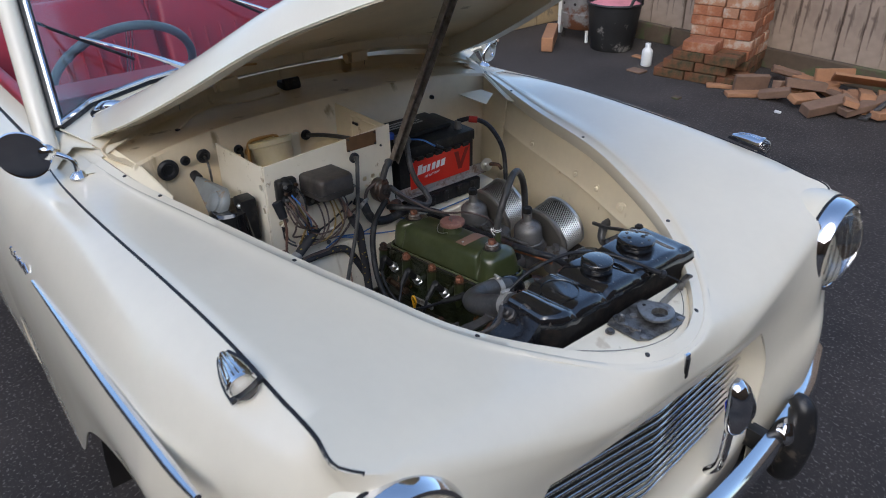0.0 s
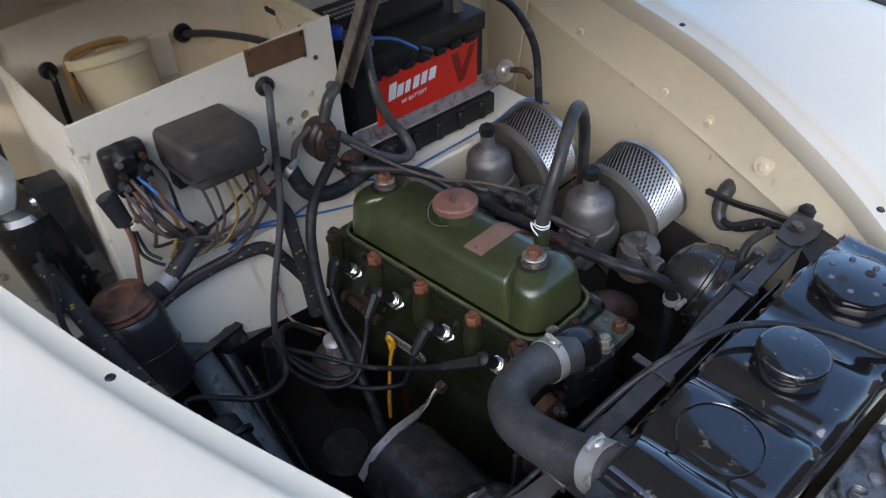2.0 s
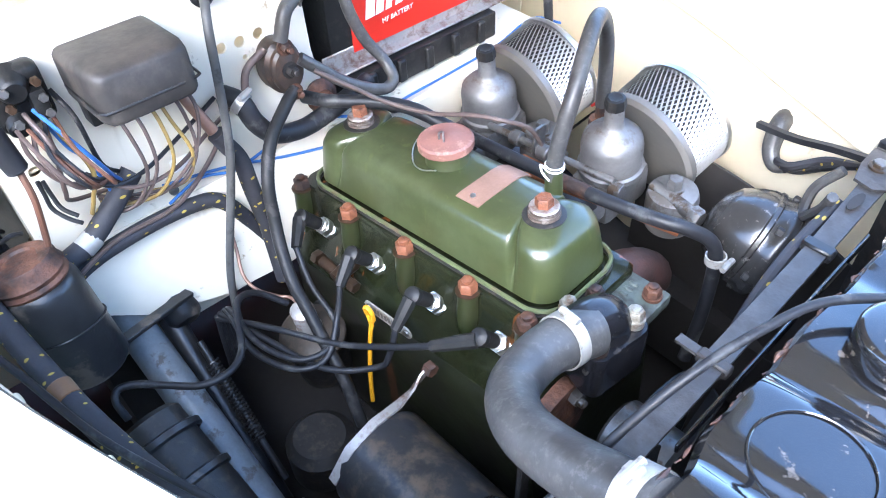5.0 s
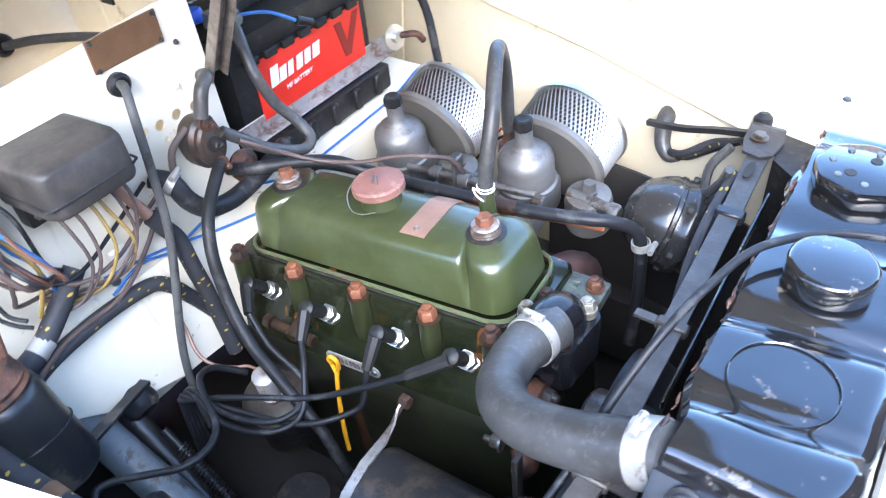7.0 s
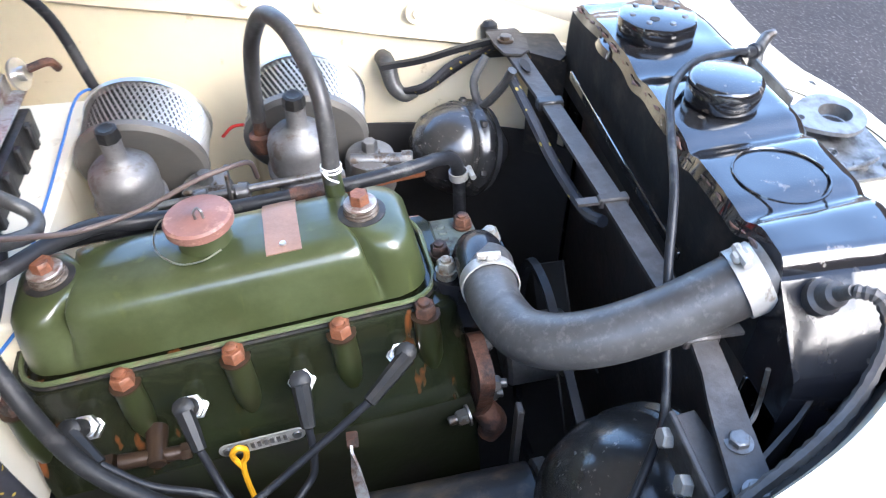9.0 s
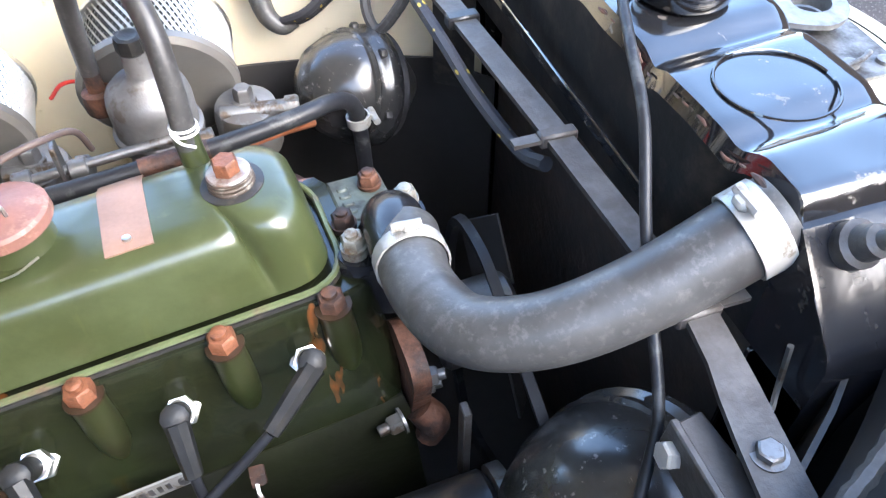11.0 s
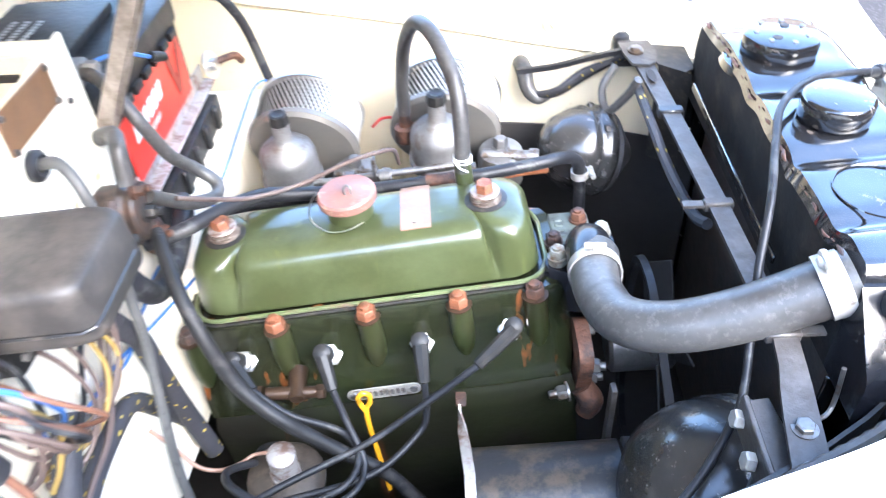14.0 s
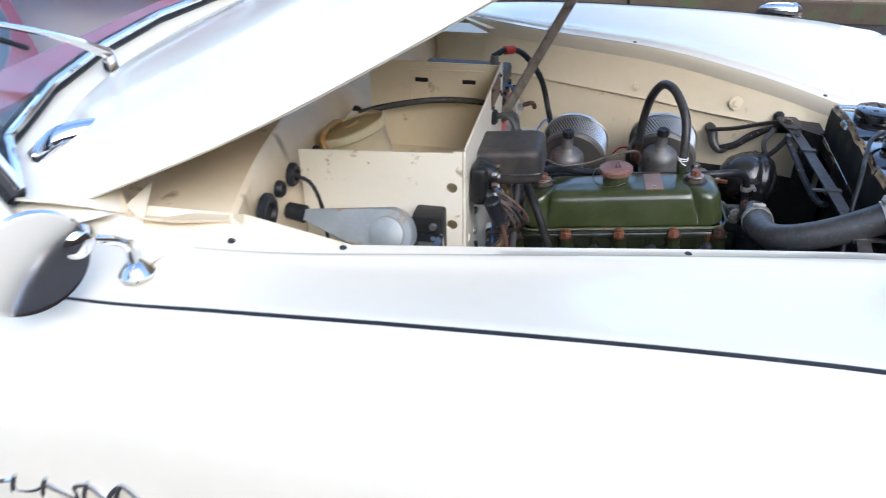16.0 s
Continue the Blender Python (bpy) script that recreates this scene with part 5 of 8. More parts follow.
for k, (h, w) in enumerate(((0.026, 0.0135), (0.019, 0.0115), (0.019, 0.009), (0.019, 0.011), (0.019, 0.0105), (0.019, 0.0125))):
    x0 = by - 0.07 + k * 0.0152
    bm = bmesh.new()
    plate(bm, [(x0, 0.792 + k * 0.001), (x0 + w, 0.793 + k * 0.001), (x0 + w + 0.004, 0.792 + h + k * 0.001), (x0 + 0.004, 0.791 + h + k * 0.001)], 0.0006, ML)
    part("white_bar", bm, WHITE, label)
words("small_word", "MF BATTERY", 0.0085, ML @ pose(by - 0.022, 0.783, 0, 0, 0, 4), WHITE, label, 0.1)
bm = bmesh.new()
plate(bm, [(by + 0.052, 0.822), (by + 0.066, 0.822), (by + 0.073, 0.79), (by + 0.09, 0.826), (by + 0.102, 0.826), (by + 0.077, 0.772), (by + 0.066, 0.772)], 0.0006, ML)
part("dark_mark", bm, DARKRED, label)
bm = bmesh.new()
for k in range(3):
    bars(bm, pose(bx - 0.02, by - 0.02, bz1 + 0.0105, 0, 0, 90) @ pose(0, 0.03 - k * 0.014, 0), 0.11, 0.006, 16)
part("lid_print", bm, GREYPRINT, lid)
# clamp strap in front of the battery
PLACE = pose(-0.012, 0, 0)
clampb = thing("battery_clamp", (-0.272, 0.18, 0.75), "worn steel angle bar clamping the battery", "battery clamp")
bm = bmesh.new()
box(bm, (-0.283, 0.175, 0.755), (0.003, 0.29, 0.022), None, 0.001, 1)
box(bm, (-0.275, 0.175, 0.744), (0.018, 0.29, 0.003), None, 0.001, 1)
part("bar", bm, PLATED, clampb)
bm = bmesh.new()
lathe(bm, [(0.018, 0), (0.018, 0.003), (0.008, 0.004), (0.008, 0.012), (0, 0.012)], frame_to((-0.27, 0.322, 0.762), (-0.15, 0.30, 0.79)), 22)
part("wing_washer", bm, STEEL, clampb)
bm = bmesh.new()
tube(bm, [(-0.262, 0.325, 0.765), (-0.24, 0.335, 0.768), (-0.235, 0.345, 0.755)], 0.005, 8, 4)
part("rusty_hook", bm, RUST, clampb)
bm = bmesh.new()
box(bm, (-0.268, 0.17, 0.722), (0.02, 0.24, 0.035), None, 0.003)
for k in range(5):
    box(bm, (-0.256, 0.08 + k * 0.045, 0.722), (0.008, 0.012, 0.03), None, 0.002, 1)
part("base_moulding", bm, PLASTIC, bat)
PLACE = Matrix()
# terminals and leads
tcl = thing("battery_lead", (-0.31, 0.06, 0.87), "black taped battery lead with alloy clamp", "cable")
bm = bmesh.new()
tube(bm, [(-0.315, 0.072, 0.885), (-0.292, 0.065, 0.885), (-0.268, 0.052, 0.862), (-0.254, 0.049, 0.835), (-0.246, 0.06, 0.80), (-0.23, 0.072, 0.775), (-0.213, 0.07, 0.759), (-0.21, 0.05, 0.756), (-0.22, 0.015, 0.775), (-0.227, -0.012, 0.80), (-0.233, -0.032, 0.82)], 0.0066, 10, 6, ridge=0.04)
part("taped_lead", bm, HOSE, tcl)
bm = bmesh.new()
box(bm, (-0.322, 0.073, 0.885), (0.035, 0.03, 0.02), None, 0.004)
hexnut(bm, (-0.302, 0.073, 0.89), (1, 0, 0), 0.007, 0.012)
part("clamp", bm, ALLOY, tcl)
bm = bmesh.new()
rod(bm, (-0.345, 0.055, 0.885), (-0.345, 0.055, 0.90), 0.012, 0.01, 14, 0.002)
part("blue_cap", bm, BLUEP, tcl)
bm = bmesh.new()
tube(bm, [(-0.305, 0.085, 0.888), (-0.285, 0.11, 0.885), (-0.268, 0.135, 0.868)], 0.0022, 6, 5)
part("blue_wire", bm, BLUE, tcl)
bm = bmesh.new()
rod(bm, (-0.268, 0.135, 0.868), (-0.262, 0.155, 0.858), 0.006, 0.005, 10, 0.001)
part("connector", bm, PLASTIC, tcl)
pl = thing("positive_lead", (-0.3, 0.26, 0.87), "black battery lead with red tape looping down", "cable")
bm = bmesh.new()
tube(bm, [(-0.325, 0.257, 0.888), (-0.30, 0.285, 0.895), (-0.27, 0.318, 0.875), (-0.235, 0.335, 0.82), (-0.215, 0.33, 0.75), (-0.2, 0.32, 0.69)], 0.006, 10, 6)
part("lead", bm, RUBBER, pl)
bm = bmesh.new()
rod(bm, (-0.306, 0.279, 0.894), (-0.291, 0.295, 0.892), 0.0085, 0.0085, 12)
part("red_tape", bm, REDW, pl)
bm = bmesh.new()
tube(bm, [(-0.2, 0.34, 0.73), (-0.225, 0.31, 0.738), (-0.24, 0.26, 0.712), (-0.238, 0.18, 0.709), (-0.236, 0.08, 0.706), (-0.225, 0.02, 0.70), (-0.245, -0.05, 0.70), (-0.262, -0.13, 0.715), (-0.262, -0.2, 0.73)], 0.0017, 6, 6)
solid("blue_wire", bm, BLUE, "thin bright blue wire along the shelf edge", "wire")
# bracket on the left inner wing
bm = bmesh.new()
plate(bm, [(-0.06, 0), (0.055, 0), (0.0, 0.075), (-0.05, 0.075)], 0.003, pose(-0.41, 0.385, 0.895))
solid("corner_bracket", bm, BAY, "cream triangular bracket in the bay corner", "bracket")

# ---- engine ----
ENGINE = pose(-0.0012, 0.0098, 0.003, 0, 0, 3.6)
PLACE = ENGINE
EM = pose(-0.066, 0.01, 0.69, 0, -4.8, 0)


def E(u, v, w):
    return EM @ Vector((u, v, w))


engine = thing("engine", (-0.06, 0, 0.34), "dark green four-cylinder engine with rusty bolts and oil stains", "engine")


def groove(u):
    return max(math.exp(-((u - c) / 0.0042) ** 2) + 0.35 * math.exp(-((u - c) / 0.013) ** 2) for c in (-0.128, 0.128))


PLACE = ENGINE @ pose(0.006, 0, 0)
bm = bmesh.new()
loop = dense(rrect(0.169, 0.051, 0.026, 8), 0.0022)
rings = []
for w, inset in ((-0.006, -0.005), (-0.001, -0.005), (0.0005, 0.0), (0.012, 0.001), (0.03, 0.003), (0.044, 0.0052), (0.051, 0.0085), (0.055, 0.014), (0.0572, 0.021), (0.0582, 0.03)):
    ring = []
    for x, y in loop:
        k = inset + 0.011 * groove(x) * min(1, max(0, (w - 0.004) / 0.03)) * (1 if abs(y) > 0.045 else 0)
        nx = x - math.copysign(min(abs(x), k), x) * min(1, max(0, (abs(x) - 0.10) / 0.06))
        ny = y - math.copysign(min(abs(y), k), y)
        ring.append(E(nx + 0.003, ny, w))
    rings.append(ring)
stack(bm, rings)
cover = part("rocker_cover", bm, GREEN, engine, "green painted pressed rocker cover", 50)
bm = bmesh.new()
tube(bm, [E(x * 1.034 + 0.003, y * 1.11, -0.0075) for x, y in dense(rrect(0.169, 0.051, 0.026, 8), 0.02)] + [E(0.172 * 1.03, 0.025, -0.0075)], 0.0022, 6, 2)
part("gasket", bm, DIRTY, engine)
bm = bmesh.new()
tube(bm, [E(x * 1.036 + 0.003, y * 1.115, -0.002) for x, y in even(rrect(0.169, 0.051, 0.026, 8), 48)] + [E(0.169 * 1.036 + 0.003, 0.0279, -0.002)], 0.0024, 6, 2)
part("cover_flange", bm, GREENEDGE, cover)
BROWNRUB = material("brown_perished_rubber", (0.06, 0.042, 0.03), 0.6, 0, 0.3, 60, 0.4, 160, spots=(0.14, 0.12, 0.1), spot_scale=90, spot_at=0.6)
for u in (-0.128, 0.128):
    bm = bmesh.new()
    lathe(bm, [(0.0205, 0.052), (0.0205, 0.0586), (0.019, 0.0592), (0.0, 0.0592)], EM @ pose(u, 0, 0), 28)
    part("dark_ring", bm, DIRTY, cover)
    bm = bmesh.new()
    lathe(bm, [(0.015, 0.057), (0.0155, 0.0605), (0.0148, 0.0615), (0.0152, 0.0635), (0.0145, 0.0645), (0.0148, 0.0662), (0.013, 0.067), (0, 0.067)], EM @ pose(u, 0, 0), 26)
    part("rubber_seat", bm, BROWNRUB, cover, "brown perished rubber seat")
    bm = bmesh.new()
    lathe(bm, [(0.0138, 0.067), (0.0142, 0.0682), (0.0132, 0.0692), (0.0, 0.0692)], EM @ pose(u, 0, 0), 26)
    part("pale_washer", bm, PLATED, cover)
    bm = bmesh.new()
    hexnut(bm, E(u, 0, 0.069), EM.to_3x3() @ Vector((0, 0, 1)), 0.0088, 0.0095)
    part("cover_nut", bm, ORANGE, cover, "rusty cover nut")
# oil filler
bm = bmesh.new()
lathe(bm, [(0.027, 0.052), (0.0225, 0.058), (0.0215, 0.074), (0, 0.074)], EM @ pose(-0.003, 0.008, 0), 28)
part("filler_neck", bm, GREEN, cover)
bm = bmesh.new()
lathe(bm, [(0.0255, 0.0735), (0.0285, 0.0755), (0.0285, 0.0825), (0.0265, 0.0845), (0.010, 0.0858), (0.008, 0.0868), (0, 0.0872)], EM @ pose(-0.003, 0.008, 0), 32)
cap = part("filler_cap", bm, CAPRED, cover, "faded red oil filler cap")
bm = bmesh.new()
tube(bm, [E(0.003, 0, 0.086), E(0.003, 0, 0.093), E(0.0, 0.003, 0.0945), E(-0.003, 0, 0.093), E(-0.003, 0, 0.086)], 0.0012, 5, 4)
part("wire_loop", bm, DULL, cap)
bm = bmesh.new()
tube(bm, [E(0.012, -0.022, 0.068), E(-0.005, -0.026, 0.064), E(-0.026, -0.018, 0.060), E(-0.042, 0.0, 0.065), E(-0.037, 0.018, 0.076), E(-0.018, 0.024, 0.078)], 0.0008, 5, 8)
part("safety_wire", bm, STEEL, cover)
# maker's plate
bm = bmesh.new()
rows = []
for v in np.linspace(-0.03, 0.047, 11):
    w = 0.0592 - (max(0, abs(v) - 0.022) / 0.028) ** 2 * 0.0115
    rows.append([E(0.0595 - 0.0145, v, w), E(0.0595, v, w + 0.0003), E(0.0595 + 0.0145, v, w)])
sheet(bm, rows)
thicken(bm, 0.0012)
mp = part("maker_plate", bm, CPLATE, cover, "worn blank copper plate")
bm = bmesh.new()
lathe(bm, [(0.003, 0), (0.0026, 0.0015), (0, 0.002)], EM @ pose(0.0595, -0.021, 0.0595), 10)
part("screw", bm, STEEL, mp)
# breather pipe
bm = bmesh.new()
rod(bm, E(0.110, 0.036, 0.05), E(0.110, 0.036, 0.083), 0.0088, 0.0085, 16)
part("breather_pipe", bm, GREEN, cover)

# cylinder head with stud bosses
PLACE = ENGINE
bm = bmesh.new()
rings = []
for w, x0, hy in ((-0.105, 0.190, 0.093), (-0.09, 0.192, 0.087), (-0.075, 0.192, 0.08), (-0.06, 0.192, 0.072), (-0.035, 0.190, 0.066), (-0.014, 0.189, 0.064), (-0.009, 0.186, 0.061)):
    rings.append([E(x + 0.01, y, w) for x, y in even(rrect(x0, hy, 0.014, 4), 72)])
stack(bm, rings)
head = part("cylinder_head", bm, HEADDARK, engine, "oily green cast cylinder head")
for k, u in enumerate((-0.168, -0.083, 0.006, 0.095, 0.168)):
    bm = bmesh.new()
    lathe(bm, [(0.0112, 0.0), (0.0114, -0.012), (0.0118, -0.03), (0.011, -0.046), (0.007, -0.06)], EM @ pose(u, -0.0655, -0.014, -6, 0, 0), 18)
    part("stud_boss", bm, BOSSGREEN, head)
    bm = bmesh.new()
    d = EM.to_3x3() @ Vector((0, 0, 1))
    hexnut(bm, E(u, -0.066, -0.0118), d, 0.0098, 0.011, 0, 0.004)
    part("head_nut", bm, ORANGE if k in (1, 2, 3) else RUST, head, "rusty head nut")
    bm = bmesh.new()
    lathe(bm, [(0.0128, 0), (0.0128, 0.0022), (0.008, 0.0026), (0, 0.0026)], frame_to(E(u, -0.066, -0.014), E(u, -0.066, 1)), 22)
    part("washer", bm, OILBROWN, head)
for u in (-0.125, -0.04, 0.05, 0.135):
    bm = bmesh.new()
    d = EM.to_3x3() @ Vector((0, 0, 1))
    hexnut(bm, E(u, 0.064, -0.016), d, 0.0095, 0.011, 0.012)
    part("head_nut", bm, RUST, head)
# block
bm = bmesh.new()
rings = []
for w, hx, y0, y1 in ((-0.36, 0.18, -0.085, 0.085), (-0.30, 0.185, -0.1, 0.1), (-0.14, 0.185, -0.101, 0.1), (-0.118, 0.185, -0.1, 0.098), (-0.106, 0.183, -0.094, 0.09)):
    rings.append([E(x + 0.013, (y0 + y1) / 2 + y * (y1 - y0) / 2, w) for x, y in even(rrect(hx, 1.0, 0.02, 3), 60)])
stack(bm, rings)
block = part("cylinder_block", bm, BLOCKDARK, engine, "oily green cylinder block")
for u in (-0.12, ):
    bm = bmesh.new()
    lathe(bm, [(0.024, 0), (0.024, 0.004), (0.019, 0.006), (0.017, 0.003), (0, 0.003)], frame_to(E(u, -0.103, -0.165), E(u, -0.2, -0.165)), 22)
    part("core_plug", bm, DIRTY, block)
bm = bmesh.new()
box(bm, (0.185, 0, -0.2), (0.02, 0.17, 0.22), EM, 0.006)
part("timing_cover", bm, DIRTY, block)
bm = bmesh.new()
plate(bm, even(rrect(0.045, 0.03, 0.02, 6), 40), 0.014, Matrix.Translation(E(0.2, -0.072, -0.105)) @ pose(0, 0, 0, 0, 90, 0) @ pose(0, 0, 0, 0, 0, 12))
tube(bm, [E(0.205, -0.098, -0.12), E(0.212, -0.105, -0.135), E(0.205, -0.108, -0.15)], [0.012, 0.014, 0.010], 10, 4)
part("water_pump_flange", bm, RUST, block, "rusty water pump flange")
for w, v in ((-0.075, -0.06), (-0.105, -0.085), (-0.14, -0.07)):
    bm = bmesh.new()
    hexnut(bm, E(0.214, v, w), EM.to_3x3() @ Vector((1, -0.2, 0)), 0.008, 0.010, 0.010, 0.006)
    part("pump_bolt", bm, DULL, block)
bm = bmesh.new()
hexnut(bm, E(0.19, -0.108, -0.112), EM.to_3x3() @ Vector((-1, -0.1, 0)), 0.008, 0.010, 0.010, 0.008)
part("pump_bolt", bm, DULL, block)
# numbered plate: bars in place of its number
bm = bmesh.new()
MP = Matrix.Translation((-0.049, -0.0955, 0.6125)) @ Matrix(((1, 0, 0, 0), (0, 0, -1, 0), (0, 1, 0, 0), (0, 0, 0, 1))) @ pose(0, 0, 0, 0, 0, 4.8)
plate(bm, rrect(0.0365, 0.0075, 0.0073, 5), 0.0016, MP)
idp = part("number_plate", bm, BAND, block, "pale metal tag with stamped marks")
for x in (-0.0295, 0.0295):
    bm = bmesh.new()
    lathe(bm, [(0.0042, 0.0016), (0.0036, 0.0032), (0, 0.0034)], MP @ pose(x, 0, 0), 14)
    part("rivet", bm, DULL, idp)
bm = bmesh.new()
bars(bm, MP @ pose(0.0, 0, 0.0018), 0.044, 0.0072, 8, 0.45)
part("stamped_bars", bm, DULL, idp)
# dipstick
bm = bmesh.new()
tube(bm, [(-0.074, -0.103, 0.607), (-0.0735, -0.106, 0.618), (-0.068, -0.107, 0.6255), (-0.0625, -0.106, 0.620), (-0.064, -0.104, 0.606), (-0.068, -0.104, 0.597), (-0.067, -0.11, 0.575), (-0.06, -0.122, 0.53), (-0.055, -0.128, 0.49)], 0.0026, 8, 6)
tube(bm, [(-0.074, -0.103, 0.607), (-0.0715, -0.1035, 0.600), (-0.068, -0.104, 0.592)], 0.0026, 8, 4)
part("dipstick", bm, YELLOW, engine, "yellow dipstick loop")

# spark plugs, boots and leads
PLUGS = [(-0.186, 0.633), (-0.101, 0.634), (-0.009, 0.641), (0.078, 0.652)]
ends = [(-0.166, -0.118, 0.655), (-0.093, -0.119, 0.649), (-0.008, -0.119, 0.651), (0.042, -0.119, 0.669)]
for k, ((x, z), e) in enumerate(zip(PLUGS, ends)):
    sp = part("spark_plug", mesh((lathe, ([(0.0125, -0.006), (0.0125, 0.0), (0.0105, 0.001), (0.0105, 0.010)], frame_to((x, -0.062, z), (x, -0.095, z + 0.040)), 6), {}),
                                 (lathe, ([(0.0085, 0.010), (0.0085, 0.014), (0.0065, 0.015), (0.0065, 0.018), (0.0075, 0.019), (0.006, 0.022), (0, 0.022)], frame_to((x, -0.062, z), (x, -0.095, z + 0.040)), 18), {})), STEEL, engine, "spark plug with bright hexagon")
    d = Vector((0, -0.033, 0.040)).normalized()
    b0, b1 = Vector((x, -0.062, z)) + d * 0.018, Vector((x, -0.062, z)) + d * 0.046
    bm = bmesh.new()
    rod(bm, b0, b1, 0.0074, 0.0082, 16, 0.0015)
    lathe(bm, [(0.0084, 0), (0.0092, 0.003), (0.0088, 0.0085), (0.006, 0.0105), (0.0, 0.0108)], frame_to(b1 - d * 0.004, b1 + d), 10)
    ee = Vector(e)
    q = b1 + Vector((0, -0.004, 0.0))
    tube(bm, [q, q.lerp(ee, 0.5), ee], [0.0078, 0.0070, 0.0058], 8, 4)
    part("plug_cap", bm, PLASTIC, sp, "black right-angled plug cap")
    bm = bmesh.new()
    drop = [(-0.188 - 0.003 * k, -0.200 - 0.003 * k, 0.602 - 0.004 * k), (-0.203, -0.2 - 0.004 * k, 0.582), (-0.206, -0.2 - 0.005 * k, 0.5)]
    if k == 0:
        pts = [ee, (-0.135, -0.128, 0.628), (-0.09, -0.134, 0.605), (-0.073, -0.16, 0.6), (-0.088, -0.19, 0.598), (-0.139, -0.203, 0.594)] + drop
    elif k == 1:
        pts = [ee, (-0.083, -0.135, 0.622), (-0.068, -0.166, 0.596), (-0.083, -0.196, 0.592), (-0.137, -0.21, 0.586)] + drop
    elif k == 2:
        pts = [ee, (-0.008, -0.13, 0.622), (-0.017, -0.14, 0.602), (-0.061, -0.174, 0.592), (-0.136, -0.19, 0.586)] + drop
    else:
        pts = [ee, (-0.004, -0.13, 0.637), (-0.066, -0.152, 0.608), (-0.136, -0.183, 0.602)] + drop
    tube(bm, pts, 0.0034, 12, 10)
    part("lead", bm, RUBBER, sp)
# distributor drive with threaded steel post
dist = thing("distributor", (-0.155, -0.13, 0.44), "grimy brown-grey distributor disc with threaded steel post", "distributor")
DB, DT = Vector((-0.160, -0.124, 0.50)), Vector((-0.150, -0.140, 0.60))
bm = bmesh.new()
rod(bm, DB + (DB - DT) * 0.6, DB + (DT - DB) * 0.2, 0.034, 0.036, 26, 0.004)
part("body", bm, DIRTY, dist)
bm = bmesh.new()
lathe(bm, [(0.037, 0.016), (0.04, 0.02), (0.04, 0.026), (0.034, 0.032), (0.018, 0.036), (0, 0.036)], frame_to(DB, DT), 32)
part("cap", bm, material("grimy_brown_disc", (0.07, 0.056, 0.044), 0.45, 0.2, 0.35, 30, 0.3, 120, spots=(0.13, 0.1, 0.075), spot_scale=50, spot_at=0.6, soft=0.16), dist)
bm = bmesh.new()
lathe(bm, [(0.0155, 0.035), (0.0155, 0.042)] + [(0.0125 + 0.0016 * (k % 2), 0.043 + 0.0025 * k) for k in range(16)] + [(0.009, 0.084), (0, 0.084)], frame_to(DB, DT), 16)
part("threaded_post", bm, PLATED, dist, "threaded steel post")
# heater tap and fittings between the first plugs
bm = bmesh.new()
rod(bm, (-0.135, -0.064, 0.618), (-0.135, -0.098, 0.612), 0.01, 0.008, 12, 0.001)
rod(bm, (-0.165, -0.09, 0.614), (-0.115, -0.09, 0.612), 0.007, 0.006, 12)
hexnut(bm, (-0.168, -0.09, 0.614), (-1, 0, 0), 0.009, 0.01)
hexnut(bm, (-0.115, -0.09, 0.612), (1, 0, 0), 0.008, 0.008)
part("brass_union", bm, OILBROWN, engine, "brown corroded pipe union")

# thermostat housing
PLACE = ENGINE @ pose(0, 0, 0.003)
NUTGREY = material("tarnished_plated_nut", (0.3, 0.29, 0.25), 0.4, 0.5, 0.3, 60, 0.4, 160, spots=(0.14, 0.09, 0.05), spot_scale=80, spot_at=0.6, soft=0.15)
hull = []
for (cx, cy), a0, a1 in (((0.127, -0.031), 120, 250), ((0.170, -0.046), 250, 370), ((0.176, -0.001), -10, 120)):
    hull += [(cx + 0.013 * math.cos(radians(a0 + (a1 - a0) * k / 6)), cy + 0.013 * math.sin(radians(a0 + (a1 - a0) * k / 6))) for k in range(7)]
th = part("thermostat_housing", mesh((stack, ([[Vector((x, y, z)) for x, y in hull] for z in (0.655, 0.70)] + [[Vector((0.157 + (x - 0.157) * 0.96, -0.026 + (y + 0.026) * 0.96, 0.704)) for x, y in hull]], ), {}),
                                     (lathe, ([(0.026, 0.70), (0.0245, 0.706), (0.0215, 0.712), (0.019, 0.722), (0.0, 0.724)], pose(0.157, -0.022, 0), 26), {}),
                                     (tube, ([(0.158, -0.016, 0.695), (0.158, -0.018, 0.710), (0.1565, -0.027, 0.7195), (0.153, -0.042, 0.7235), (0.149, -0.065, 0.7255)], [0.021, 0.0215, 0.0215, 0.0205, 0.019], 24, 6), {})), SATIN, engine, "black painted thermostat elbow")
for p, mt in (((0.127, -0.031, 0.704), NUTGREY), ((0.175, -0.001, 0.704), NUTGREY), ((0.170, -0.046, 0.704), OILBROWN), ((0.130, 0.006, 0.69), RUST), ((0.163, 0.05, 0.682), RUST)):
    bm = bmesh.new()
    rod(bm, p, Vector(p) + Vector((0, 0, 0.008)), 0.0092, 0.0092, 14, 0.001)
    hexnut(bm, Vector(p) + Vector((0, 0, 0.007)), EM.to_3x3() @ Vector((0, 0, 1)), 0.0084, 0.009, 0.0095, 0.003)
    part("bolt", bm, mt, th)
bm = bmesh.new()
box(bm, (0.146, 0.036, 0.68), (0.058, 0.06, 0.016), pose(0, 0, 0, 0, 0, 0), 0.004)
casting = part("cast_pad", bm, CASTGREY, engine, "grey-green cast pad with raised marks")
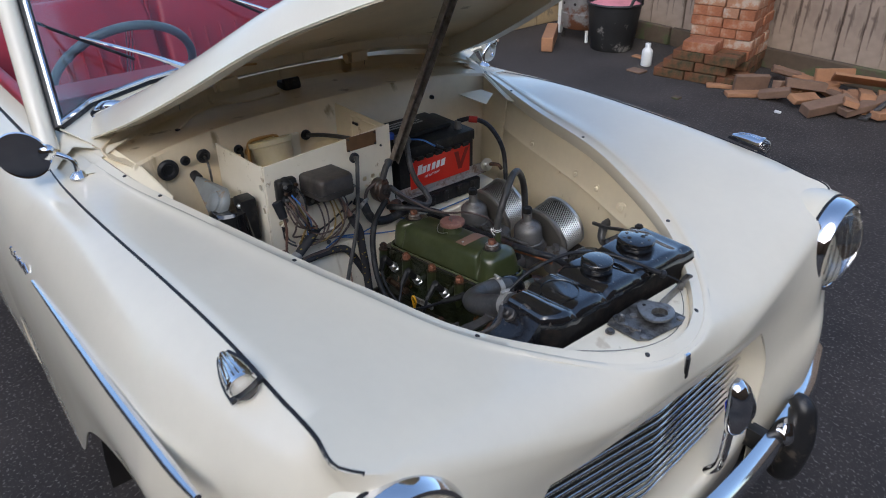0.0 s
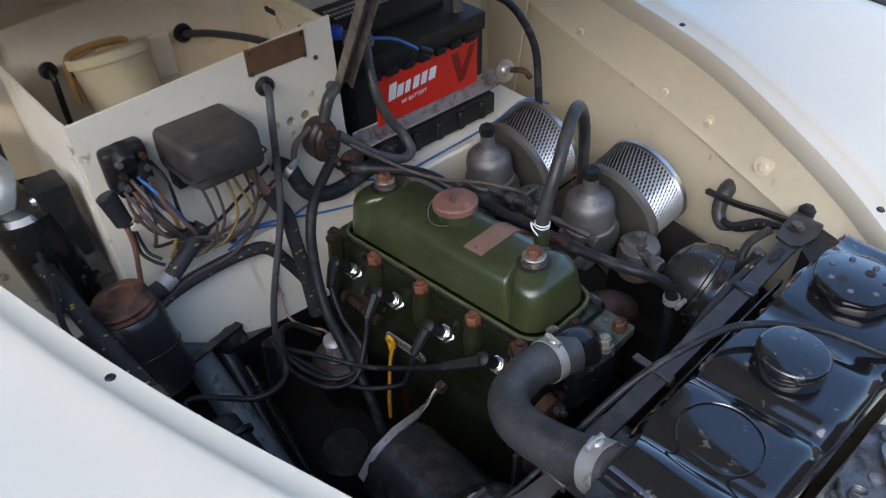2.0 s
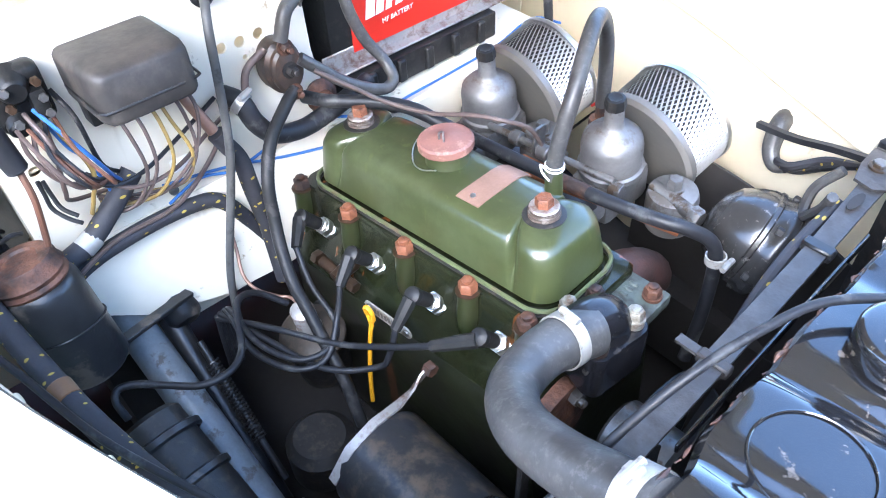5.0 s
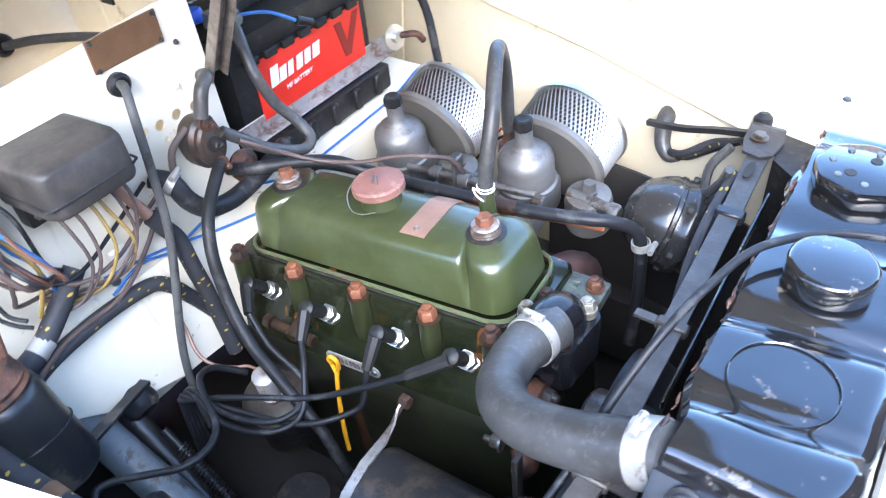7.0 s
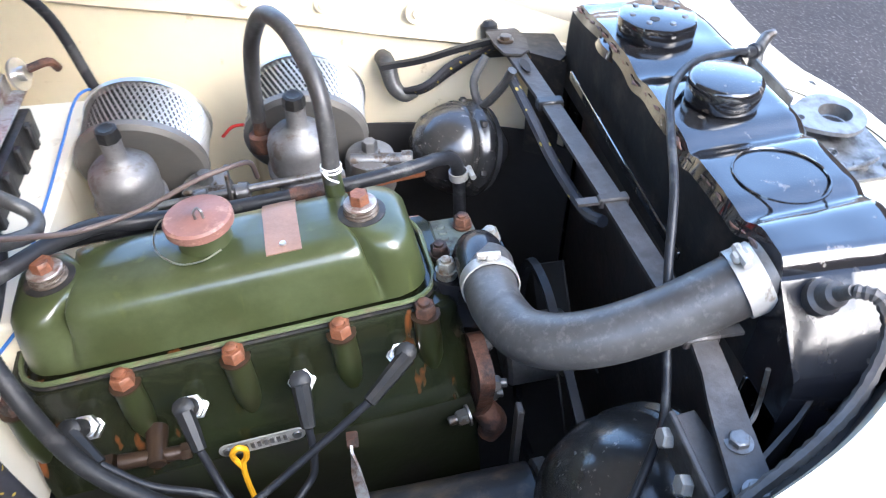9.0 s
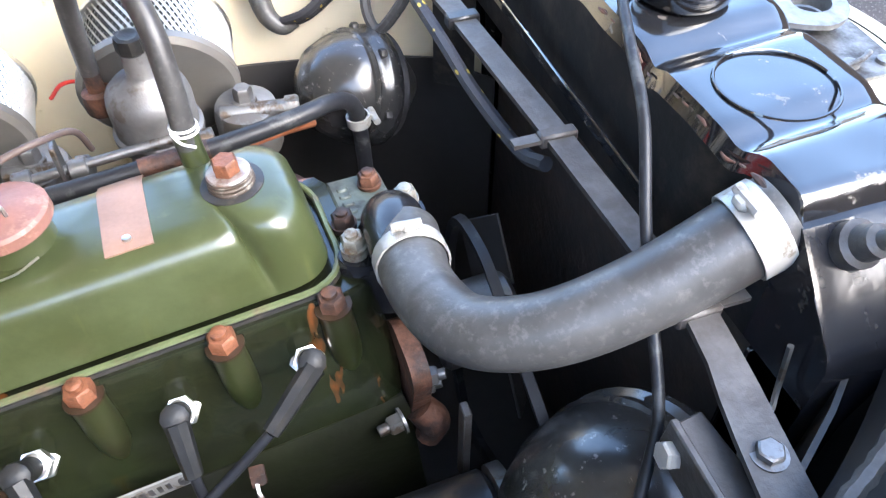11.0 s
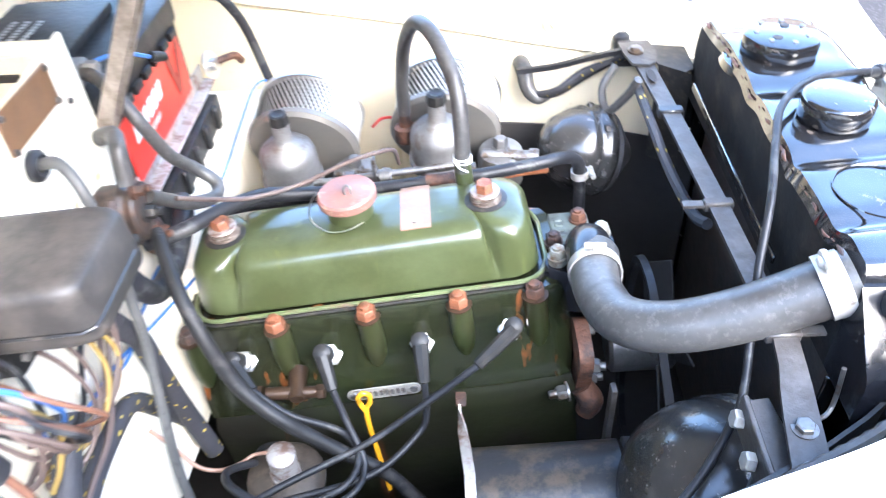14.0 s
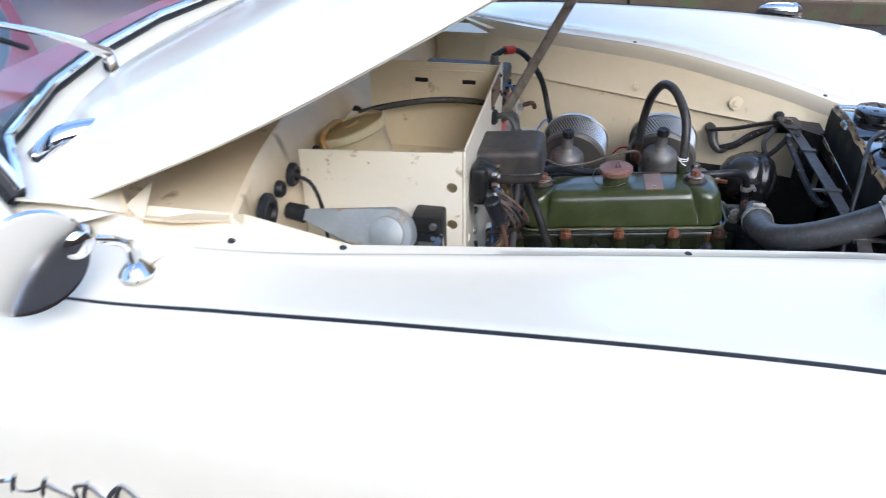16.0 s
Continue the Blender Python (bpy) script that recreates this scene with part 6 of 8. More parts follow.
for k in range(10):
    bm = bmesh.new()
    box(bm, (0.1275 + 0.014 * (k // 5), 0.018 + 0.0085 * (k % 5), 0.688), (0.009, 0.0052, 0.003), pose(0, 0, 0, 0, 0, 0), 0.0012, 1)
    part("cast_mark", bm, CASTGREY, casting)

# top hose
PLACE = Matrix()
hose = thing("radiator_hose", (0.2, -0.12, 0.74), "thick aged black rubber top hose with steel clamps", "radiator hose")
HP = [(0.161, -0.024, 0.727), (0.156, -0.052, 0.734), (0.155, -0.085, 0.739), (0.167, -0.124, 0.747), (0.2, -0.150, 0.765), (0.25, -0.160, 0.789), (0.316, -0.161, 0.823)]
bm = bmesh.new()
tube(bm, HP, [0.0222, 0.0222, 0.021, 0.0205, 0.0205, 0.021, 0.0225], 32, 12)
part("hose", bm, HOSE, hose)


def clamp(bm, c, d, r, w=0.012):
    m = frame_to(c, Vector(c) + Vector(d))
    lathe(bm, [(r, -w / 2), (r + 0.0015, -w / 2), (r + 0.0015, w / 2), (r, w / 2)], m, 26, False)
    box(bm, (0, r + 0.0035, 0), (0.010, 0.006, w * 0.75), m, 0.002, 1)
    rod(bm, m @ Vector((-0.011, r + 0.0045, 0)), m @ Vector((0.008, r + 0.0045, 0)), 0.0032, 0.0032, 8)
    return bm


bm = bmesh.new()
clamp(bm, (0.156, -0.053, 0.7343), (-0.05, -1, 0.17), 0.0228)
part("clamp", bm, BAND, hose)
bm = bmesh.new()
clamp(bm, (0.303, -0.1608, 0.8163), (1, -0.03, 0.5), 0.0228, 0.017)
part("clamp", bm, BAND, hose)

# breather hose looping from the cover to the carburettor
br = thing("breather_hose", (0.02, 0.1, 0.75), "black rubber breather hose arching over the carburettor", "breather hose")
bm = bmesh.new()
tube(bm, [(0.039, 0.057, 0.772), (0.0395, 0.061, 0.81), (0.036, 0.079, 0.85), (0.022, 0.108, 0.878), (0.008, 0.135, 0.887), (-0.006, 0.163, 0.878), (-0.02, 0.194, 0.84), (-0.027, 0.21, 0.79), (-0.029, 0.215, 0.745)], 0.0078, 14, 7)
part("hose", bm, HOSE, br)
bm = bmesh.new()
p = Vector((0.0395, 0.058, 0.786))
for dz in (0, 0.004):
    lathe(bm, [(0.0086, -0.0011), (0.0096, 0), (0.0086, 0.0011)], pose(0.0395, 0.058, 0.784 + dz), 16, False)
tube(bm, [p + Vector((-0.004, -0.009, 0)), p + Vector((-0.007, -0.012, 0.004)), p + Vector((-0.003, -0.0125, -0.003)), p + Vector((0.005, -0.012, -0.008))], 0.0010, 6, 6)
part("wire_tie", bm, WHITEPL, br, "white twisted wire tie")
bm = bmesh.new()
rod(bm, (-0.029, 0.216, 0.715), (-0.029, 0.215, 0.752), 0.0075, 0.0065, 12)
lathe(bm, [(0.013, -0.004), (0.014, 0.0), (0.013, 0.014), (0.009, 0.016)], pose(-0.029, 0.216, 0.712), 16)
part("brass_end", bm, RUST, br)

# carburettors
def carburettor(x, y, z):
    """A suction-type carburettor, its damper cap's top at (x, y, z)."""
    t = thing("carburettor", (x, y, z - 0.12), "dull alloy carburettor with black damper cap", "carburettor", "pair of carburettors")
    m = pose(x, y, z) @ pose(0, 0, 0, 6, 0, 0)
    bm = bmesh.new()
    lathe(bm, [(0.033, -0.098), (0.0365, -0.094), (0.0365, -0.088), (0.0335, -0.086), (0.0335, -0.06), (0.0315, -0.051), (0.025, -0.044), (0.013, -0.038), (0.0105, -0.034), (0.010, -0.014), (0.0, -0.014)], m, 30)
    part("suction_chamber", bm, ALLOY, t)
    bm = bmesh.new()
    lathe(bm, [(0.009, -0.014), (0.0115, -0.0125), (0.0115, -0.006), (0.0105, -0.001), (0.0075, 0.0), (0, -0.0025)], m, 8)
    part("damper_cap", bm, PLASTIC, t)
    bm = bmesh.new()
    box(bm, (0, 0.0, -0.122), (0.055, 0.075, 0.05), m, 0.01)
    rod(bm, m @ Vector((0, -0.03, -0.122)), m @ Vector((0, -0.085, -0.125)), 0.024, 0.026, 20)
    part("body", bm, ALLOY, t)
    bm = bmesh.new()
    lathe(bm, [(0.026, -0.145), (0.028, -0.14), (0.028, -0.105), (0.026, -0.098), (0.012, -0.094), (0, -0.094)], m @ pose(0.072, 0.016, 0), 24)
    chamber = part("float_chamber", bm, ALLOY, t)
    bm = bmesh.new()
    hexnut(bm, m @ Vector((0.072, 0.016, -0.094)), (0, 0, 1), 0.0085, 0.012, 0.011)
    part("lid_nut", bm, DULL, chamber)
    bm = bmesh.new()
    rod(bm, m @ Vector((0.05, 0.01, -0.099)), m @ Vector((0.115, 0.002, -0.099)), 0.008, 0.008, 12)
    hexnut(bm, m @ Vector((0.105, 0.003, -0.099)), (1, -0.1, 0), 0.0105, 0.012)
    part("fuel_banjo", bm, DULL, chamber)
    for dx in (-0.026, 0.026):
        bm = bmesh.new()
        rod(bm, m @ Vector((dx, -0.012, -0.104)), m @ Vector((dx, -0.012, -0.092)), 0.005, 0.005, 8)
        part("screw", bm, DULL, t)
    return t


carburettor(-0.164, 0.167, 0.779)
carburettor(0.011, 0.180, 0.790)


# air filters: perforated drums with flat plates
# Front-plate grey is lowered: its shadow is put into the colour.
TINPLATE = material("dull_shaded_tinplate", (0.17, 0.165, 0.155), 0.42, 0.5, 0.15, 9, 0.1, 160, spots=(0.22, 0.2, 0.17), spot_scale=14, spot_at=0.6, soft=0.3)
def air_filter(c, d, r, h):
    t = thing("air_filter", (c[0], c[1], c[2] - r), "round bright mesh air filter with steel end plates", "air filter", "pair of air filters")
    m = frame_to(c, Vector(c) + Vector(d))
    bm = bmesh.new()
    lathe(bm, [(0, -0.004), (r * 0.97, -0.004), (r + 0.003, 0.0), (r + 0.003, 0.007), (r - 0.001, 0.008), (r - 0.003, 0.004), (0, 0.004)], m, 44)
    part("front_plate", bm, TINPLATE, t, "dull tinned plate, grey darkened for shadow")
    bm = bmesh.new()
    lathe(bm, [(0, h + 0.004), (r * 0.97, h + 0.004), (r + 0.002, h), (r + 0.002, h - 0.005), (r - 0.002, h - 0.006)], m, 44)
    part("back_plate", bm, STEEL, t)
    bm = bmesh.new()
    lathe(bm, [(r * 0.93, 0.0), (r * 0.93, h)], m, 40, False)
    part("element", bm, DIRTY, t)
    # expanded-metal mesh: slanted strands both ways
    bm = bmesh.new()
    n, rows = 70, 10
    for sgn in (-1, 1):
        for k in range(n):
            pts = []
            for j in range(rows + 1):
                a = 2 * math.pi * (k + sgn * j * 0.5) / n
                pts.append((a, 0.006 + (h - 0.011) * j / rows))
            for w0, w1 in ((-0.0011, 0.0011), ):
                ring0 = [bm.verts.new(m @ Vector(((r - 0.001) * math.cos(a + w0 / r), (r - 0.001) * math.sin(a + w0 / r), zz))) for a, zz in pts]
                ring1 = [bm.verts.new(m @ Vector(((r + 0.0002) * math.cos(a + w1 / r), (r + 0.0002) * math.sin(a + w1 / r), zz + 0.0006))) for a, zz in pts]
                for j in range(rows):
                    bm.faces.new((ring0[j], ring0[j + 1], ring1[j + 1], ring1[j]))
    part("mesh_band", bm, MESHM, t, "bright expanded metal mesh", kind="stuff")
    return t


air_filter((-0.157, 0.224, 0.695), (0.07, 0.95, 0.3), 0.065, 0.064)
air_filter((0.017, 0.24, 0.701), (0.07, 0.95, 0.3), 0.065, 0.064)

# inlet manifold and throttle linkage
PLACE = pose(-0.004, 0.014, 0, 0, 0, 3.6)
bm = bmesh.new()
tube(bm, [(-0.157, 0.07, 0.655), (-0.157, 0.09, 0.665), (-0.155, 0.13, 0.665)], 0.024, 16, 4)
tube(bm, [(0.019, 0.07, 0.668), (0.019, 0.09, 0.675), (0.02, 0.13, 0.675)], 0.024, 16, 4)
rod(bm, (-0.16, 0.088, 0.66), (0.03, 0.088, 0.672), 0.02)
solid("inlet_manifold", bm, DIRTY, "grimy cast inlet manifold under the carburettors", "manifold")
bm = bmesh.new()
rod(bm, (-0.12, 0.138, 0.700), (0.055, 0.138, 0.712), 0.0042, 0.0042, 10)
for x in (-0.085, -0.045, 0.052):
    rod(bm, (x, 0.138, 0.702), (x + 0.014, 0.138, 0.703), 0.009, 0.009, 14, 0.001)
box(bm, (-0.05, 0.142, 0.712), (0.004, 0.02, 0.035), None, 0.001, 1)
solid("throttle_linkage", bm, DULL, "dull steel throttle rod between the carburettors", "linkage")
bm = bmesh.new()
tube(bm, [(-0.06, 0.128, 0.69), (-0.01, 0.128, 0.692), (0.0, 0.12, 0.69)], 0.004, 8, 4)
solid("brass_rod", bm, COPPER, "short brass rod behind the rocker cover", "rod")

# heater pipe along the far side of the cover
PLACE = ENGINE @ pose(0.006, 0.006, -0.006)
hp = thing("heater_pipe", (0.0, 0.075, 0.66), "black heater pipe along the engine with hose ends", "heater pipe")
bm = bmesh.new()
tube(bm, [(-0.30, 0.08, 0.655), (-0.25, 0.082, 0.695), (-0.21, 0.083, 0.716), (-0.10, 0.083, 0.725), (0.05, 0.083, 0.736), (0.12, 0.09, 0.741), (0.148, 0.103, 0.737), (0.168, 0.12, 0.72), (0.175, 0.126, 0.69), (0.178, 0.126, 0.62), (0.18, 0.11, 0.56)], 0.007, 14, 7)
part("pipe", bm, RUBBER, hp)
bm = bmesh.new()
clamp(bm, (0.1745, 0.1255, 0.698), (0.1, 0, -1), 0.0088, 0.009)
part("clamp", bm, BAND, hp)
bm = bmesh.new()
rod(bm, (0.0, 0.083, 0.7325), (0.05, 0.083, 0.736), 0.0076, 0.0076, 12)
part("rusty_sleeve", bm, RUST, hp)
bm = bmesh.new()
tube(bm, [(-0.04, 0.098, 0.70), (0.05, 0.1, 0.715), (0.1, 0.104, 0.72), (0.135, 0.118, 0.712)], 0.004, 8, 6)
part("copper_pipe", bm, COPPER, hp, "copper vacuum pipe")
# exhaust manifold hints
bm = bmesh.new()
tube(bm, [(0.09, 0.06, 0.64), (0.10, 0.10, 0.645), (0.1, 0.15, 0.60), (0.06, 0.17, 0.52)], 0.026, 14, 5)
tube(bm, [(-0.20, 0.06, 0.62), (-0.2, 0.11, 0.62), (-0.15, 0.15, 0.56), (0.0, 0.17, 0.52)], 0.024, 14, 5)
solid("exhaust_manifold", bm, material("dark_rusted_iron", (0.06, 0.028, 0.022), 0.6, 0, 0.4, 40, 0.6, 120, spots=(0.025, 0.017, 0.015), spot_scale=30, spot_at=0.55, soft=0.2), "rusty brown exhaust manifold", "manifold")

# ---- radiator ----
PLACE = pose(0.005, 0.021, 0.009)
rad = thing("radiator", (0.35, 0, 0.34), "gloss black painted radiator with chipped seams", "radiator")
RX0, RX1, RY0, RY1, RZ = 0.297, 0.412, -0.198, 0.204, 0.836


def tank_top(x, y):
    """Height of the pressed tank: proud pads round the openings, shallow channels between, rounded rims."""
    z = RZ
    edge = min((x - RX0) * 2.6, (RX1 - x), (y - RY0) * 1.6, (RY1 - y) * 1.0)
    z -= 0.012 * (1 - min(1, max(0, edge) / 0.014)) ** 2
    for yc in (-0.062, -0.142):
        z -= 0.0055 * math.exp(-((y - yc - 0.12 * (x - 0.35)) / 0.009) ** 2)
    z += 0.006 * math.exp(-((y - 0.105) / 0.055) ** 6) + 0.0035 * math.exp(-((y + 0.01) / 0.04) ** 6)
    return z + 0.0006 * noise.noise(Vector((x * 30, y * 30, 0)))


bm = bmesh.new()
NX, NY = 26, 90
rows = []
for j in range(NY + 1):
    y = RY0 + (RY1 - RY0) * j / NY
    row = []
    bulge = 0.0035 * noise.noise(Vector((0, y * 24, 3.0)))
    cut = 0.04 * max(0.0, (-0.15 - y) / 0.062) ** 2
    k = min(1.0, max(0.0, (-0.125 - y) / 0.04))
    rear = 0.008 * k * k * (3 - 2 * k)
    for i in range(NX + 1):
        x = RX0 + (RX1 - RX0) * i / NX
        row.append(Vector((x + rear * (1 - i / NX) - cut * i / NX + bulge * max(0.0, 1 - i / 4), y, tank_top(x, y))))
    row = [Vector((RX0 - 0.002 + rear, y, 0.74)), Vector((RX0 - 0.001 + rear, y, 0.80))] + row + [Vector((RX1 + 0.001 - cut, y, tank_top(RX1, y) - 0.012)), Vector((RX1 - cut, y, 0.70))]
    rows.append(row)
ends = [[Vector((min(p.x, xm), RY0 - dy, min(p.z, z))) for p in rows[0]] for dy, z, xm in ((0.05, 0.60, 0.368), (0.0505, 0.772, 0.372), (0.047, 0.78, 0.375), (0.026, 0.801, 0.388), (0.004, 0.824, 0.402))]
r1 = [Vector((p.x, RY1 + 0.004, min(p.z, 0.81))) for p in rows[-1]]
r11 = [Vector((p.x, RY1 + 0.008, min(p.z, 0.72) - 0.03)) for p in rows[-1]]
sheet(bm, [r[2:-1] for r in rows + [r1, r11]])
tank = part("header_tank", bm, BLACKGLOSS, rad, "gloss black pressed header tank", 45)
bm = bmesh.new()
sheet(bm, [[r[-2], r[-1] + Vector((-0.012, 0, 0))] for r in rows + [r1, r11]])
SOOTY = material("sooty_black_paint", (0.011, 0.0105, 0.0105), 0.62, 0, 0.3, 14, 0.4, 60, spots=(0.035, 0.027, 0.022), spot_scale=40, spot_at=0.66, soft=0.2, spec=0.15)
part("front_skirt", bm, SOOTY, tank, "matt black lower front", 45)
bm = bmesh.new()
sheet(bm, [r[:3] for r in rows + [r1, r11]])
part("rear_skirt", bm, SOOTY, tank, "matt black rear face", 45)
bm = bmesh.new()
sheet(bm, ends + [rows[0]])
part("end_panel", bm, SATIN, tank, "dented satin black end panel", 45)
rng = random.Random(5)
for k in range(22):
    y = RY0 + 0.015 + k * 0.0175 + rng.uniform(-0.007, 0.007)
    n = rng.choice((2, 3, 4))
    bm = bmesh.new()
    tube(bm, [(RX0 + 0.0015 + rng.uniform(-0.001, 0.001), y + 0.005 * j, tank_top(RX0 + 0.003, y + 0.005 * j) - 0.0022) for j in range(n)], [0.0006] + [rng.uniform(0.001, 0.0022) for _ in range(n - 2)] + [0.0006], 6, 3)
    part("rust_chip", bm, RUST, tank, "rust chip")
bm = bmesh.new()
box(bm, (0.352, -0.003, 0.55), (0.06, 0.40, 0.40))
part("core", bm, material("dusty_radiator_core", (0.026, 0.021, 0.019), 0.7, 0, 0.35, 12, 0.6, 90, spots=(0.05, 0.034, 0.026), spot_scale=30, spot_at=0.62, soft=0.25), rad)
for y in (RY0 - 0.004, RY1 + 0.004):
    bm = bmesh.new()
    box(bm, (0.352, y, 0.58), (0.09, 0.004, 0.30), None, 0.001, 1)
    part("side_frame", bm, BLACKGLOSS, rad)
# filler cap and vented disc
for y, x, r, z0, name in ((-0.014, 0.350, 0.0285, 0.829, "filler_cap"), (0.109, 0.343, 0.036, 0.832, "vented_cap")):
    m = pose(x, y, z0 - 0.002)
    bm = bmesh.new()
    if name == "filler_cap":
        lathe(bm, [(r + 0.018, -0.004), (r + 0.015, 0.003), (r + 0.006, 0.006), (r + 0.004, 0.009), (r - 0.004, 0.010), (r - 0.004, 0.014), (r, 0.0145), (r + 0.001, 0.016), (r + 0.001, 0.0325), (r - 0.0005, 0.0345), (r - 0.003, 0.0352), (0, 0.036)], m, 40)
        part(name, bm, BLACKGLOSS, rad, "gloss black filler cap")
    else:
        lathe(bm, [(r + 0.016, -0.004), (r + 0.013, 0.003), (r + 0.002, 0.006), (r - 0.003, 0.009), (r - 0.003, 0.013)], m, 40, False)
        pts = [((r + 0.0007 * math.cos(8 * a)) * math.cos(a), (r + 0.0007 * math.cos(8 * a)) * math.sin(a)) for a in (2 * math.pi * j / 64 for j in range(64))]
        stack(bm, [[m @ Vector((px * f, py * f, z)) for px, py in pts] for f, z in ((0.97, 0.013), (1.0, 0.015), (1.0, 0.026), (0.97, 0.029), (0.9, 0.0302))])
        disc = part(name, bm, BLACKGLOSS, rad, "gloss black scalloped cap")
        for k in range(7):
            a = 0.4 + k * 0.9
            bm = bmesh.new()
            lathe(bm, [(0.003, 0.030), (0.0027, 0.0313), (0, 0.0318)], m @ pose(0.024 * math.cos(a), 0.024 * math.sin(a), 0), 10)
            part("rivet", bm, DULL, disc)
        for p in ((0.006, 0.012), (-0.008, -0.012)):
            bm = bmesh.new()
            lathe(bm, [(0.0045, 0.0303), (0.0045, 0.0308), (0, 0.0308)], m @ pose(*p, 0), 12)
            part("vent_hole", bm, DARK, disc)
# pressed ring, bead welds and scuffs
bm = bmesh.new()
m = pose(0.35, -0.112, RZ + 0.001)
for rr in (0.0335, ):
    tube(bm, [m @ Vector((rr * math.cos(a), rr * math.sin(a), 0)) for a in (2 * math.pi * j / 40 for j in range(41))], 0.001, 6, 1, False, False)
part("pressed_ring", bm, BLACKGLOSS, tank)
# outlet stub for the hose, drain plug and capillary on the end
bm = bmesh.new()
rod(bm, (0.308, -0.1815, 0.811), (0.296, -0.182, 0.805), 0.0195, 0.0195, 24)
part("outlet_stub", bm, BLACKGLOSS, tank)
bm = bmesh.new()
lathe(bm, [(0.0155, 0), (0.0155, 0.004), (0.012, 0.005), (0.012, 0.014), (0.009, 0.016), (0.008, 0.026), (0.005, 0.028), (0.004, 0.042), (0, 0.042)], frame_to((0.328, -0.207, 0.8095), (0.328, -0.827, 1.59)), 18)
bulb = part("temperature_bulb", bm, GALV, rad, "steel temperature sender")
bm = bmesh.new()
tube(bm, [(0.328, -0.2325, 0.842), (0.338, -0.243, 0.843), (0.342, -0.256, 0.825), (0.32, -0.277, 0.802), (0.285, -0.297, 0.794), (0.25, -0.312, 0.788), (0.19, -0.336, 0.78)], 0.0038, 7, 7, ridge=0.25)
part("capillary", bm, GALV, bulb, "brown spring-wound capillary")
bm = bmesh.new()
tube(bm, [(0.296, -0.231, 0.775), (0.296, -0.236, 0.745), (0.288, -0.244, 0.738), (0.272, -0.25, 0.738), (0.268, -0.256, 0.715)], 0.0018, 6, 5)
part("edge_lip", bm, DULL, tank)
# warm line: thin loom over the tank to the lock
bm = bmesh.new()
tube(bm, [(0.412, 0.063, 0.839), (0.395, 0.052, 0.846), (0.345, 0.03, 0.852), (0.303, -0.018, 0.857), (0.284, -0.065, 0.849), (0.27, -0.112, 0.833), (0.257, -0.15, 0.80), (0.25, -0.178, 0.772), (0.238, -0.221, 0.739), (0.227, -0.239, 0.719), (0.195, -0.275, 0.699), (0.160, -0.304, 0.693), (0.113, -0.333, 0.700), (0.063, -0.358, 0.713), (-0.021, -0.393, 0.726), (-0.105, -0.415, 0.737), (-0.188, -0.436, 0.756), (-0.247, -0.424, 0.781), (-0.305, -0.416, 0.791)], 0.0033, 12, 9)
solid("lock_cable", bm, RUBBER, "thin black cable looped over the radiator", "cable")
bm = bmesh.new()
rod(bm, (0.408, 0.06, 0.84), (0.426, 0.075, 0.832), 0.0048, 0.0048, 12, 0.001)
rod(bm, (0.426, 0.075, 0.832), (0.434, 0.082, 0.829), 0.0075, 0.0075, 12, 0.002)
rod(bm, (0.434, 0.082, 0.829), (0.455, 0.104, 0.815), 0.002, 0.002, 8)
solid("cable_end", bm, RUBBER, "black cable end fitting by the bonnet lock", "fitting")

# ---- cross brace ----
PLACE = Matrix()
brace = thing("cross_brace", (0.25, 0, 0.77), "grey worn steel cross strap behind the radiator", "brace")
bm = bmesh.new()
rows = []
for y, x, w in ((0.275, 0.247, 0.024), (0.255, 0.248, 0.022), (0.22, 0.25, 0.020), (0.135, 0.256, 0.018), (-0.02, 0.264, 0.018), (-0.13, 0.268, 0.018), (-0.18, 0.271, 0.018), (-0.204, 0.269, 0.019), (-0.222, 0.266, 0.022), (-0.242, 0.263, 0.0235), (-0.282, 0.258, 0.0255), (-0.296, 0.2565, 0.021), (-0.302, 0.2555, 0.012)):
    z = 0.784 if y > -0.18 else 0.784 - (-0.18 - y) * 0.12
    rows.append([Vector((x - w / 2, y, z - 0.004)), Vector((x - w / 2, y, z)), Vector((x + w / 2, y, z)), Vector((x + w / 2, y, z - 0.004))])
sheet(bm, rows)
thicken(bm, 0.0025)
part("strap", bm, GALV, brace)
bm = bmesh.new()
plate(bm, [(0.226, 0.286), (0.262, 0.286), (0.266, 0.262), (0.262, 0.236), (0.252, 0.228), (0.234, 0.232), (0.228, 0.256)], 0.003, pose(0, 0, 0.785))
box(bm, (0.244, 0.287, 0.772), (0.034, 0.003, 0.034), None, 0.001, 1)
part("end_bracket", bm, GALV, brace)
bm = bmesh.new()
plate(bm, [(0.262, 0.286), (0.302, 0.276), (0.302, 0.226), (0.29, 0.214), (0.264, 0.236)], 0.003, pose(0, 0, 0.781))
sheet(bm, [[Vector((x, y, z)) for z in (0.784, 0.74, 0.66)] for x, y in ((0.264, 0.234), (0.28, 0.222), (0.296, 0.208))])
part("folded_plate", bm, DIRTY, brace, "black folded bracket plate")
bm = bmesh.new()
lathe(bm, [(0.0065, 0.0), (0.0065, 0.0006), (0, 0.0006)], pose(0.25, 0.205, 0.7866) @ Matrix.Diagonal((0.7, 2.2, 1, 1)), 18)
part("slot", bm, DARK, brace)
for x, y in ((0.242, 0.26), (0.262, -0.252), (0.257, -0.286)):
    bm = bmesh.new()
    hexnut(bm, (x, y, 0.7885 if y > 0 else 0.7735), (0, 0, 1), 0.0066, 0.0042, 0.009)
    part("bolt", bm, DULL, brace)
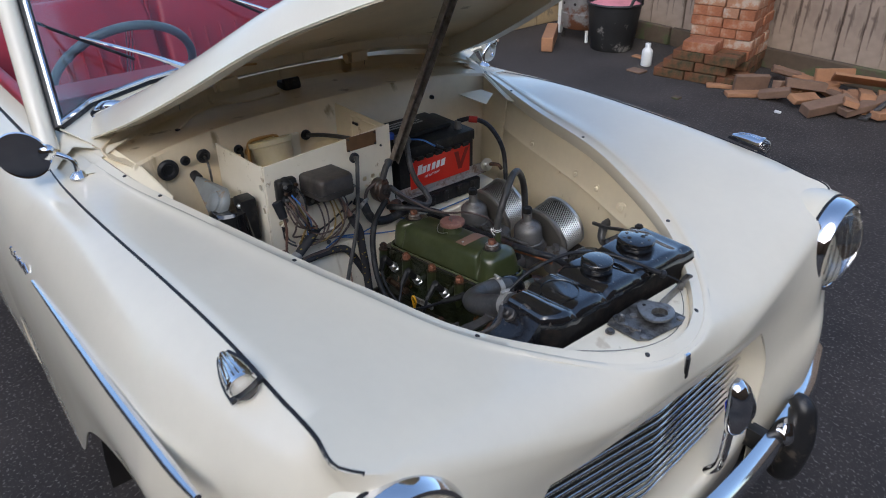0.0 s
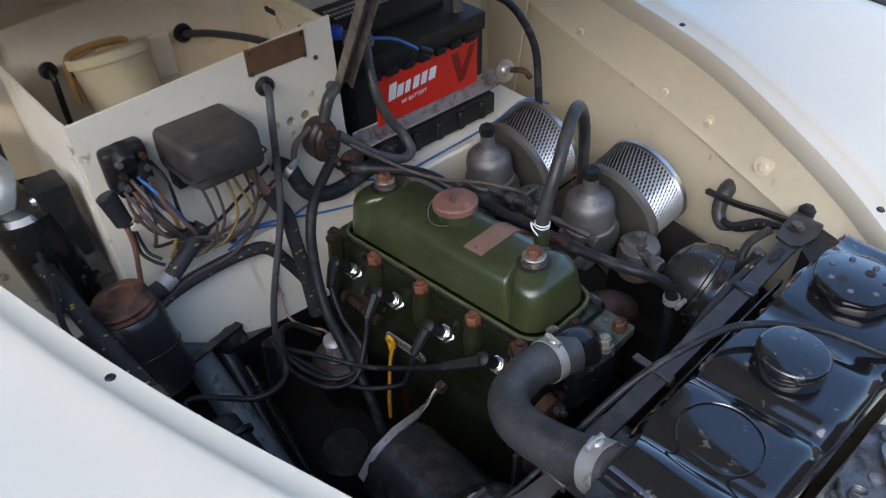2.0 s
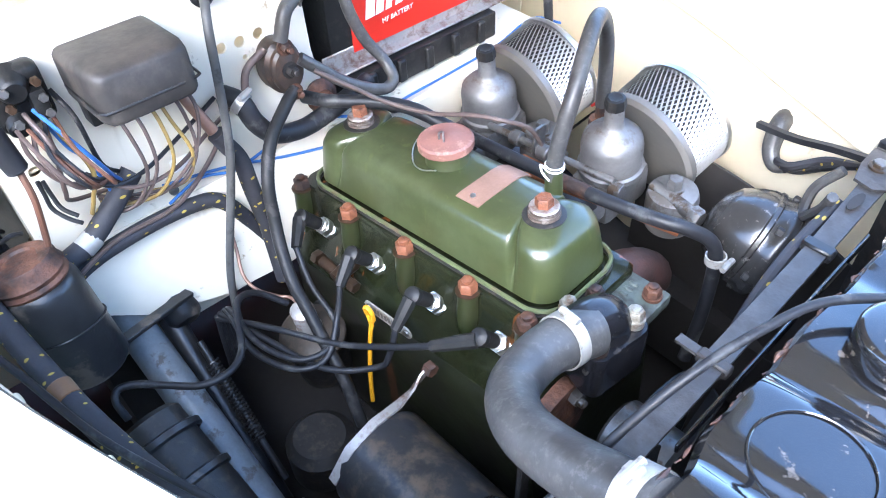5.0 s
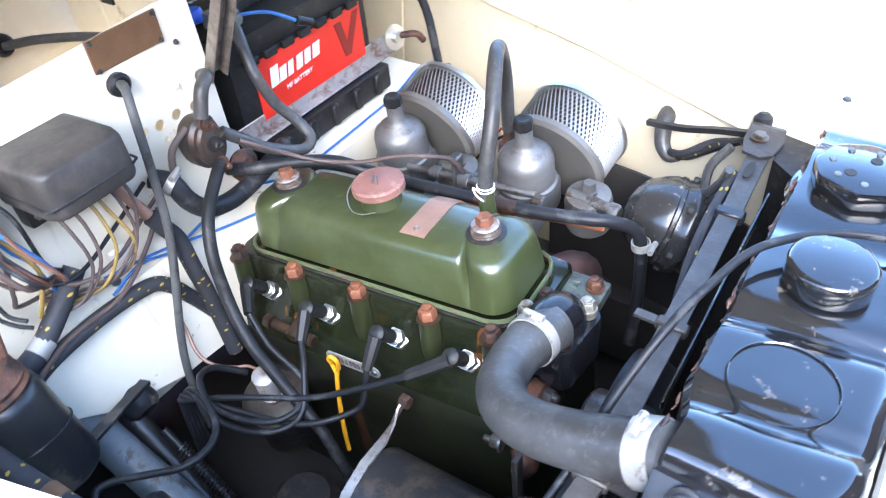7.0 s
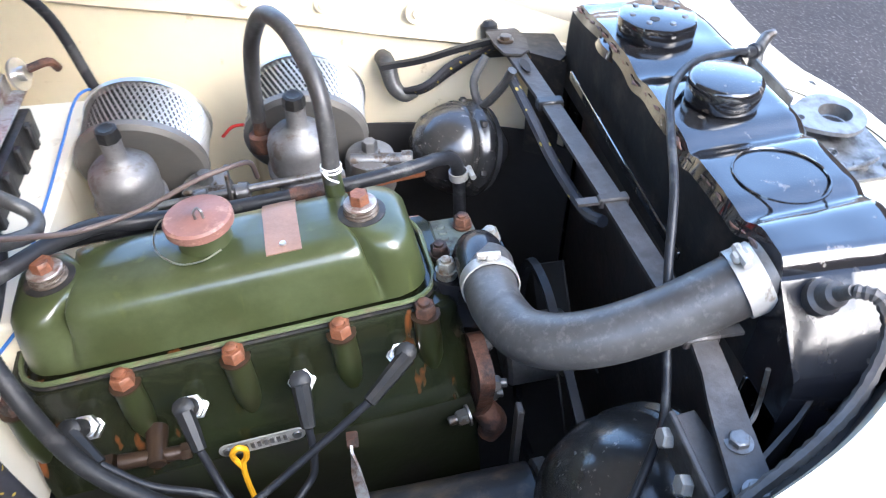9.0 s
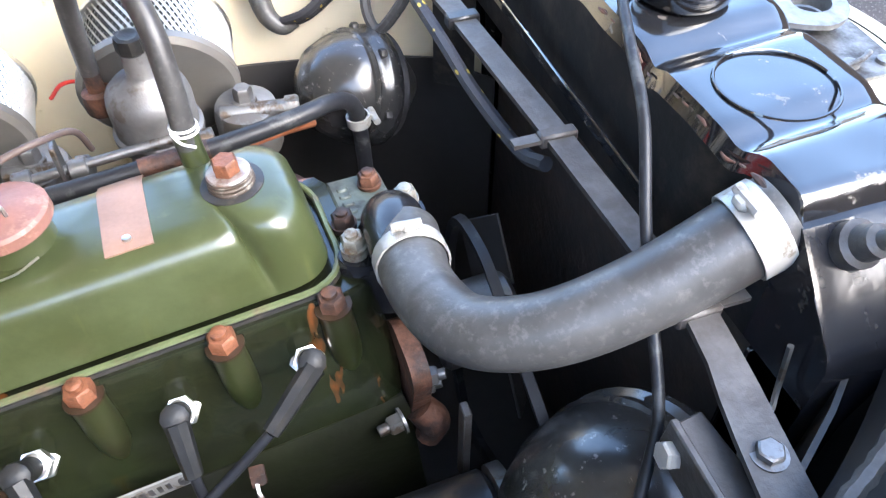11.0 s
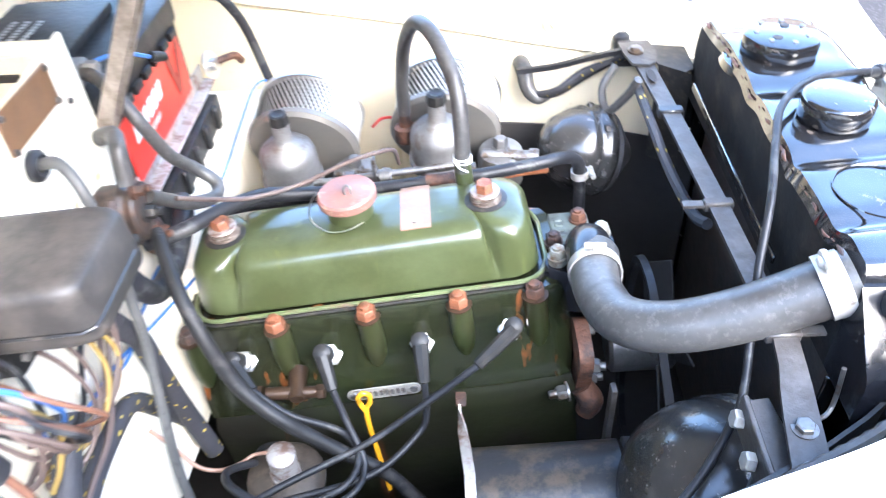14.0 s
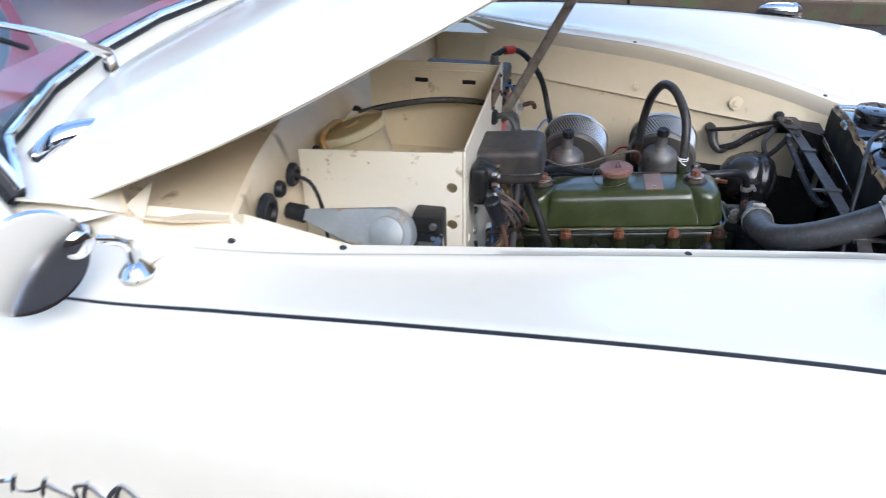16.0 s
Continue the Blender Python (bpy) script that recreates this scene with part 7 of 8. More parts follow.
for y, w in ((0.135, 0.012), (-0.022, 0.010), (-0.174, 0.014)):
    bm = bmesh.new()
    box(bm, (0.256 if y > 0 else 0.264 if y > -0.1 else 0.27, y, 0.782), (0.026, w, 0.010), None, 0.0015, 1)
    if y < 0.1:
        box(bm, (0.244 if y > -0.1 else 0.29, y, 0.783), (0.022, 0.008, 0.003))
    part("cable_clip", bm, GALV if y < 0.1 else BLACK, brace)
bm = bmesh.new()
rod(bm, (0.236, 0.296, 0.755), (0.233, 0.305, 0.792), 0.0105, 0.010, 16, 0.005)
solid("wing_stop", bm, RUBBER, "black rubber stop at the wing edge", "rubber stop")
bm = bmesh.new()
box(bm, (0, 0, 0.127), (0.009, 0.003, 0.254), frame_to((0.287, -0.10, 0.785), (0.281, 0.16, 0.801)) @ pose(0, 0, 0, 0, 0, 90), 0.001, 1)
solid("stay_rod", bm, BLACKGLOSS, "thin flat gloss black stay beside the radiator", "rod")
bm = bmesh.new()
tube(bm, [(0.236, 0.21, 0.773), (0.238, 0.13, 0.77), (0.244, 0.07, 0.758), (0.255, 0.01, 0.748), (0.26, -0.02, 0.758)], 0.0055, 8, 6)
solid("taped_wire", bm, HARNESS, "taped wire hanging under the cross strap", "wire")


# Dark sheet added to cover the pale inner wing where it lies dark.
bm = bmesh.new()
sheet(bm, [[Vector((x, y, z)) for z in (0.34, 0.5, 0.675)] for x, y in ((0.315, 0.2), (0.27, 0.256), (0.2, 0.285), (0.1, 0.30), (-0.02, 0.31))])
thicken(bm, 0.003)
part("dark_infill", bm, DARK, rad)
# Dark sheet added for the black bracket and dark gaps on this side.
bm = bmesh.new()
sheet(bm, [[Vector((x, y, z)) for z in (0.34, 0.55, 0.768)] for x, y in ((0.17, -0.312), (0.22, -0.291), (0.27, -0.266), (0.31, -0.241), (0.345, -0.215))])
thicken(bm, 0.003)
part("dark_infill", bm, DIRTY, rad)

# ---- horns ----
def horn(c, d, r, name_label, deep=1.0):
    t = thing("horn", (c[0], c[1], c[2] - r), name_label, "horn", "pair of horns")
    m = frame_to(c, Vector(c) + Vector(d))
    bm = bmesh.new()
    lathe(bm, [(r * 1.02, -0.012), (r * 1.06, -0.008), (r * 1.06, 0.0), (r * 1.0, 0.004), (r * 0.985, 0.010), (r * 1.01, 0.0115), (r * 1.01, 0.0155), (r * 0.975, 0.017), (r * 0.965, 0.022), (r * 0.88, 0.042 * deep), (r * 0.70, 0.062 * deep), (r * 0.42, 0.075 * deep), (r * 0.15, 0.08 * deep), (0, 0.08 * deep)], m, 36)
    part("dome", bm, HORNB, t)
    bm = bmesh.new()
    lathe(bm, [(r * 0.9, -0.012), (r * 0.95, -0.02), (r * 0.6, -0.035), (r * 0.3, -0.05), (0, -0.05)], m, 30)
    part("back", bm, GALV, t)
    for k in range(6):
        a = k * math.pi / 3
        bm = bmesh.new()
        hexnut(bm, m @ Vector((r * 1.0 * math.cos(a), r * 1.0 * math.sin(a), 0.0)), (m.to_3x3() @ Vector((0, 0, 1))), 0.005, 0.006)
        part("flange_bolt", bm, DIRTY, t)
    return t


horn((0.189, 0.215, 0.684), (-1.0, -0.25, 0.30), 0.052, "black dusty horn dome behind the radiator", 0.78)
horn((0.244, -0.214, 0.628), (-0.85, -0.1, 0.45), 0.08, "gloss black horn dome with speckled reflections")
PLACE = pose(-0.001, 0.008, 0.018)
hb = thing("horn_bracket", (0.225, -0.265, 0.735), "grey folded horn bracket under the strap", "bracket")
bm = bmesh.new()
box(bm, (0.0, 0.0, 0.0), (0.022, 0.07, 0.004), pose(0.247, -0.262, 0.742, 4, 0, 8), 0.001, 1)
part("foot", bm, GALV, hb)
bm = bmesh.new()
box(bm, (0.0, 0.0, 0.0), (0.0045, 0.06, 0.03), pose(0.2345, -0.258, 0.737, 4, 0, 1), 0.001, 1)
part("flange", bm, GALV, hb)
bm = bmesh.new()
box(bm, (0.0, 0.0, 0.0), (0.022, 0.004, 0.1), pose(0.25, -0.262, 0.69, 0, 0, 4), 0.001, 1)
part("leg", bm, DULL, hb)
for p in ((0.232, -0.239, 0.738), (0.231, -0.271, 0.735)):
    bm = bmesh.new()
    hexnut(bm, p, (-1.0, 0.1, 0.25), 0.0072, 0.007)
    solid("bracket_bolt", bm, BAND, "bright hexagon bolt on the horn bracket", "bolt", "horn bracket bolts")
# wing hoses by the left inner wing
PLACE = pose(-0.006, 0.016, 0.012)
wl = thing("wing_wires", (0.17, 0.3, 0.7), "taped wires entering the inner wing through a rubber elbow", "wiring")
bm = bmesh.new()
tube(bm, [(0.122, 0.335, 0.722), (0.125, 0.315, 0.72), (0.13, 0.302, 0.70), (0.142, 0.295, 0.69), (0.155, 0.292, 0.695)], [0.011, 0.011, 0.0095, 0.008, 0.006], 10, 5)
part("rubber_elbow", bm, HOSE, wl)
for k in range(3):
    bm = bmesh.new()
    tube(bm, [(0.14, 0.297, 0.694), (0.165, 0.288 - 0.006 * k, 0.70 + 0.006 * k), (0.195, 0.276, 0.728 + 0.004 * k), (0.225, 0.262, 0.755), (0.245, 0.252, 0.77)], 0.0045, 8, 6)
    part("wire", bm, HARNESS if k else RUBBER, wl)
bm = bmesh.new()
tube(bm, [(0.115, 0.285, 0.735), (0.16, 0.275, 0.745), (0.2, 0.265, 0.76), (0.235, 0.255, 0.772)], 0.0045, 4, 5)
part("loose_tape", bm, RUBBER, wl)
bm = bmesh.new()
tube(bm, [(0.225, 0.235, 0.765), (0.21, 0.225, 0.74), (0.215, 0.205, 0.722), (0.232, 0.19, 0.75), (0.24, 0.18, 0.775)], 0.005, 8, 6)
part("short_loop", bm, HOSE, wl)

# ---- dynamo below the engine ----
PLACE = pose(0.008, 0.004, -0.003)
gen = thing("dynamo", (0.09, -0.175, 0.48), "scuffed black cylindrical dynamo beside the block", "dynamo")
bm = bmesh.new()
rod(bm, (0.03, -0.178, 0.548), (0.175, -0.178, 0.56), 0.055, 0.055, 36, 0.004)
part("casing", bm, material("scuffed_dynamo_paint", (0.022, 0.0225, 0.025), 0.36, 0, 0.35, 14, 0.4, 70, spots=(0.08, 0.062, 0.045), spot_scale=45, spot_at=0.61, soft=0.14), gen)
bm = bmesh.new()
lathe(bm, [(0.05, 0), (0.056, 0.002), (0.056, 0.012), (0.03, 0.02), (0, 0.022)], frame_to((0.175, -0.178, 0.56), (0.3, -0.178, 0.57)), 30)
part("end_plate", bm, DULL, gen)
bm = bmesh.new()
lathe(bm, [(0.04, 0.02), (0.045, 0.022), (0.034, 0.03), (0.045, 0.038), (0.04, 0.04), (0, 0.04)], frame_to((0.175, -0.178, 0.56), (0.3, -0.178, 0.57)), 30)
part("pulley", bm, BLACK, gen)
bm = bmesh.new()
sheet(bm, [[Vector((x, y, z)) + Vector((0.005 * math.cos(w), 0, 0.005 * math.sin(w))), Vector((x, y, z)) - Vector((0.005 * math.cos(w), 0, 0.005 * math.sin(w)))] for x, y, z, w in ((0.02, -0.103, 0.611, 1.5), (0.02, -0.112, 0.607, 1.5), (0.022, -0.124, 0.602, 0.9), (0.026, -0.145, 0.601, 0.2), (0.03, -0.178, 0.607, 0.0), (0.031, -0.21, 0.596, -0.1), (0.031, -0.234, 0.566, -0.2))])
thicken(bm, 0.0025)
part("strap", bm, PLATED, gen, "pale twisted steel strap")
bm = bmesh.new()
hexnut(bm, (0.018, -0.1, 0.612), (1, 0, 0), 0.008, 0.01)
part("rusty_bolt", bm, RUST, gen)
bm = bmesh.new()
box(bm, (0.165, -0.115, 0.60), (0.006, 0.012, 0.09), pose(0, 0, 0, 0, 0, 0), 0.001, 1)
part("adjuster", bm, GALV, gen)
# fan belt and fan
bm = bmesh.new()
tube(bm, [(0.215, -0.178 - 0.045, 0.56), (0.215, -0.178 - 0.03, 0.595), (0.215, -0.06, 0.66), (0.215, 0.0, 0.675), (0.215, 0.05, 0.65), (0.215, 0.06, 0.55), (0.215, 0.0, 0.42), (0.215, -0.16, 0.515), (0.215, -0.223, 0.56)], 0.0055, 4, 5)
solid("fan_belt", bm, RUBBER, "black rubber fan belt", "belt")
fan = thing("fan", (0.235, 0, 0.45), "dark four-blade cooling fan behind the radiator", "fan")
for k in range(4):
    bm = bmesh.new()
    m = Matrix.Translation((0.24, 0.0, 0.58)) @ pose(0, 0, 0, 45 + 90 * k, 0, 0)
    box(bm, (0, 0, 0.055), (0.003, 0.05, 0.06), m @ pose(0, 0, 0, 0, 0, 25), 0.001, 1)
    part("blade", bm, DARK, fan)
bm = bmesh.new()
rod(bm, (0.18, 0, 0.58), (0.25, 0, 0.585), 0.035, 0.035, 22, 0.004)
part("hub", bm, DULL, fan)

PLACE = Matrix()

# ---- electrics on the box front ----
reg = thing("voltage_regulator", (-0.235, -0.19, 0.82), "dusty black bakelite regulator box with wires below", "regulator")
m = pose(-0.225, -0.201, 0.878, 0, -6, 0)
bm = bmesh.new()
rings = []
for x, f in ((-0.045, 1.0), (0.026, 0.985), (0.037, 0.94), (0.0435, 0.85), (0.0455, 0.75)):
    rings.append([m @ Vector((x, py * f, pz * f + 0.004)) for py, pz in even(rrect(0.0445, 0.0255, 0.008, 5), 56)])
stack(bm, rings)
part("cover", bm, DUSTY, reg, "dusty black cover", 45)
bm = bmesh.new()
tube(bm, [m @ Vector((px, py, -0.004)) for px, py in even(rrect(0.0455, 0.0455, 0.008, 5), 40)], 0.0013, 5, 1, False, False)
part("wire_clip", bm, BLACK, reg)
bm = bmesh.new()
box(bm, (-0.034, 0, -0.032), (0.022, 0.082, 0.022), m, 0.003)
base = part("terminal_base", bm, PLASTIC, reg)
for k in range(5):
    bm = bmesh.new()
    c = m @ Vector((-0.022, -0.032 + k * 0.016, -0.032))
    hexnut(bm, c, (1, 0, 0), 0.004, 0.004)
    part("terminal_screw", bm, DULL, base)
WIRES = [(PINKW, -0.222, -0.225), (PINKW, -0.208, -0.22), (YELLOWW, -0.192, -0.2), (YELLOWW, -0.182, -0.17), (PINKW, -0.168, -0.175), (PINKW, -0.155, -0.19)]
for k, (mt, y0, y1) in enumerate(WIRES):
    bm = bmesh.new()
    tube(bm, [(-0.25, y0, 0.842), (-0.234, y0 + 0.004, 0.815), (-0.228, (y0 + y1) / 2 + 0.006, 0.776), (-0.235, y1 - 0.012, 0.744), (-0.25, y1 - 0.04, 0.738), (-0.26, -0.262, 0.735 + 0.004 * k)], 0.0019, 7, 6)
    part("wire", bm, mt, reg)
CAPBROWN = material("brown_insulation", (0.11, 0.05, 0.03), 0.5, 0, 0.2, 60)
blk = thing("fuse_block", (-0.25, -0.288, 0.82), "black fuse block with brass screws and tangled wires", "fuse block")
bm = bmesh.new()
box(bm, (-0.256, -0.286, 0.882), (0.022, 0.048, 0.054), pose(0, 0, 0, 0, 0, 0), 0.009, 3)
rod(bm, (-0.262, -0.287, 0.897), (-0.236, -0.289, 0.894), 0.016, 0.012, 16, 0.003)
rod(bm, (-0.258, -0.294, 0.868), (-0.236, -0.298, 0.861), 0.011, 0.009, 12, 0.002)
box(bm, (-0.246, -0.274, 0.878), (0.02, 0.014, 0.026), pose(0, 0, 0, 0, 0, 0), 0.005, 2)
part("block", bm, PLASTIC, blk)
for k in range(3):
    for j in (-1, 1):
        bm = bmesh.new()
        c = (-0.2395, -0.284 + j * 0.013, 0.867 + 0.015 * k)
        hexnut(bm, c, (1, 0, 0.2), 0.0042, 0.007)
        part("brass_screw", bm, OILBROWN if (k + j) % 3 == 0 else DULL, blk)
for k, (mt, pts) in enumerate((
        (PINKW, [(-0.24, -0.29, 0.874), (-0.215, -0.285, 0.85), (-0.225, -0.29, 0.80), (-0.25, -0.285, 0.77), (-0.262, -0.25, 0.755)]),
        (BLUE, [(-0.24, -0.278, 0.858), (-0.24, -0.270, 0.829), (-0.243, -0.259, 0.806), (-0.245, -0.251, 0.763)]),
        (RUBBER, [(-0.25, -0.262, 0.88), (-0.235, -0.255, 0.855), (-0.24, -0.25, 0.80), (-0.25, -0.235, 0.775)]),
        (CAPBROWN, [(-0.225, -0.315, 0.838), (-0.216, -0.316, 0.811), (-0.213, -0.322, 0.777), (-0.205, -0.329, 0.752), (-0.18, -0.338, 0.735)]),
        (RUBBER, [(-0.25, -0.29, 0.85), (-0.235, -0.275, 0.81), (-0.225, -0.255, 0.785), (-0.235, -0.22, 0.775), (-0.255, -0.17, 0.78), (-0.262, -0.12, 0.80)]),
        (YELLOWW, [(-0.245, -0.275, 0.855), (-0.225, -0.262, 0.81), (-0.232, -0.27, 0.775), (-0.245, -0.275, 0.75)]),
        (PINKW, [(-0.25, -0.265, 0.79), (-0.23, -0.235, 0.768), (-0.235, -0.19, 0.762), (-0.255, -0.14, 0.77), (-0.262, -0.09, 0.79)]))):
    bm = bmesh.new()
    tube(bm, pts, 0.0017 if mt is BLUE else 0.0022 if k != 3 else 0.003, 8, 8)
    part("wire", bm, mt, blk)
rng = random.Random(12)
for k in range(9):
    y0, z0 = -0.302 + 0.004 * k, 0.862 + 0.012 * rng.random()
    dx, dy = rng.uniform(0.0, 0.03), rng.uniform(-0.016, 0.016)
    bm = bmesh.new()
    tube(bm, [(-0.242, y0, z0), (-0.226 + dx * 0.6, y0 + dy, z0 - 0.02), (-0.222 + dx, y0 + 0.015 + dy, z0 - 0.055), (-0.236, -0.25 + dy * 0.5, 0.785), (-0.244, -0.236, 0.768)], 0.002, 6, 6)
    part("wire", bm, (PINKW, PINKW, CAPBROWN, RUBBER, PINKW, BLUE, CAPBROWN, RUBBER, CAPBROWN)[k], blk)
for pts, r in (([(-0.288, -0.334, 0.733), (-0.285, -0.345, 0.738), (-0.295, -0.36, 0.725), (-0.304, -0.368, 0.708), (-0.31, -0.375, 0.695)], 0.0024),
               ([(-0.261, -0.303, 0.796), (-0.258, -0.303, 0.782), (-0.254, -0.303, 0.767), (-0.243, -0.296, 0.758), (-0.233, -0.288, 0.754)], 0.0021),
               ([(-0.261, -0.299, 0.794), (-0.257, -0.298, 0.778), (-0.25, -0.296, 0.766), (-0.238, -0.288, 0.76)], 0.0021)):
    bm = bmesh.new()
    tube(bm, pts, r, 8, 7)
    part("wire", bm, RUBBER, blk)
for p in ((-0.265, -0.291, 0.806), (-0.265, -0.282, 0.834), (-0.265, -0.19, 0.716)):
    bm = bmesh.new()
    lathe(bm, [(0.0055, 0), (0.005, 0.0025), (0.0025, 0.0038), (0, 0.004)], frame_to(p, Vector(p) + Vector((1, 0, 0))), 14)
    part("round_screw", bm, DULL, blk)
bm = bmesh.new()
rod(bm, (-0.236, -0.321, 0.872), (-0.225, -0.315, 0.835), 0.0115, 0.0095, 16, 0.002)
part("rubber_boot", bm, RUBBER, blk)
# main harness across the box front
hn = thing("wiring_harness", (-0.25, -0.2, 0.66), "black cloth harness with yellow flecks and taped joints", "wiring harness")
HW = [[(-0.248, -0.226, 0.772), (-0.245, -0.24, 0.762), (-0.243, -0.264, 0.742), (-0.238, -0.291, 0.726), (-0.225, -0.33, 0.72), (-0.195, -0.37, 0.70)],
      [(-0.2, -0.35, 0.70), (-0.235, -0.307, 0.703), (-0.248, -0.241, 0.703), (-0.25, -0.179, 0.699), (-0.25, -0.15, 0.686), (-0.247, -0.126, 0.645), (-0.24, -0.105, 0.60)],
      [(-0.245, -0.136, 0.772), (-0.243, -0.129, 0.755), (-0.24, -0.12, 0.732), (-0.238, -0.117, 0.691), (-0.235, -0.112, 0.631), (-0.22, -0.115, 0.56)],
      [(-0.33, -0.40, 0.79), (-0.25, -0.395, 0.762), (-0.15, -0.385, 0.735), (-0.05, -0.37, 0.71), (0.05, -0.345, 0.69), (0.15, -0.30, 0.67)]]
for pts, r in zip(HW, (0.0105, 0.0085, 0.0095, 0.0105)):
    bm = bmesh.new()
    tube(bm, pts, r, 16, 9)
    part("loom", bm, HARNESS, hn)
for c, d in (((-0.238, -0.291, 0.726), (0.1, -0.35, -0.1)), ((-0.09, -0.377, 0.72), (1, 0.1, -0.25))):
    bm = bmesh.new()
    m = frame_to(c, Vector(c) + Vector(d))
    lathe(bm, [(0.0098, -0.009), (0.0112, -0.008), (0.0112, 0.008), (0.0098, 0.009)], m, 14, False)
    part("tape_wrap", bm, BROWNPLATE if c[0] > -0.2 else BAND, hn)
bm = bmesh.new()
box(bm, (-0.262, -0.175, 0.745), (0.008, 0.02, 0.012), pose(0, 0, 0, 0, 0, 0), 0.002)
part("clip", bm, WHITEPL, hn)
bm = bmesh.new()
rod(bm, (-0.266, -0.155, 0.828), (-0.246, -0.137, 0.774), 0.0055, 0.0065, 12, 0.001)
part("brass_pipe", bm, CPLATE, hn, "tarnished brass pipe end")
bm = bmesh.new()
tube(bm, [(-0.262, -0.2, 0.705), (-0.26, -0.161, 0.719), (-0.258, -0.121, 0.709), (-0.258, -0.075, 0.717), (-0.258, -0.015, 0.722), (-0.25, 0.03, 0.71)], 0.0017, 8, 6)
part("blue_wire", bm, BLUE, hn, "bright blue wire")
bm = bmesh.new()
tube(bm, [(-0.21, -0.335, 0.708), (-0.238, -0.27, 0.713), (-0.245, -0.20, 0.712), (-0.255, -0.15, 0.735), (-0.255, -0.12, 0.77)], 0.0026, 7, 6)
part("brown_wire", bm, PINKW, hn)
# starter solenoid
TAPE = material("grey_black_tape", (0.015, 0.015, 0.0155), 0.5, 0, 0.3, 30, 0.3, 120, spots=(0.035, 0.033, 0.032), spot_scale=40, spot_at=0.64, spec=0.25)
GREYCABLE = material("grey_rubber_cable", (0.075, 0.075, 0.073), 0.5, 0, 0.25, 30, 0.2, 120, spots=(0.04, 0.038, 0.036), spot_scale=40, spot_at=0.64)
sol = thing("starter_solenoid", (-0.25, -0.045, 0.77), "rusty black starter solenoid with terminals", "solenoid")
m = frame_to((-0.268, -0.045, 0.808), (0, -0.045, 0.83))
bm = bmesh.new()
lathe(bm, [(0.0, 0), (0.020, 0), (0.022, 0.004), (0.022, 0.022), (0.0185, 0.026), (0.0185, 0.031), (0.016, 0.034), (0, 0.036)], m @ Matrix.Diagonal((1, 1.35, 1, 1)), 26)
part("body", bm, material("rusty_black_case", (0.035, 0.026, 0.021), 0.45, 0, 0.3, 20, 0.3, 90, spots=(0.075, 0.042, 0.027), spot_scale=60, spot_at=0.62, soft=0.16), sol)
for p in ((0.0, 0.026), (0.0, -0.024), (0.0, 0.001)):
    bm = bmesh.new()
    hexnut(bm, m @ Vector((p[0], p[1], 0.034)), (1, 0, 0.1), 0.0062, 0.008, 0.009, 0.005)
    part("terminal", bm, RUST if abs(p[1]) > 0.01 else DIRTY, sol)
bm = bmesh.new()
lathe(bm, [(0.018, 0), (0.02, 0.006), (0.012, 0.012), (0, 0.012)], frame_to((-0.262, 0.0, 0.748), (-0.1, 0.0, 0.78)), 18)
hexnut(bm, (-0.252, 0.0, 0.751), (1, 0, 0.2), 0.008, 0.01)
part("lower_terminal", bm, RUST, sol)
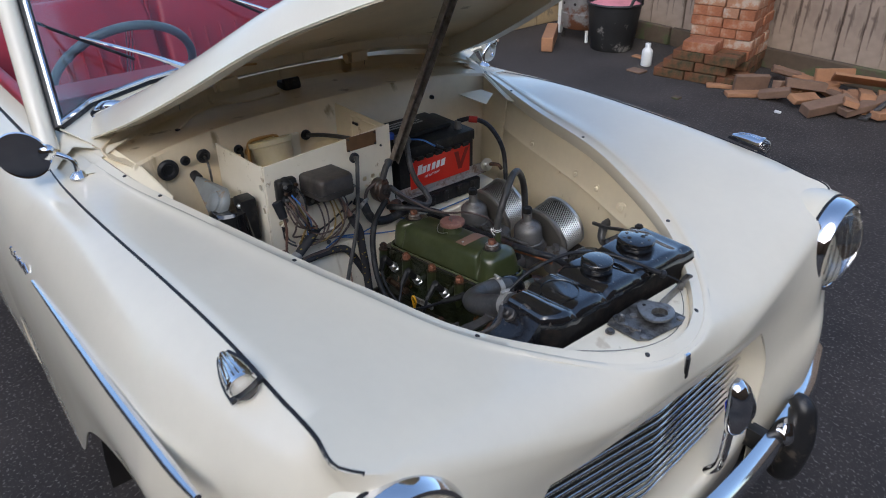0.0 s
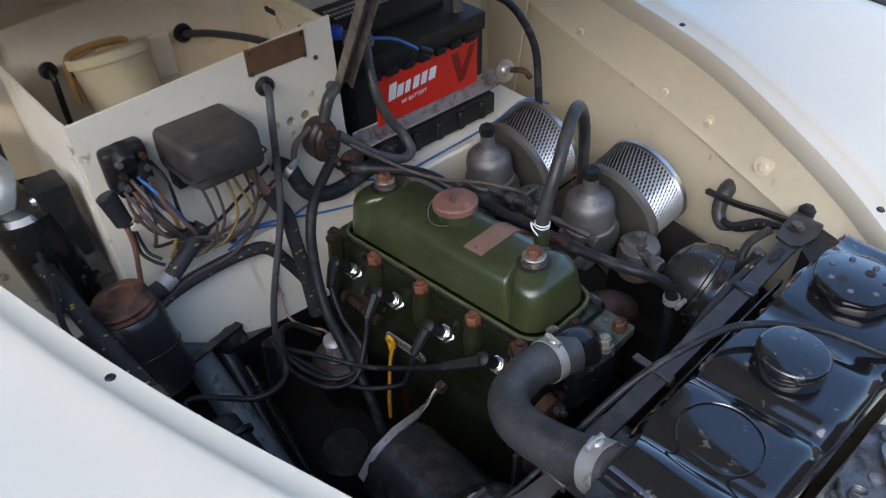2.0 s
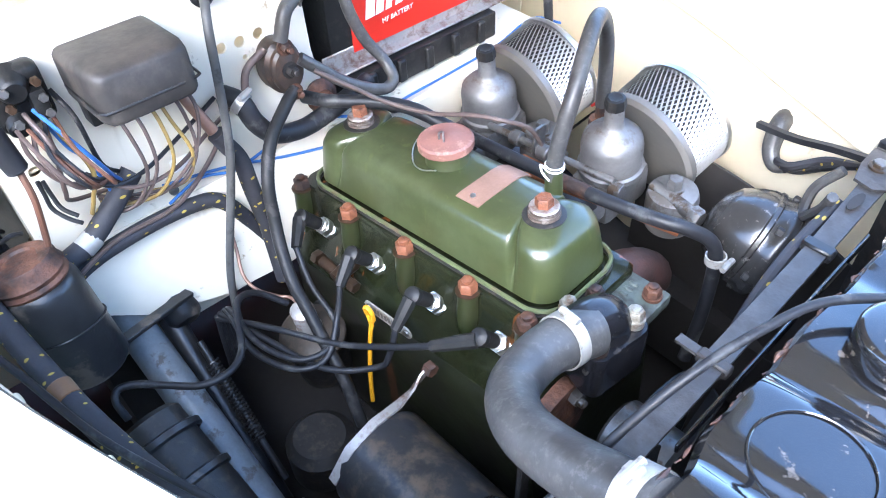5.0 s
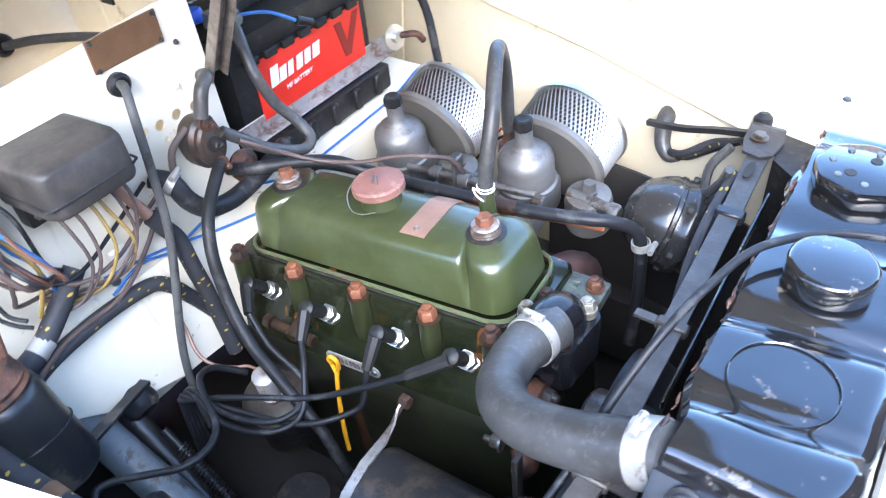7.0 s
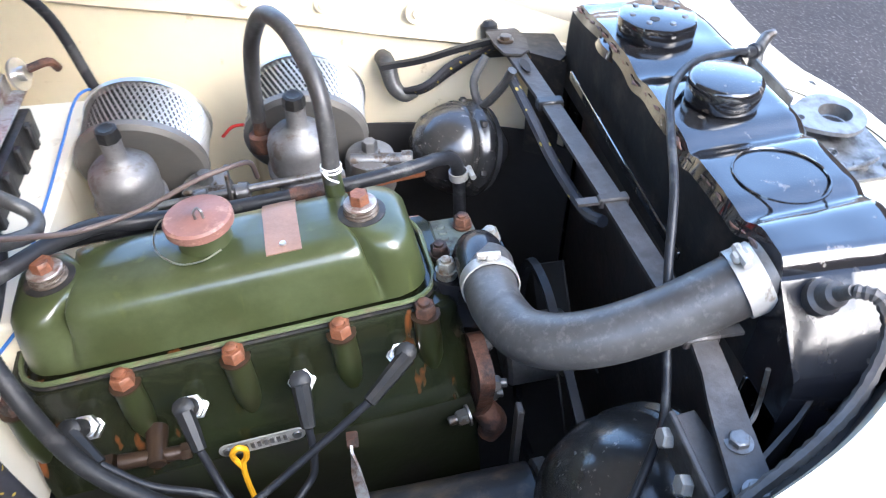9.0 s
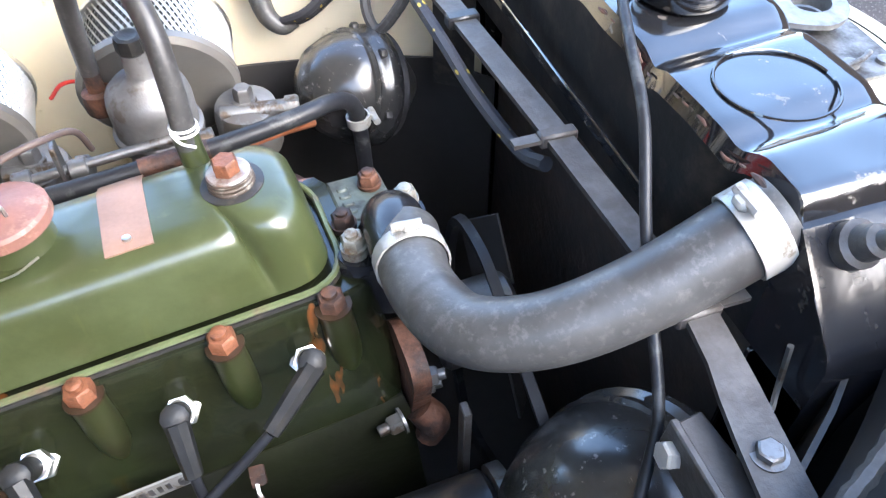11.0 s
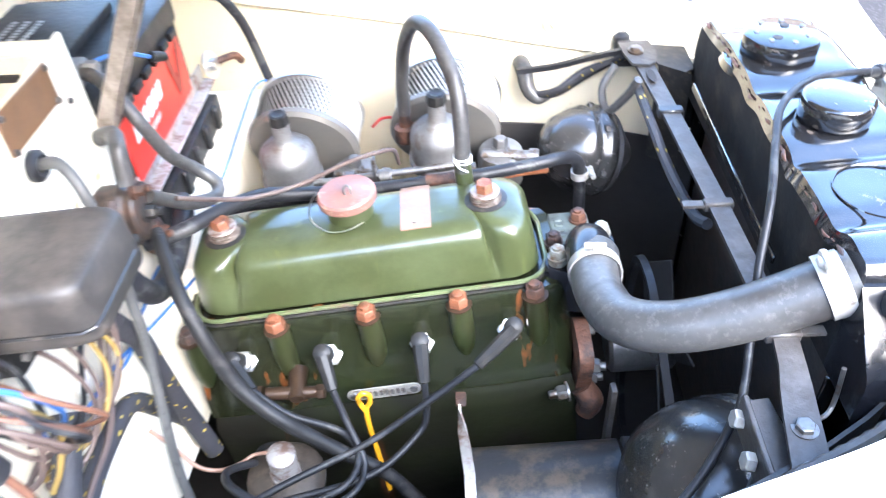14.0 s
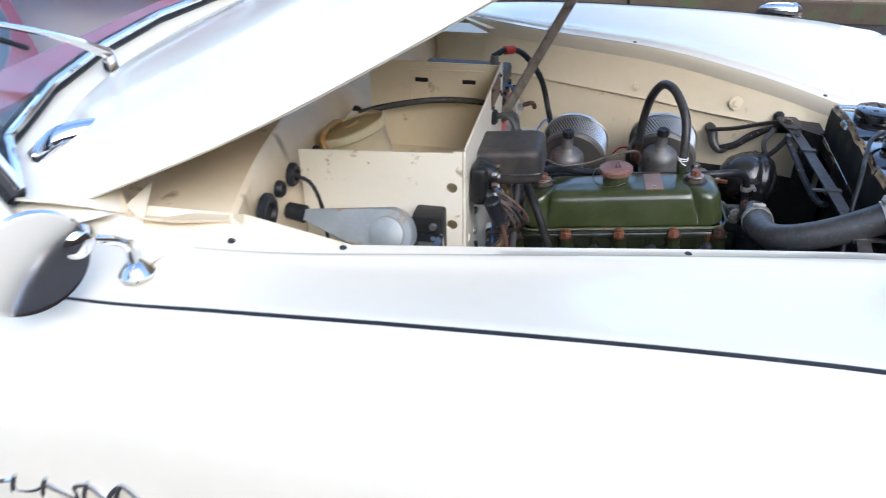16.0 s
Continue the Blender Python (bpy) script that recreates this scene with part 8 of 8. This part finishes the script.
cables = [("starter_cable", [(-0.23, -0.045, 0.79), (-0.222, -0.062, 0.785), (-0.203, -0.098, 0.765), (-0.185, -0.12, 0.735), (-0.17, -0.13, 0.695), (-0.15, -0.139, 0.668), (-0.127, -0.146, 0.648), (-0.11, -0.147, 0.63), (-0.08, -0.15, 0.605), (-0.04, -0.155, 0.575), (-0.01, -0.16, 0.53)], 0.0066, TAPE, "thick black taped starter cable"),
          ("choke_cable", [(-0.268, -0.102, 0.902), (-0.245, -0.11, 0.908), (-0.23, -0.12, 0.885), (-0.226, -0.126, 0.833), (-0.225, -0.132, 0.775), (-0.225, -0.142, 0.726), (-0.225, -0.175, 0.602), (-0.21, -0.19, 0.5)], 0.0046, GREYCABLE, "grey rubber cable from a grommet down to the engine"),
          ("heater_hose", [(-0.262, -0.112, 0.80), (-0.245, -0.101, 0.793), (-0.236, -0.095, 0.77), (-0.234, -0.078, 0.748), (-0.234, -0.048, 0.738), (-0.235, -0.017, 0.739), (-0.24, 0.03, 0.745), (-0.25, 0.06, 0.745)], 0.0105, RUBBER, "short black curved heater hose"),
          ("oil_gauge_pipe", [(-0.25, -0.06, 0.835), (-0.25, -0.085, 0.82), (-0.245, -0.095, 0.79), (-0.245, -0.097, 0.765)], 0.004, PINKW, "thin brown wire to the solenoid"),
          ("elbow_hose", [(-0.266, -0.012, 0.868), (-0.25, -0.018, 0.874), (-0.242, -0.034, 0.868), (-0.24, -0.046, 0.842)], 0.0075, HOSE, "short black rubber elbow"),
          ("temperature_wire", [(-0.21, -0.03, 0.815), (-0.19, 0.0, 0.79), (-0.165, 0.03, 0.768), (-0.12, 0.05, 0.768), (-0.075, 0.062, 0.783), (-0.045, 0.075, 0.785), (-0.032, 0.1, 0.77), (-0.03, 0.12, 0.74)], 0.0024, PINKW, "thin brown wire looping over the cover to the carburettor"),
          ("copper_wire", [(-0.25, -0.15, 0.645), (-0.231, -0.157, 0.628), (-0.212, -0.165, 0.609), (-0.194, -0.162, 0.597), (-0.182, -0.145, 0.582), (-0.172, -0.135, 0.58), (-0.155, -0.134, 0.583)], 0.002, CPLATE, "thin dull copper wire beside the engine"),
          ("red_wire", [(-0.075, 0.26, 0.70), (-0.06, 0.255, 0.715), (-0.04, 0.25, 0.715), (-0.03, 0.24, 0.70)], 0.0018, REDW, "thin red wire between the filters"),
          ("green_hose", [(-0.26, -0.02, 0.755), (-0.225, -0.01, 0.762), (-0.19, 0.03, 0.758), (-0.16, 0.055, 0.752), (-0.13, 0.068, 0.742), (-0.1, 0.078, 0.735)], 0.0075, RUBBER, "black hose end behind the rocker cover")]
for name, pts, r, mt, lab in cables:
    bm = bmesh.new()
    tube(bm, pts, r, 14 if r > 0.005 else 10, 22 if mt is TAPE else 9, ridge=0.05 if mt is TAPE else 0.0)
    solid(name, bm, mt, lab, "cable" if "hose" not in name else "hose")
bm = bmesh.new()
clamp(bm, (-0.245, -0.101, 0.792), (0.7, 0.35, -0.5), 0.0112, 0.009)
solid("hose_clamp", bm, BAND, "small pale steel hose clamp", "clamp")

# ---- right-hand side: reservoir, coil, steering column ----
fl = thing("fluid_reservoir", (-0.14, -0.36, 0.68), "black cylinder reservoir with rusty ribbed cap", "reservoir")
m = frame_to((-0.186, -0.343, 0.632), (-0.215, -0.352, 0.765))
bm = bmesh.new()
lathe(bm, [(0.0, 0), (0.034, 0.0), (0.037, 0.005), (0.037, 0.10), (0.034, 0.108), (0.031, 0.110), (0, 0.11)], m, 30)
can = part("canister", bm, BLACK, fl)
bm = bmesh.new()
lathe(bm, [(0.032, 0.108), (0.034, 0.112), (0.0325, 0.116), (0.034, 0.12), (0.0315, 0.124), (0.031, 0.130), (0.0285, 0.134), (0.018, 0.135), (0.016, 0.1325), (0, 0.1325)], m, 26)
part("cap", bm, RUST, fl, "rusty ribbed cap")
bm = bmesh.new()
tube(bm, [m @ Vector((0.0378 * math.cos(a), 0.0378 * math.sin(a), 0.052 + 0.008 * math.sin(a + 0.6))) for a in (2 * math.pi * j / 40 for j in range(41))], 0.0011, 6, 1, False, False)
for a in (-0.9, -0.55):
    tube(bm, [m @ Vector((0.038 * math.cos(a), 0.038 * math.sin(a), z)) for z in (0.036, 0.05, 0.066)], 0.0013, 6, 2)
part("strap", bm, BLACK, fl)
col = thing("steering_column", (-0.27, -0.28, 0.5), "black and grey steering tubes with clamp and spring", "steering column")
bm = bmesh.new()
rod(bm, (-0.285, -0.286, 0.588), (0.02, -0.278, 0.446), 0.021, 0.021, 20, 0.002)
part("outer_tube", bm, TUBEGREY, col, "pale grey tube")
bm = bmesh.new()
rod(bm, (-0.305, -0.247, 0.612), (-0.03, -0.252, 0.346), 0.0135, 0.0135, 20)
part("shift_tube", bm, BLACK, col)
bm = bmesh.new()
box(bm, (0, 0, 0.042), (0.013, 0.006, 0.096), frame_to((-0.236, -0.226, 0.602), (-0.204, -0.307, 0.622)), 0.001, 1)
rod(bm, (-0.275, -0.235, 0.592), (-0.232, -0.2355, 0.567), 0.027, 0.02, 18, 0.006)
part("clamp", bm, BLACK, col)
bm = bmesh.new()
A, B = Vector((-0.19, -0.238, 0.535)), Vector((-0.112, -0.238, 0.462))
cm = frame_to(A, B)
coil = [cm @ Vector((0.0075 * math.cos(k * 0.7), 0.0075 * math.sin(k * 0.7), k * 0.00052)) for k in range(205)]
tube(bm, coil, 0.0012, 5, 1, True, False)
rod(bm, A + (A - B) * 0.25, B + (B - A) * 0.5, 0.0045, 0.0045, 10)
part("return_spring", bm, BLACK, col)
bm = bmesh.new()
rod(bm, (-0.035, -0.262, 0.44), (0.015, -0.268, 0.41), 0.026, 0.026, 18, 0.003)
part("lower_collar", bm, BLACK, col)
flt = thing("oil_filter", (0.0, -0.33, 0.5), "grimy black cylinder with banded ends under the harness", "oil filter")
bm = bmesh.new()
rod(bm, (-0.115, -0.333, 0.6), (0.05, -0.322, 0.515), 0.033, 0.04, 26, 0.005)
part("canister", bm, DIRTY, flt)
for t in (0.15, 0.4, 0.75):
    bm = bmesh.new()
    a, b = Vector((-0.115, -0.333, 0.6)), Vector((0.05, -0.322, 0.515))
    m = frame_to(a.lerp(b, t), b)
    lathe(bm, [(0.037, -0.004), (0.0405, -0.002), (0.0405, 0.004), (0.037, 0.006)], m, 26, False)
    part("band", bm, BLACK, flt)
bm = bmesh.new()
tube(bm, [(-0.13, -0.345, 0.60), (-0.142, -0.346, 0.618), (-0.15, -0.338, 0.622), (-0.143, -0.322, 0.622), (-0.122, -0.299, 0.62), (-0.1, -0.275, 0.62), (-0.096, -0.246, 0.62), (-0.112, -0.224, 0.62), (-0.149, -0.207, 0.62), (-0.175, -0.19, 0.618), (-0.185, -0.165, 0.6), (-0.17, -0.14, 0.575)], 0.0038, 12, 8)
solid("coil_lead", bm, RUBBER, "black ignition lead looping across the bay", "cable")
bm = bmesh.new()
tube(bm, [(0.0, -0.30, 0.47), (0.04, -0.27, 0.5), (0.09, -0.255, 0.53), (0.13, -0.25, 0.55)], 0.009, 8, 5)
solid("lower_hose", bm, HOSE, "dark ribbed hose low in the bay", "hose")
bm = bmesh.new()
lathe(bm, [(0.035, 0), (0.04, 0.004), (0.04, 0.05), (0.03, 0.06), (0, 0.062)], pose(-0.06, -0.19, 0.42), 26)
solid("starter_motor", bm, DIRTY, "grimy dark starter motor low beside the block", "starter motor")
# ---- yard ----
rng = random.Random(7)


def one_box_mesh(name, size, mat, bevel=0.004):
    bm = bmesh.new()
    box(bm, (0, 0, 0), size, None, bevel, 1)
    return finish(name, bm, mat, None, 40)


def piece(name, me, m, parent):
    ob = new(name, me)
    ob.parent = parent
    ob.matrix_basis = Matrix.Translation(-ORIGIN[parent]) @ m
    return ob


# Close-boarded fence along the yard, on a timber gravel board
fence = thing("fence", (-1.0, 4.28, 0), "weathered grey close-boarded wooden fence on gravel boards", "fence", kind="structure")
boards = [one_box_mesh("board", (0.148, 0.02, 1.66 + 0.02 * k), FENCE, 0.003) for k in range(3)]
for k in range(76):
    x = -7.2 + k * 0.15
    piece("board", boards[rng.randrange(3)], pose(x, 4.31 + 0.009 * (k % 2) + rng.uniform(-0.003, 0.003), 0.96 + rng.uniform(-0.01, 0.01), rng.uniform(-0.3, 0.3), rng.uniform(-0.3, 0.3), rng.uniform(-1, 1)), fence)
rail = one_box_mesh("rail", (11.6, 0.04, 0.09), FENCE, 0.004)
for z in (0.32, 1.0, 1.6):
    piece("rail", rail, pose(-1.5, 4.36, z), fence)
# Dark sheet added behind the boards so their gaps read as shade.
bm = bmesh.new()
box(bm, (-1.5, 4.39, 0.9), (11.6, 0.02, 1.7))
part("backing", bm, SLEEPER, fence)
gb_me = one_box_mesh("gravel_board", (2.38, 0.05, 0.14), SLEEPER, 0.006)
for k in range(5):
    piece("gravel_board", gb_me, pose(-6.0 + 2.4 * k, 4.285, 0.07), fence)

# Plain unseen walls behind and beside the camera, added to block low sky and darken reflections
for nm, c, size in (("sky_block_east", (6.0, -1.0, 2.1), (0.22, 12.4, 4.2)), ("sky_block_south", (0.0, -7.0, 2.1), (14.2, 0.22, 4.2)), ("sky_block_west", (-8.2, -1.0, 1.1), (0.22, 12.2, 2.2))):
    bm = bmesh.new()
    box(bm, c, size)
    tagged(solid(nm, bm, BRICKOLD, "plain brick wall added out of view to block low sky", "wall", kind="structure"), kind="structure")

# Low block wall at the side of the yard
low = thing("low_wall", (-3.6, 3.0, 0), "low buff block retaining wall", "low wall", kind="structure")
BUFF = material("buff_block", (0.42, 0.31, 0.17), 0.9, 0, 0.2, 6, 0.5, 40, spots=(0.25, 0.2, 0.13), spot_scale=7, spot_at=0.62)
blocks = [one_box_mesh("block", (0.1, 0.435, 0.136), BUFF, 0.006), one_box_mesh("block", (0.1, 0.435, 0.132), BUFF, 0.008)]
for row in range(4):
    for k in range(9):
        piece("block", blocks[rng.randrange(2)], pose(-3.62 + rng.uniform(-0.004, 0.004), 4.65 - 0.45 * k - 0.22 * (row % 2), 0.07 + 0.145 * row, 0, 0, rng.uniform(-0.6, 0.6)), low)
bm = bmesh.new()
box(bm, (-3.68, 2.9, 0.28), (0.05, 4.2, 0.56))
part("backing", bm, SLEEPER, low)

# Brick pillar of loose bricks, with an older mossy heap against it
BL = (0.215, 0.1025, 0.065)
new_br = [one_box_mesh("brick", BL, BRICK, 0.004), one_box_mesh("brick", (0.212, 0.104, 0.066), material("pale_orange_brick", (0.36, 0.18, 0.1), 0.9, 0, 0.3, 10, 0.8, 50, spots=(0.44, 0.35, 0.27), spot_scale=9, spot_at=0.6), 0.005)]
old_br = [one_box_mesh("brick", BL, BRICKOLD, 0.006)]
TURN = pose(-1.74, 4.0, 0, 0, 0, 14)
pillar = thing("brick_pillar", (-1.74, 4.0, 0), "stack of loose orange bricks with pale mortar smears", "brick stack")
for course in range(15):
    z = 0.033 + course * 0.0675
    spots4 = []
    if course % 2:
        spots4 = [(ix * 0.109, -0.161 + 0.107 * iy, 0) for iy in range(4) for ix in (-1, 1)]
    else:
        spots4 = [(-0.161 + 0.107 * ix, iy * 0.109, 90) for ix in range(4) for iy in (-1, 1)]
    for x, y, a in spots4:
        piece("brick", new_br[rng.random() < 0.35] if course > 1 else old_br[0], TURN @ pose(x + rng.uniform(-0.008, 0.008), y + rng.uniform(-0.006, 0.006), z, rng.uniform(-0.6, 0.6), rng.uniform(-0.6, 0.6), a + rng.uniform(-3, 3)), pillar)
heap = thing("brick_heap", (-1.83, 3.66, 0), "heap of damp mossy dark bricks against the stack", "brick heap")
for course, n in ((0, 3), (1, 2), (2, 2), (3, 1)):
    for k in range(n):
        for d in range(2):
            piece("brick", old_br[0] if course < 3 or k else new_br[0], TURN @ pose(-0.25 + 0.06 * course + 0.222 * k, -0.27 - 0.108 * d + rng.uniform(-0.01, 0.01), 0.033 + 0.068 * course, rng.uniform(-1, 1), rng.uniform(-1, 1), rng.uniform(-6, 6)), heap)

# Builder's tub with pink cloth
tub = thing("builders_tub", (-2.66, 3.87, 0), "black flexible tub splashed with plaster, pink cloth inside", "tub")
m = pose(-2.66, 3.87, 0)
bm = bmesh.new()
lathe(bm, [(0, 0.0), (0.155, 0.0), (0.165, 0.012), (0.205, 0.34), (0.218, 0.352), (0.212, 0.362), (0.2, 0.35), (0.16, 0.02), (0, 0.02)], m, 36)
part("bucket", bm, TUB, tub)
for s in (-1, 1):
    bm = bmesh.new()
    tube(bm, [m @ Vector((0.20 * s, -0.07, 0.35)), m @ Vector((0.21 * s, -0.05, 0.40)), m @ Vector((0.212 * s, 0.0, 0.415)), m @ Vector((0.21 * s, 0.05, 0.40)), m @ Vector((0.20 * s, 0.07, 0.35))], 0.012, 8, 5)
    part("handle", bm, TUB, tub)
bm = bmesh.new()
rings = []
for r, z in ((0.198, 0.30), (0.19, 0.335), (0.15, 0.352), (0.08, 0.36), (0.02, 0.365)):
    rings.append([m @ Vector((r * math.cos(a), r * math.sin(a), z + 0.02 * noise.noise(Vector((r * 12 * math.cos(a), r * 12 * math.sin(a), 1.0))))) for a in (2 * math.pi * j / 30 for j in range(30))])
stack(bm, rings)
part("pink_cloth", bm, PINK, tub)
# Incinerator bin
inc = thing("incinerator_bin", (-3.02, 3.93, 0), "rusty galvanised incinerator bin on short legs", "bin")
m = pose(-3.02, 3.93, 0)
bm = bmesh.new()
lathe(bm, [(0.165, 0.10), (0.175, 0.12), (0.178, 0.22), (0.172, 0.225), (0.185, 0.55), (0.19, 0.56), (0.18, 0.555)], m, 36, False)
part("drum", bm, material("scorched_galvanised", (0.3, 0.29, 0.28), 0.5, 0.5, 0.25, 4, 0.3, 30, spots=(0.17, 0.07, 0.035), spot_scale=4, spot_at=0.5), inc)
for k in range(3):
    bm = bmesh.new()
    a = k * 2.09 - 0.6
    rod(bm, m @ Vector((0.14 * math.cos(a), 0.14 * math.sin(a), 0.11)), m @ Vector((0.16 * math.cos(a), 0.16 * math.sin(a), 0.0)), 0.014, 0.014, 8)
    part("leg", bm, WHITEPL if k == 0 else GALV, inc)
for k in range(7):
    a = -1.9 + k * 0.32
    bm = bmesh.new()
    p = m @ Vector((0.179 * math.cos(a), 0.179 * math.sin(a), 0.30 + 0.07 * (k % 2)))
    rod(bm, p, p + Vector((0.004 * math.cos(a), 0.004 * math.sin(a), 0)), 0.011, 0.011, 10)
    part("air_hole", bm, DARK, inc)
# Timber post leaning, white batten
bm = bmesh.new()
box(bm, (0, 0, 0), (0.09, 0.5, 0.11), pose(-3.05, 3.58, 0.06, 0, 0, 38), 0.006, 1)
solid("timber_post", bm, TIMBER, "short brown timber post lying on the tarmac", "timber")
bm = bmesh.new()
box(bm, (-3.27, 3.95, 0.45), (0.04, 0.05, 0.9), None, 0.004, 1)
solid("white_batten", bm, WHITEPL, "white painted batten standing by the low wall", "batten")
# Plastic bottle
bt = thing("plastic_bottle", (-2.17, 3.67, 0), "white plastic bottle standing on the tarmac", "bottle")
bm = bmesh.new()
lathe(bm, [(0, 0), (0.036, 0), (0.039, 0.006), (0.039, 0.10), (0.033, 0.118), (0.018, 0.132), (0.016, 0.142)], pose(-2.17, 3.67, 0), 24)
part("body", bm, WHITEPL, bt)
bm = bmesh.new()
lathe(bm, [(0.02, 0.14), (0.02, 0.158), (0.017, 0.162), (0, 0.162)], pose(-2.17, 3.67, 0), 18)
part("cap", bm, WHITEPL, bt)

# Offcuts of timber
specs = [(-1.40, 3.55, 0.025, 0.30, 0.12, 0.045, 0, 0, 48, 0), (-1.42, 3.68, 0.10, 0.26, 0.05, 0.17, 12, 0, 48, 1), (-0.72, 4.42, 0.16, 0.62, 0.16, 0.03, -35, 4, 30, 0),
         (-1.02, 4.35, 0.15, 0.30, 0.04, 0.16, -8, 0, 50, 0), (-1.62, 3.62, 0.02, 0.26, 0.07, 0.04, 0, 0, 36, 0), (-0.46, 3.98, 0.04, 0.36, 0.1, 0.075, 0, 3, 75, 0),
         (-0.80, 3.62, 0.05, 0.38, 0.12, 0.1, 14, -6, 66, 1), (-1.20, 3.62, 0.045, 0.22, 0.09, 0.08, 8, -14, 18, 1), (-1.0, 3.70, 0.08, 0.30, 0.1, 0.06, 25, 8, 82, 0)]
for k in range(14):
    specs.append((-1.35 + 0.75 * rng.random(), 3.82 + 0.5 * rng.random(), 0.04 + 0.09 * rng.random(), 0.22 + 0.26 * rng.random(), 0.08 + 0.05 * rng.random(), 0.04 + 0.05 * rng.random(), rng.uniform(-14, 14), rng.uniform(-14, 14), rng.uniform(0, 180), int(rng.random() < 0.35)))
for x, y, z, lx, ly, lz, rx, ry, rz, g in specs:
    x, y, z = -0.97 + 0.85 * (x + 1.0), 3.82 + 0.62 * (y - 3.95), z * 0.7
    lx, ly, lz = lx * 0.85, ly * 0.72, lz * 0.62
    bm = bmesh.new()
    box(bm, (0, 0, 0), (lx, ly, lz), pose(x, y, z, rx, ry, rz), 0.004, 1)
    low_z = min(v.co.z for v in bm.verts)
    if low_z < 0.0 or z < 0.06:
        bmesh.ops.translate(bm, verts=bm.verts, vec=(0, 0, 0.001 - low_z))
    solid("timber_offcut", bm, TIMBERGREY if g else TIMBER, "weathered grey timber offcut in the woodpile" if g else "sawn pale brown timber offcut in the woodpile", "timber", "woodpile offcuts")
# Loose bits on the tarmac and a trestle leg
for x, y, sx, sy, mt, lab in ((-2.114, 3.49, 0.12, 0.09, TIMBERGREY, "flat grey scrap lying on the tarmac"), (-1.568, 3.19, 0.05, 0.05, SLEEPER, "small mossy clod on the tarmac"), (-2.33, 3.80, 0.1, 0.06, TIMBER, "broken brown scrap by the tub"), (-1.0, 3.42, 0.04, 0.02, WHITEPL, "small pale chip on the tarmac")):
    bm = bmesh.new()
    box(bm, (x, y, 0.008), (sx, sy, 0.014), None, 0.003, 1)
    solid("scrap", bm, mt, lab, "debris", "scraps on the tarmac")
bm = bmesh.new()
tube(bm, [(-0.60, 3.68, 0.0), (-0.46, 3.85, 0.22), (-0.28, 4.08, 0.55)], 0.016, 8, 3)
box(bm, (-0.60, 3.68, 0.012), (0.05, 0.04, 0.022), None, 0.004, 1)
solid("trestle_leg", bm, GALV, "grey metal trestle leg on a foot", "trestle")
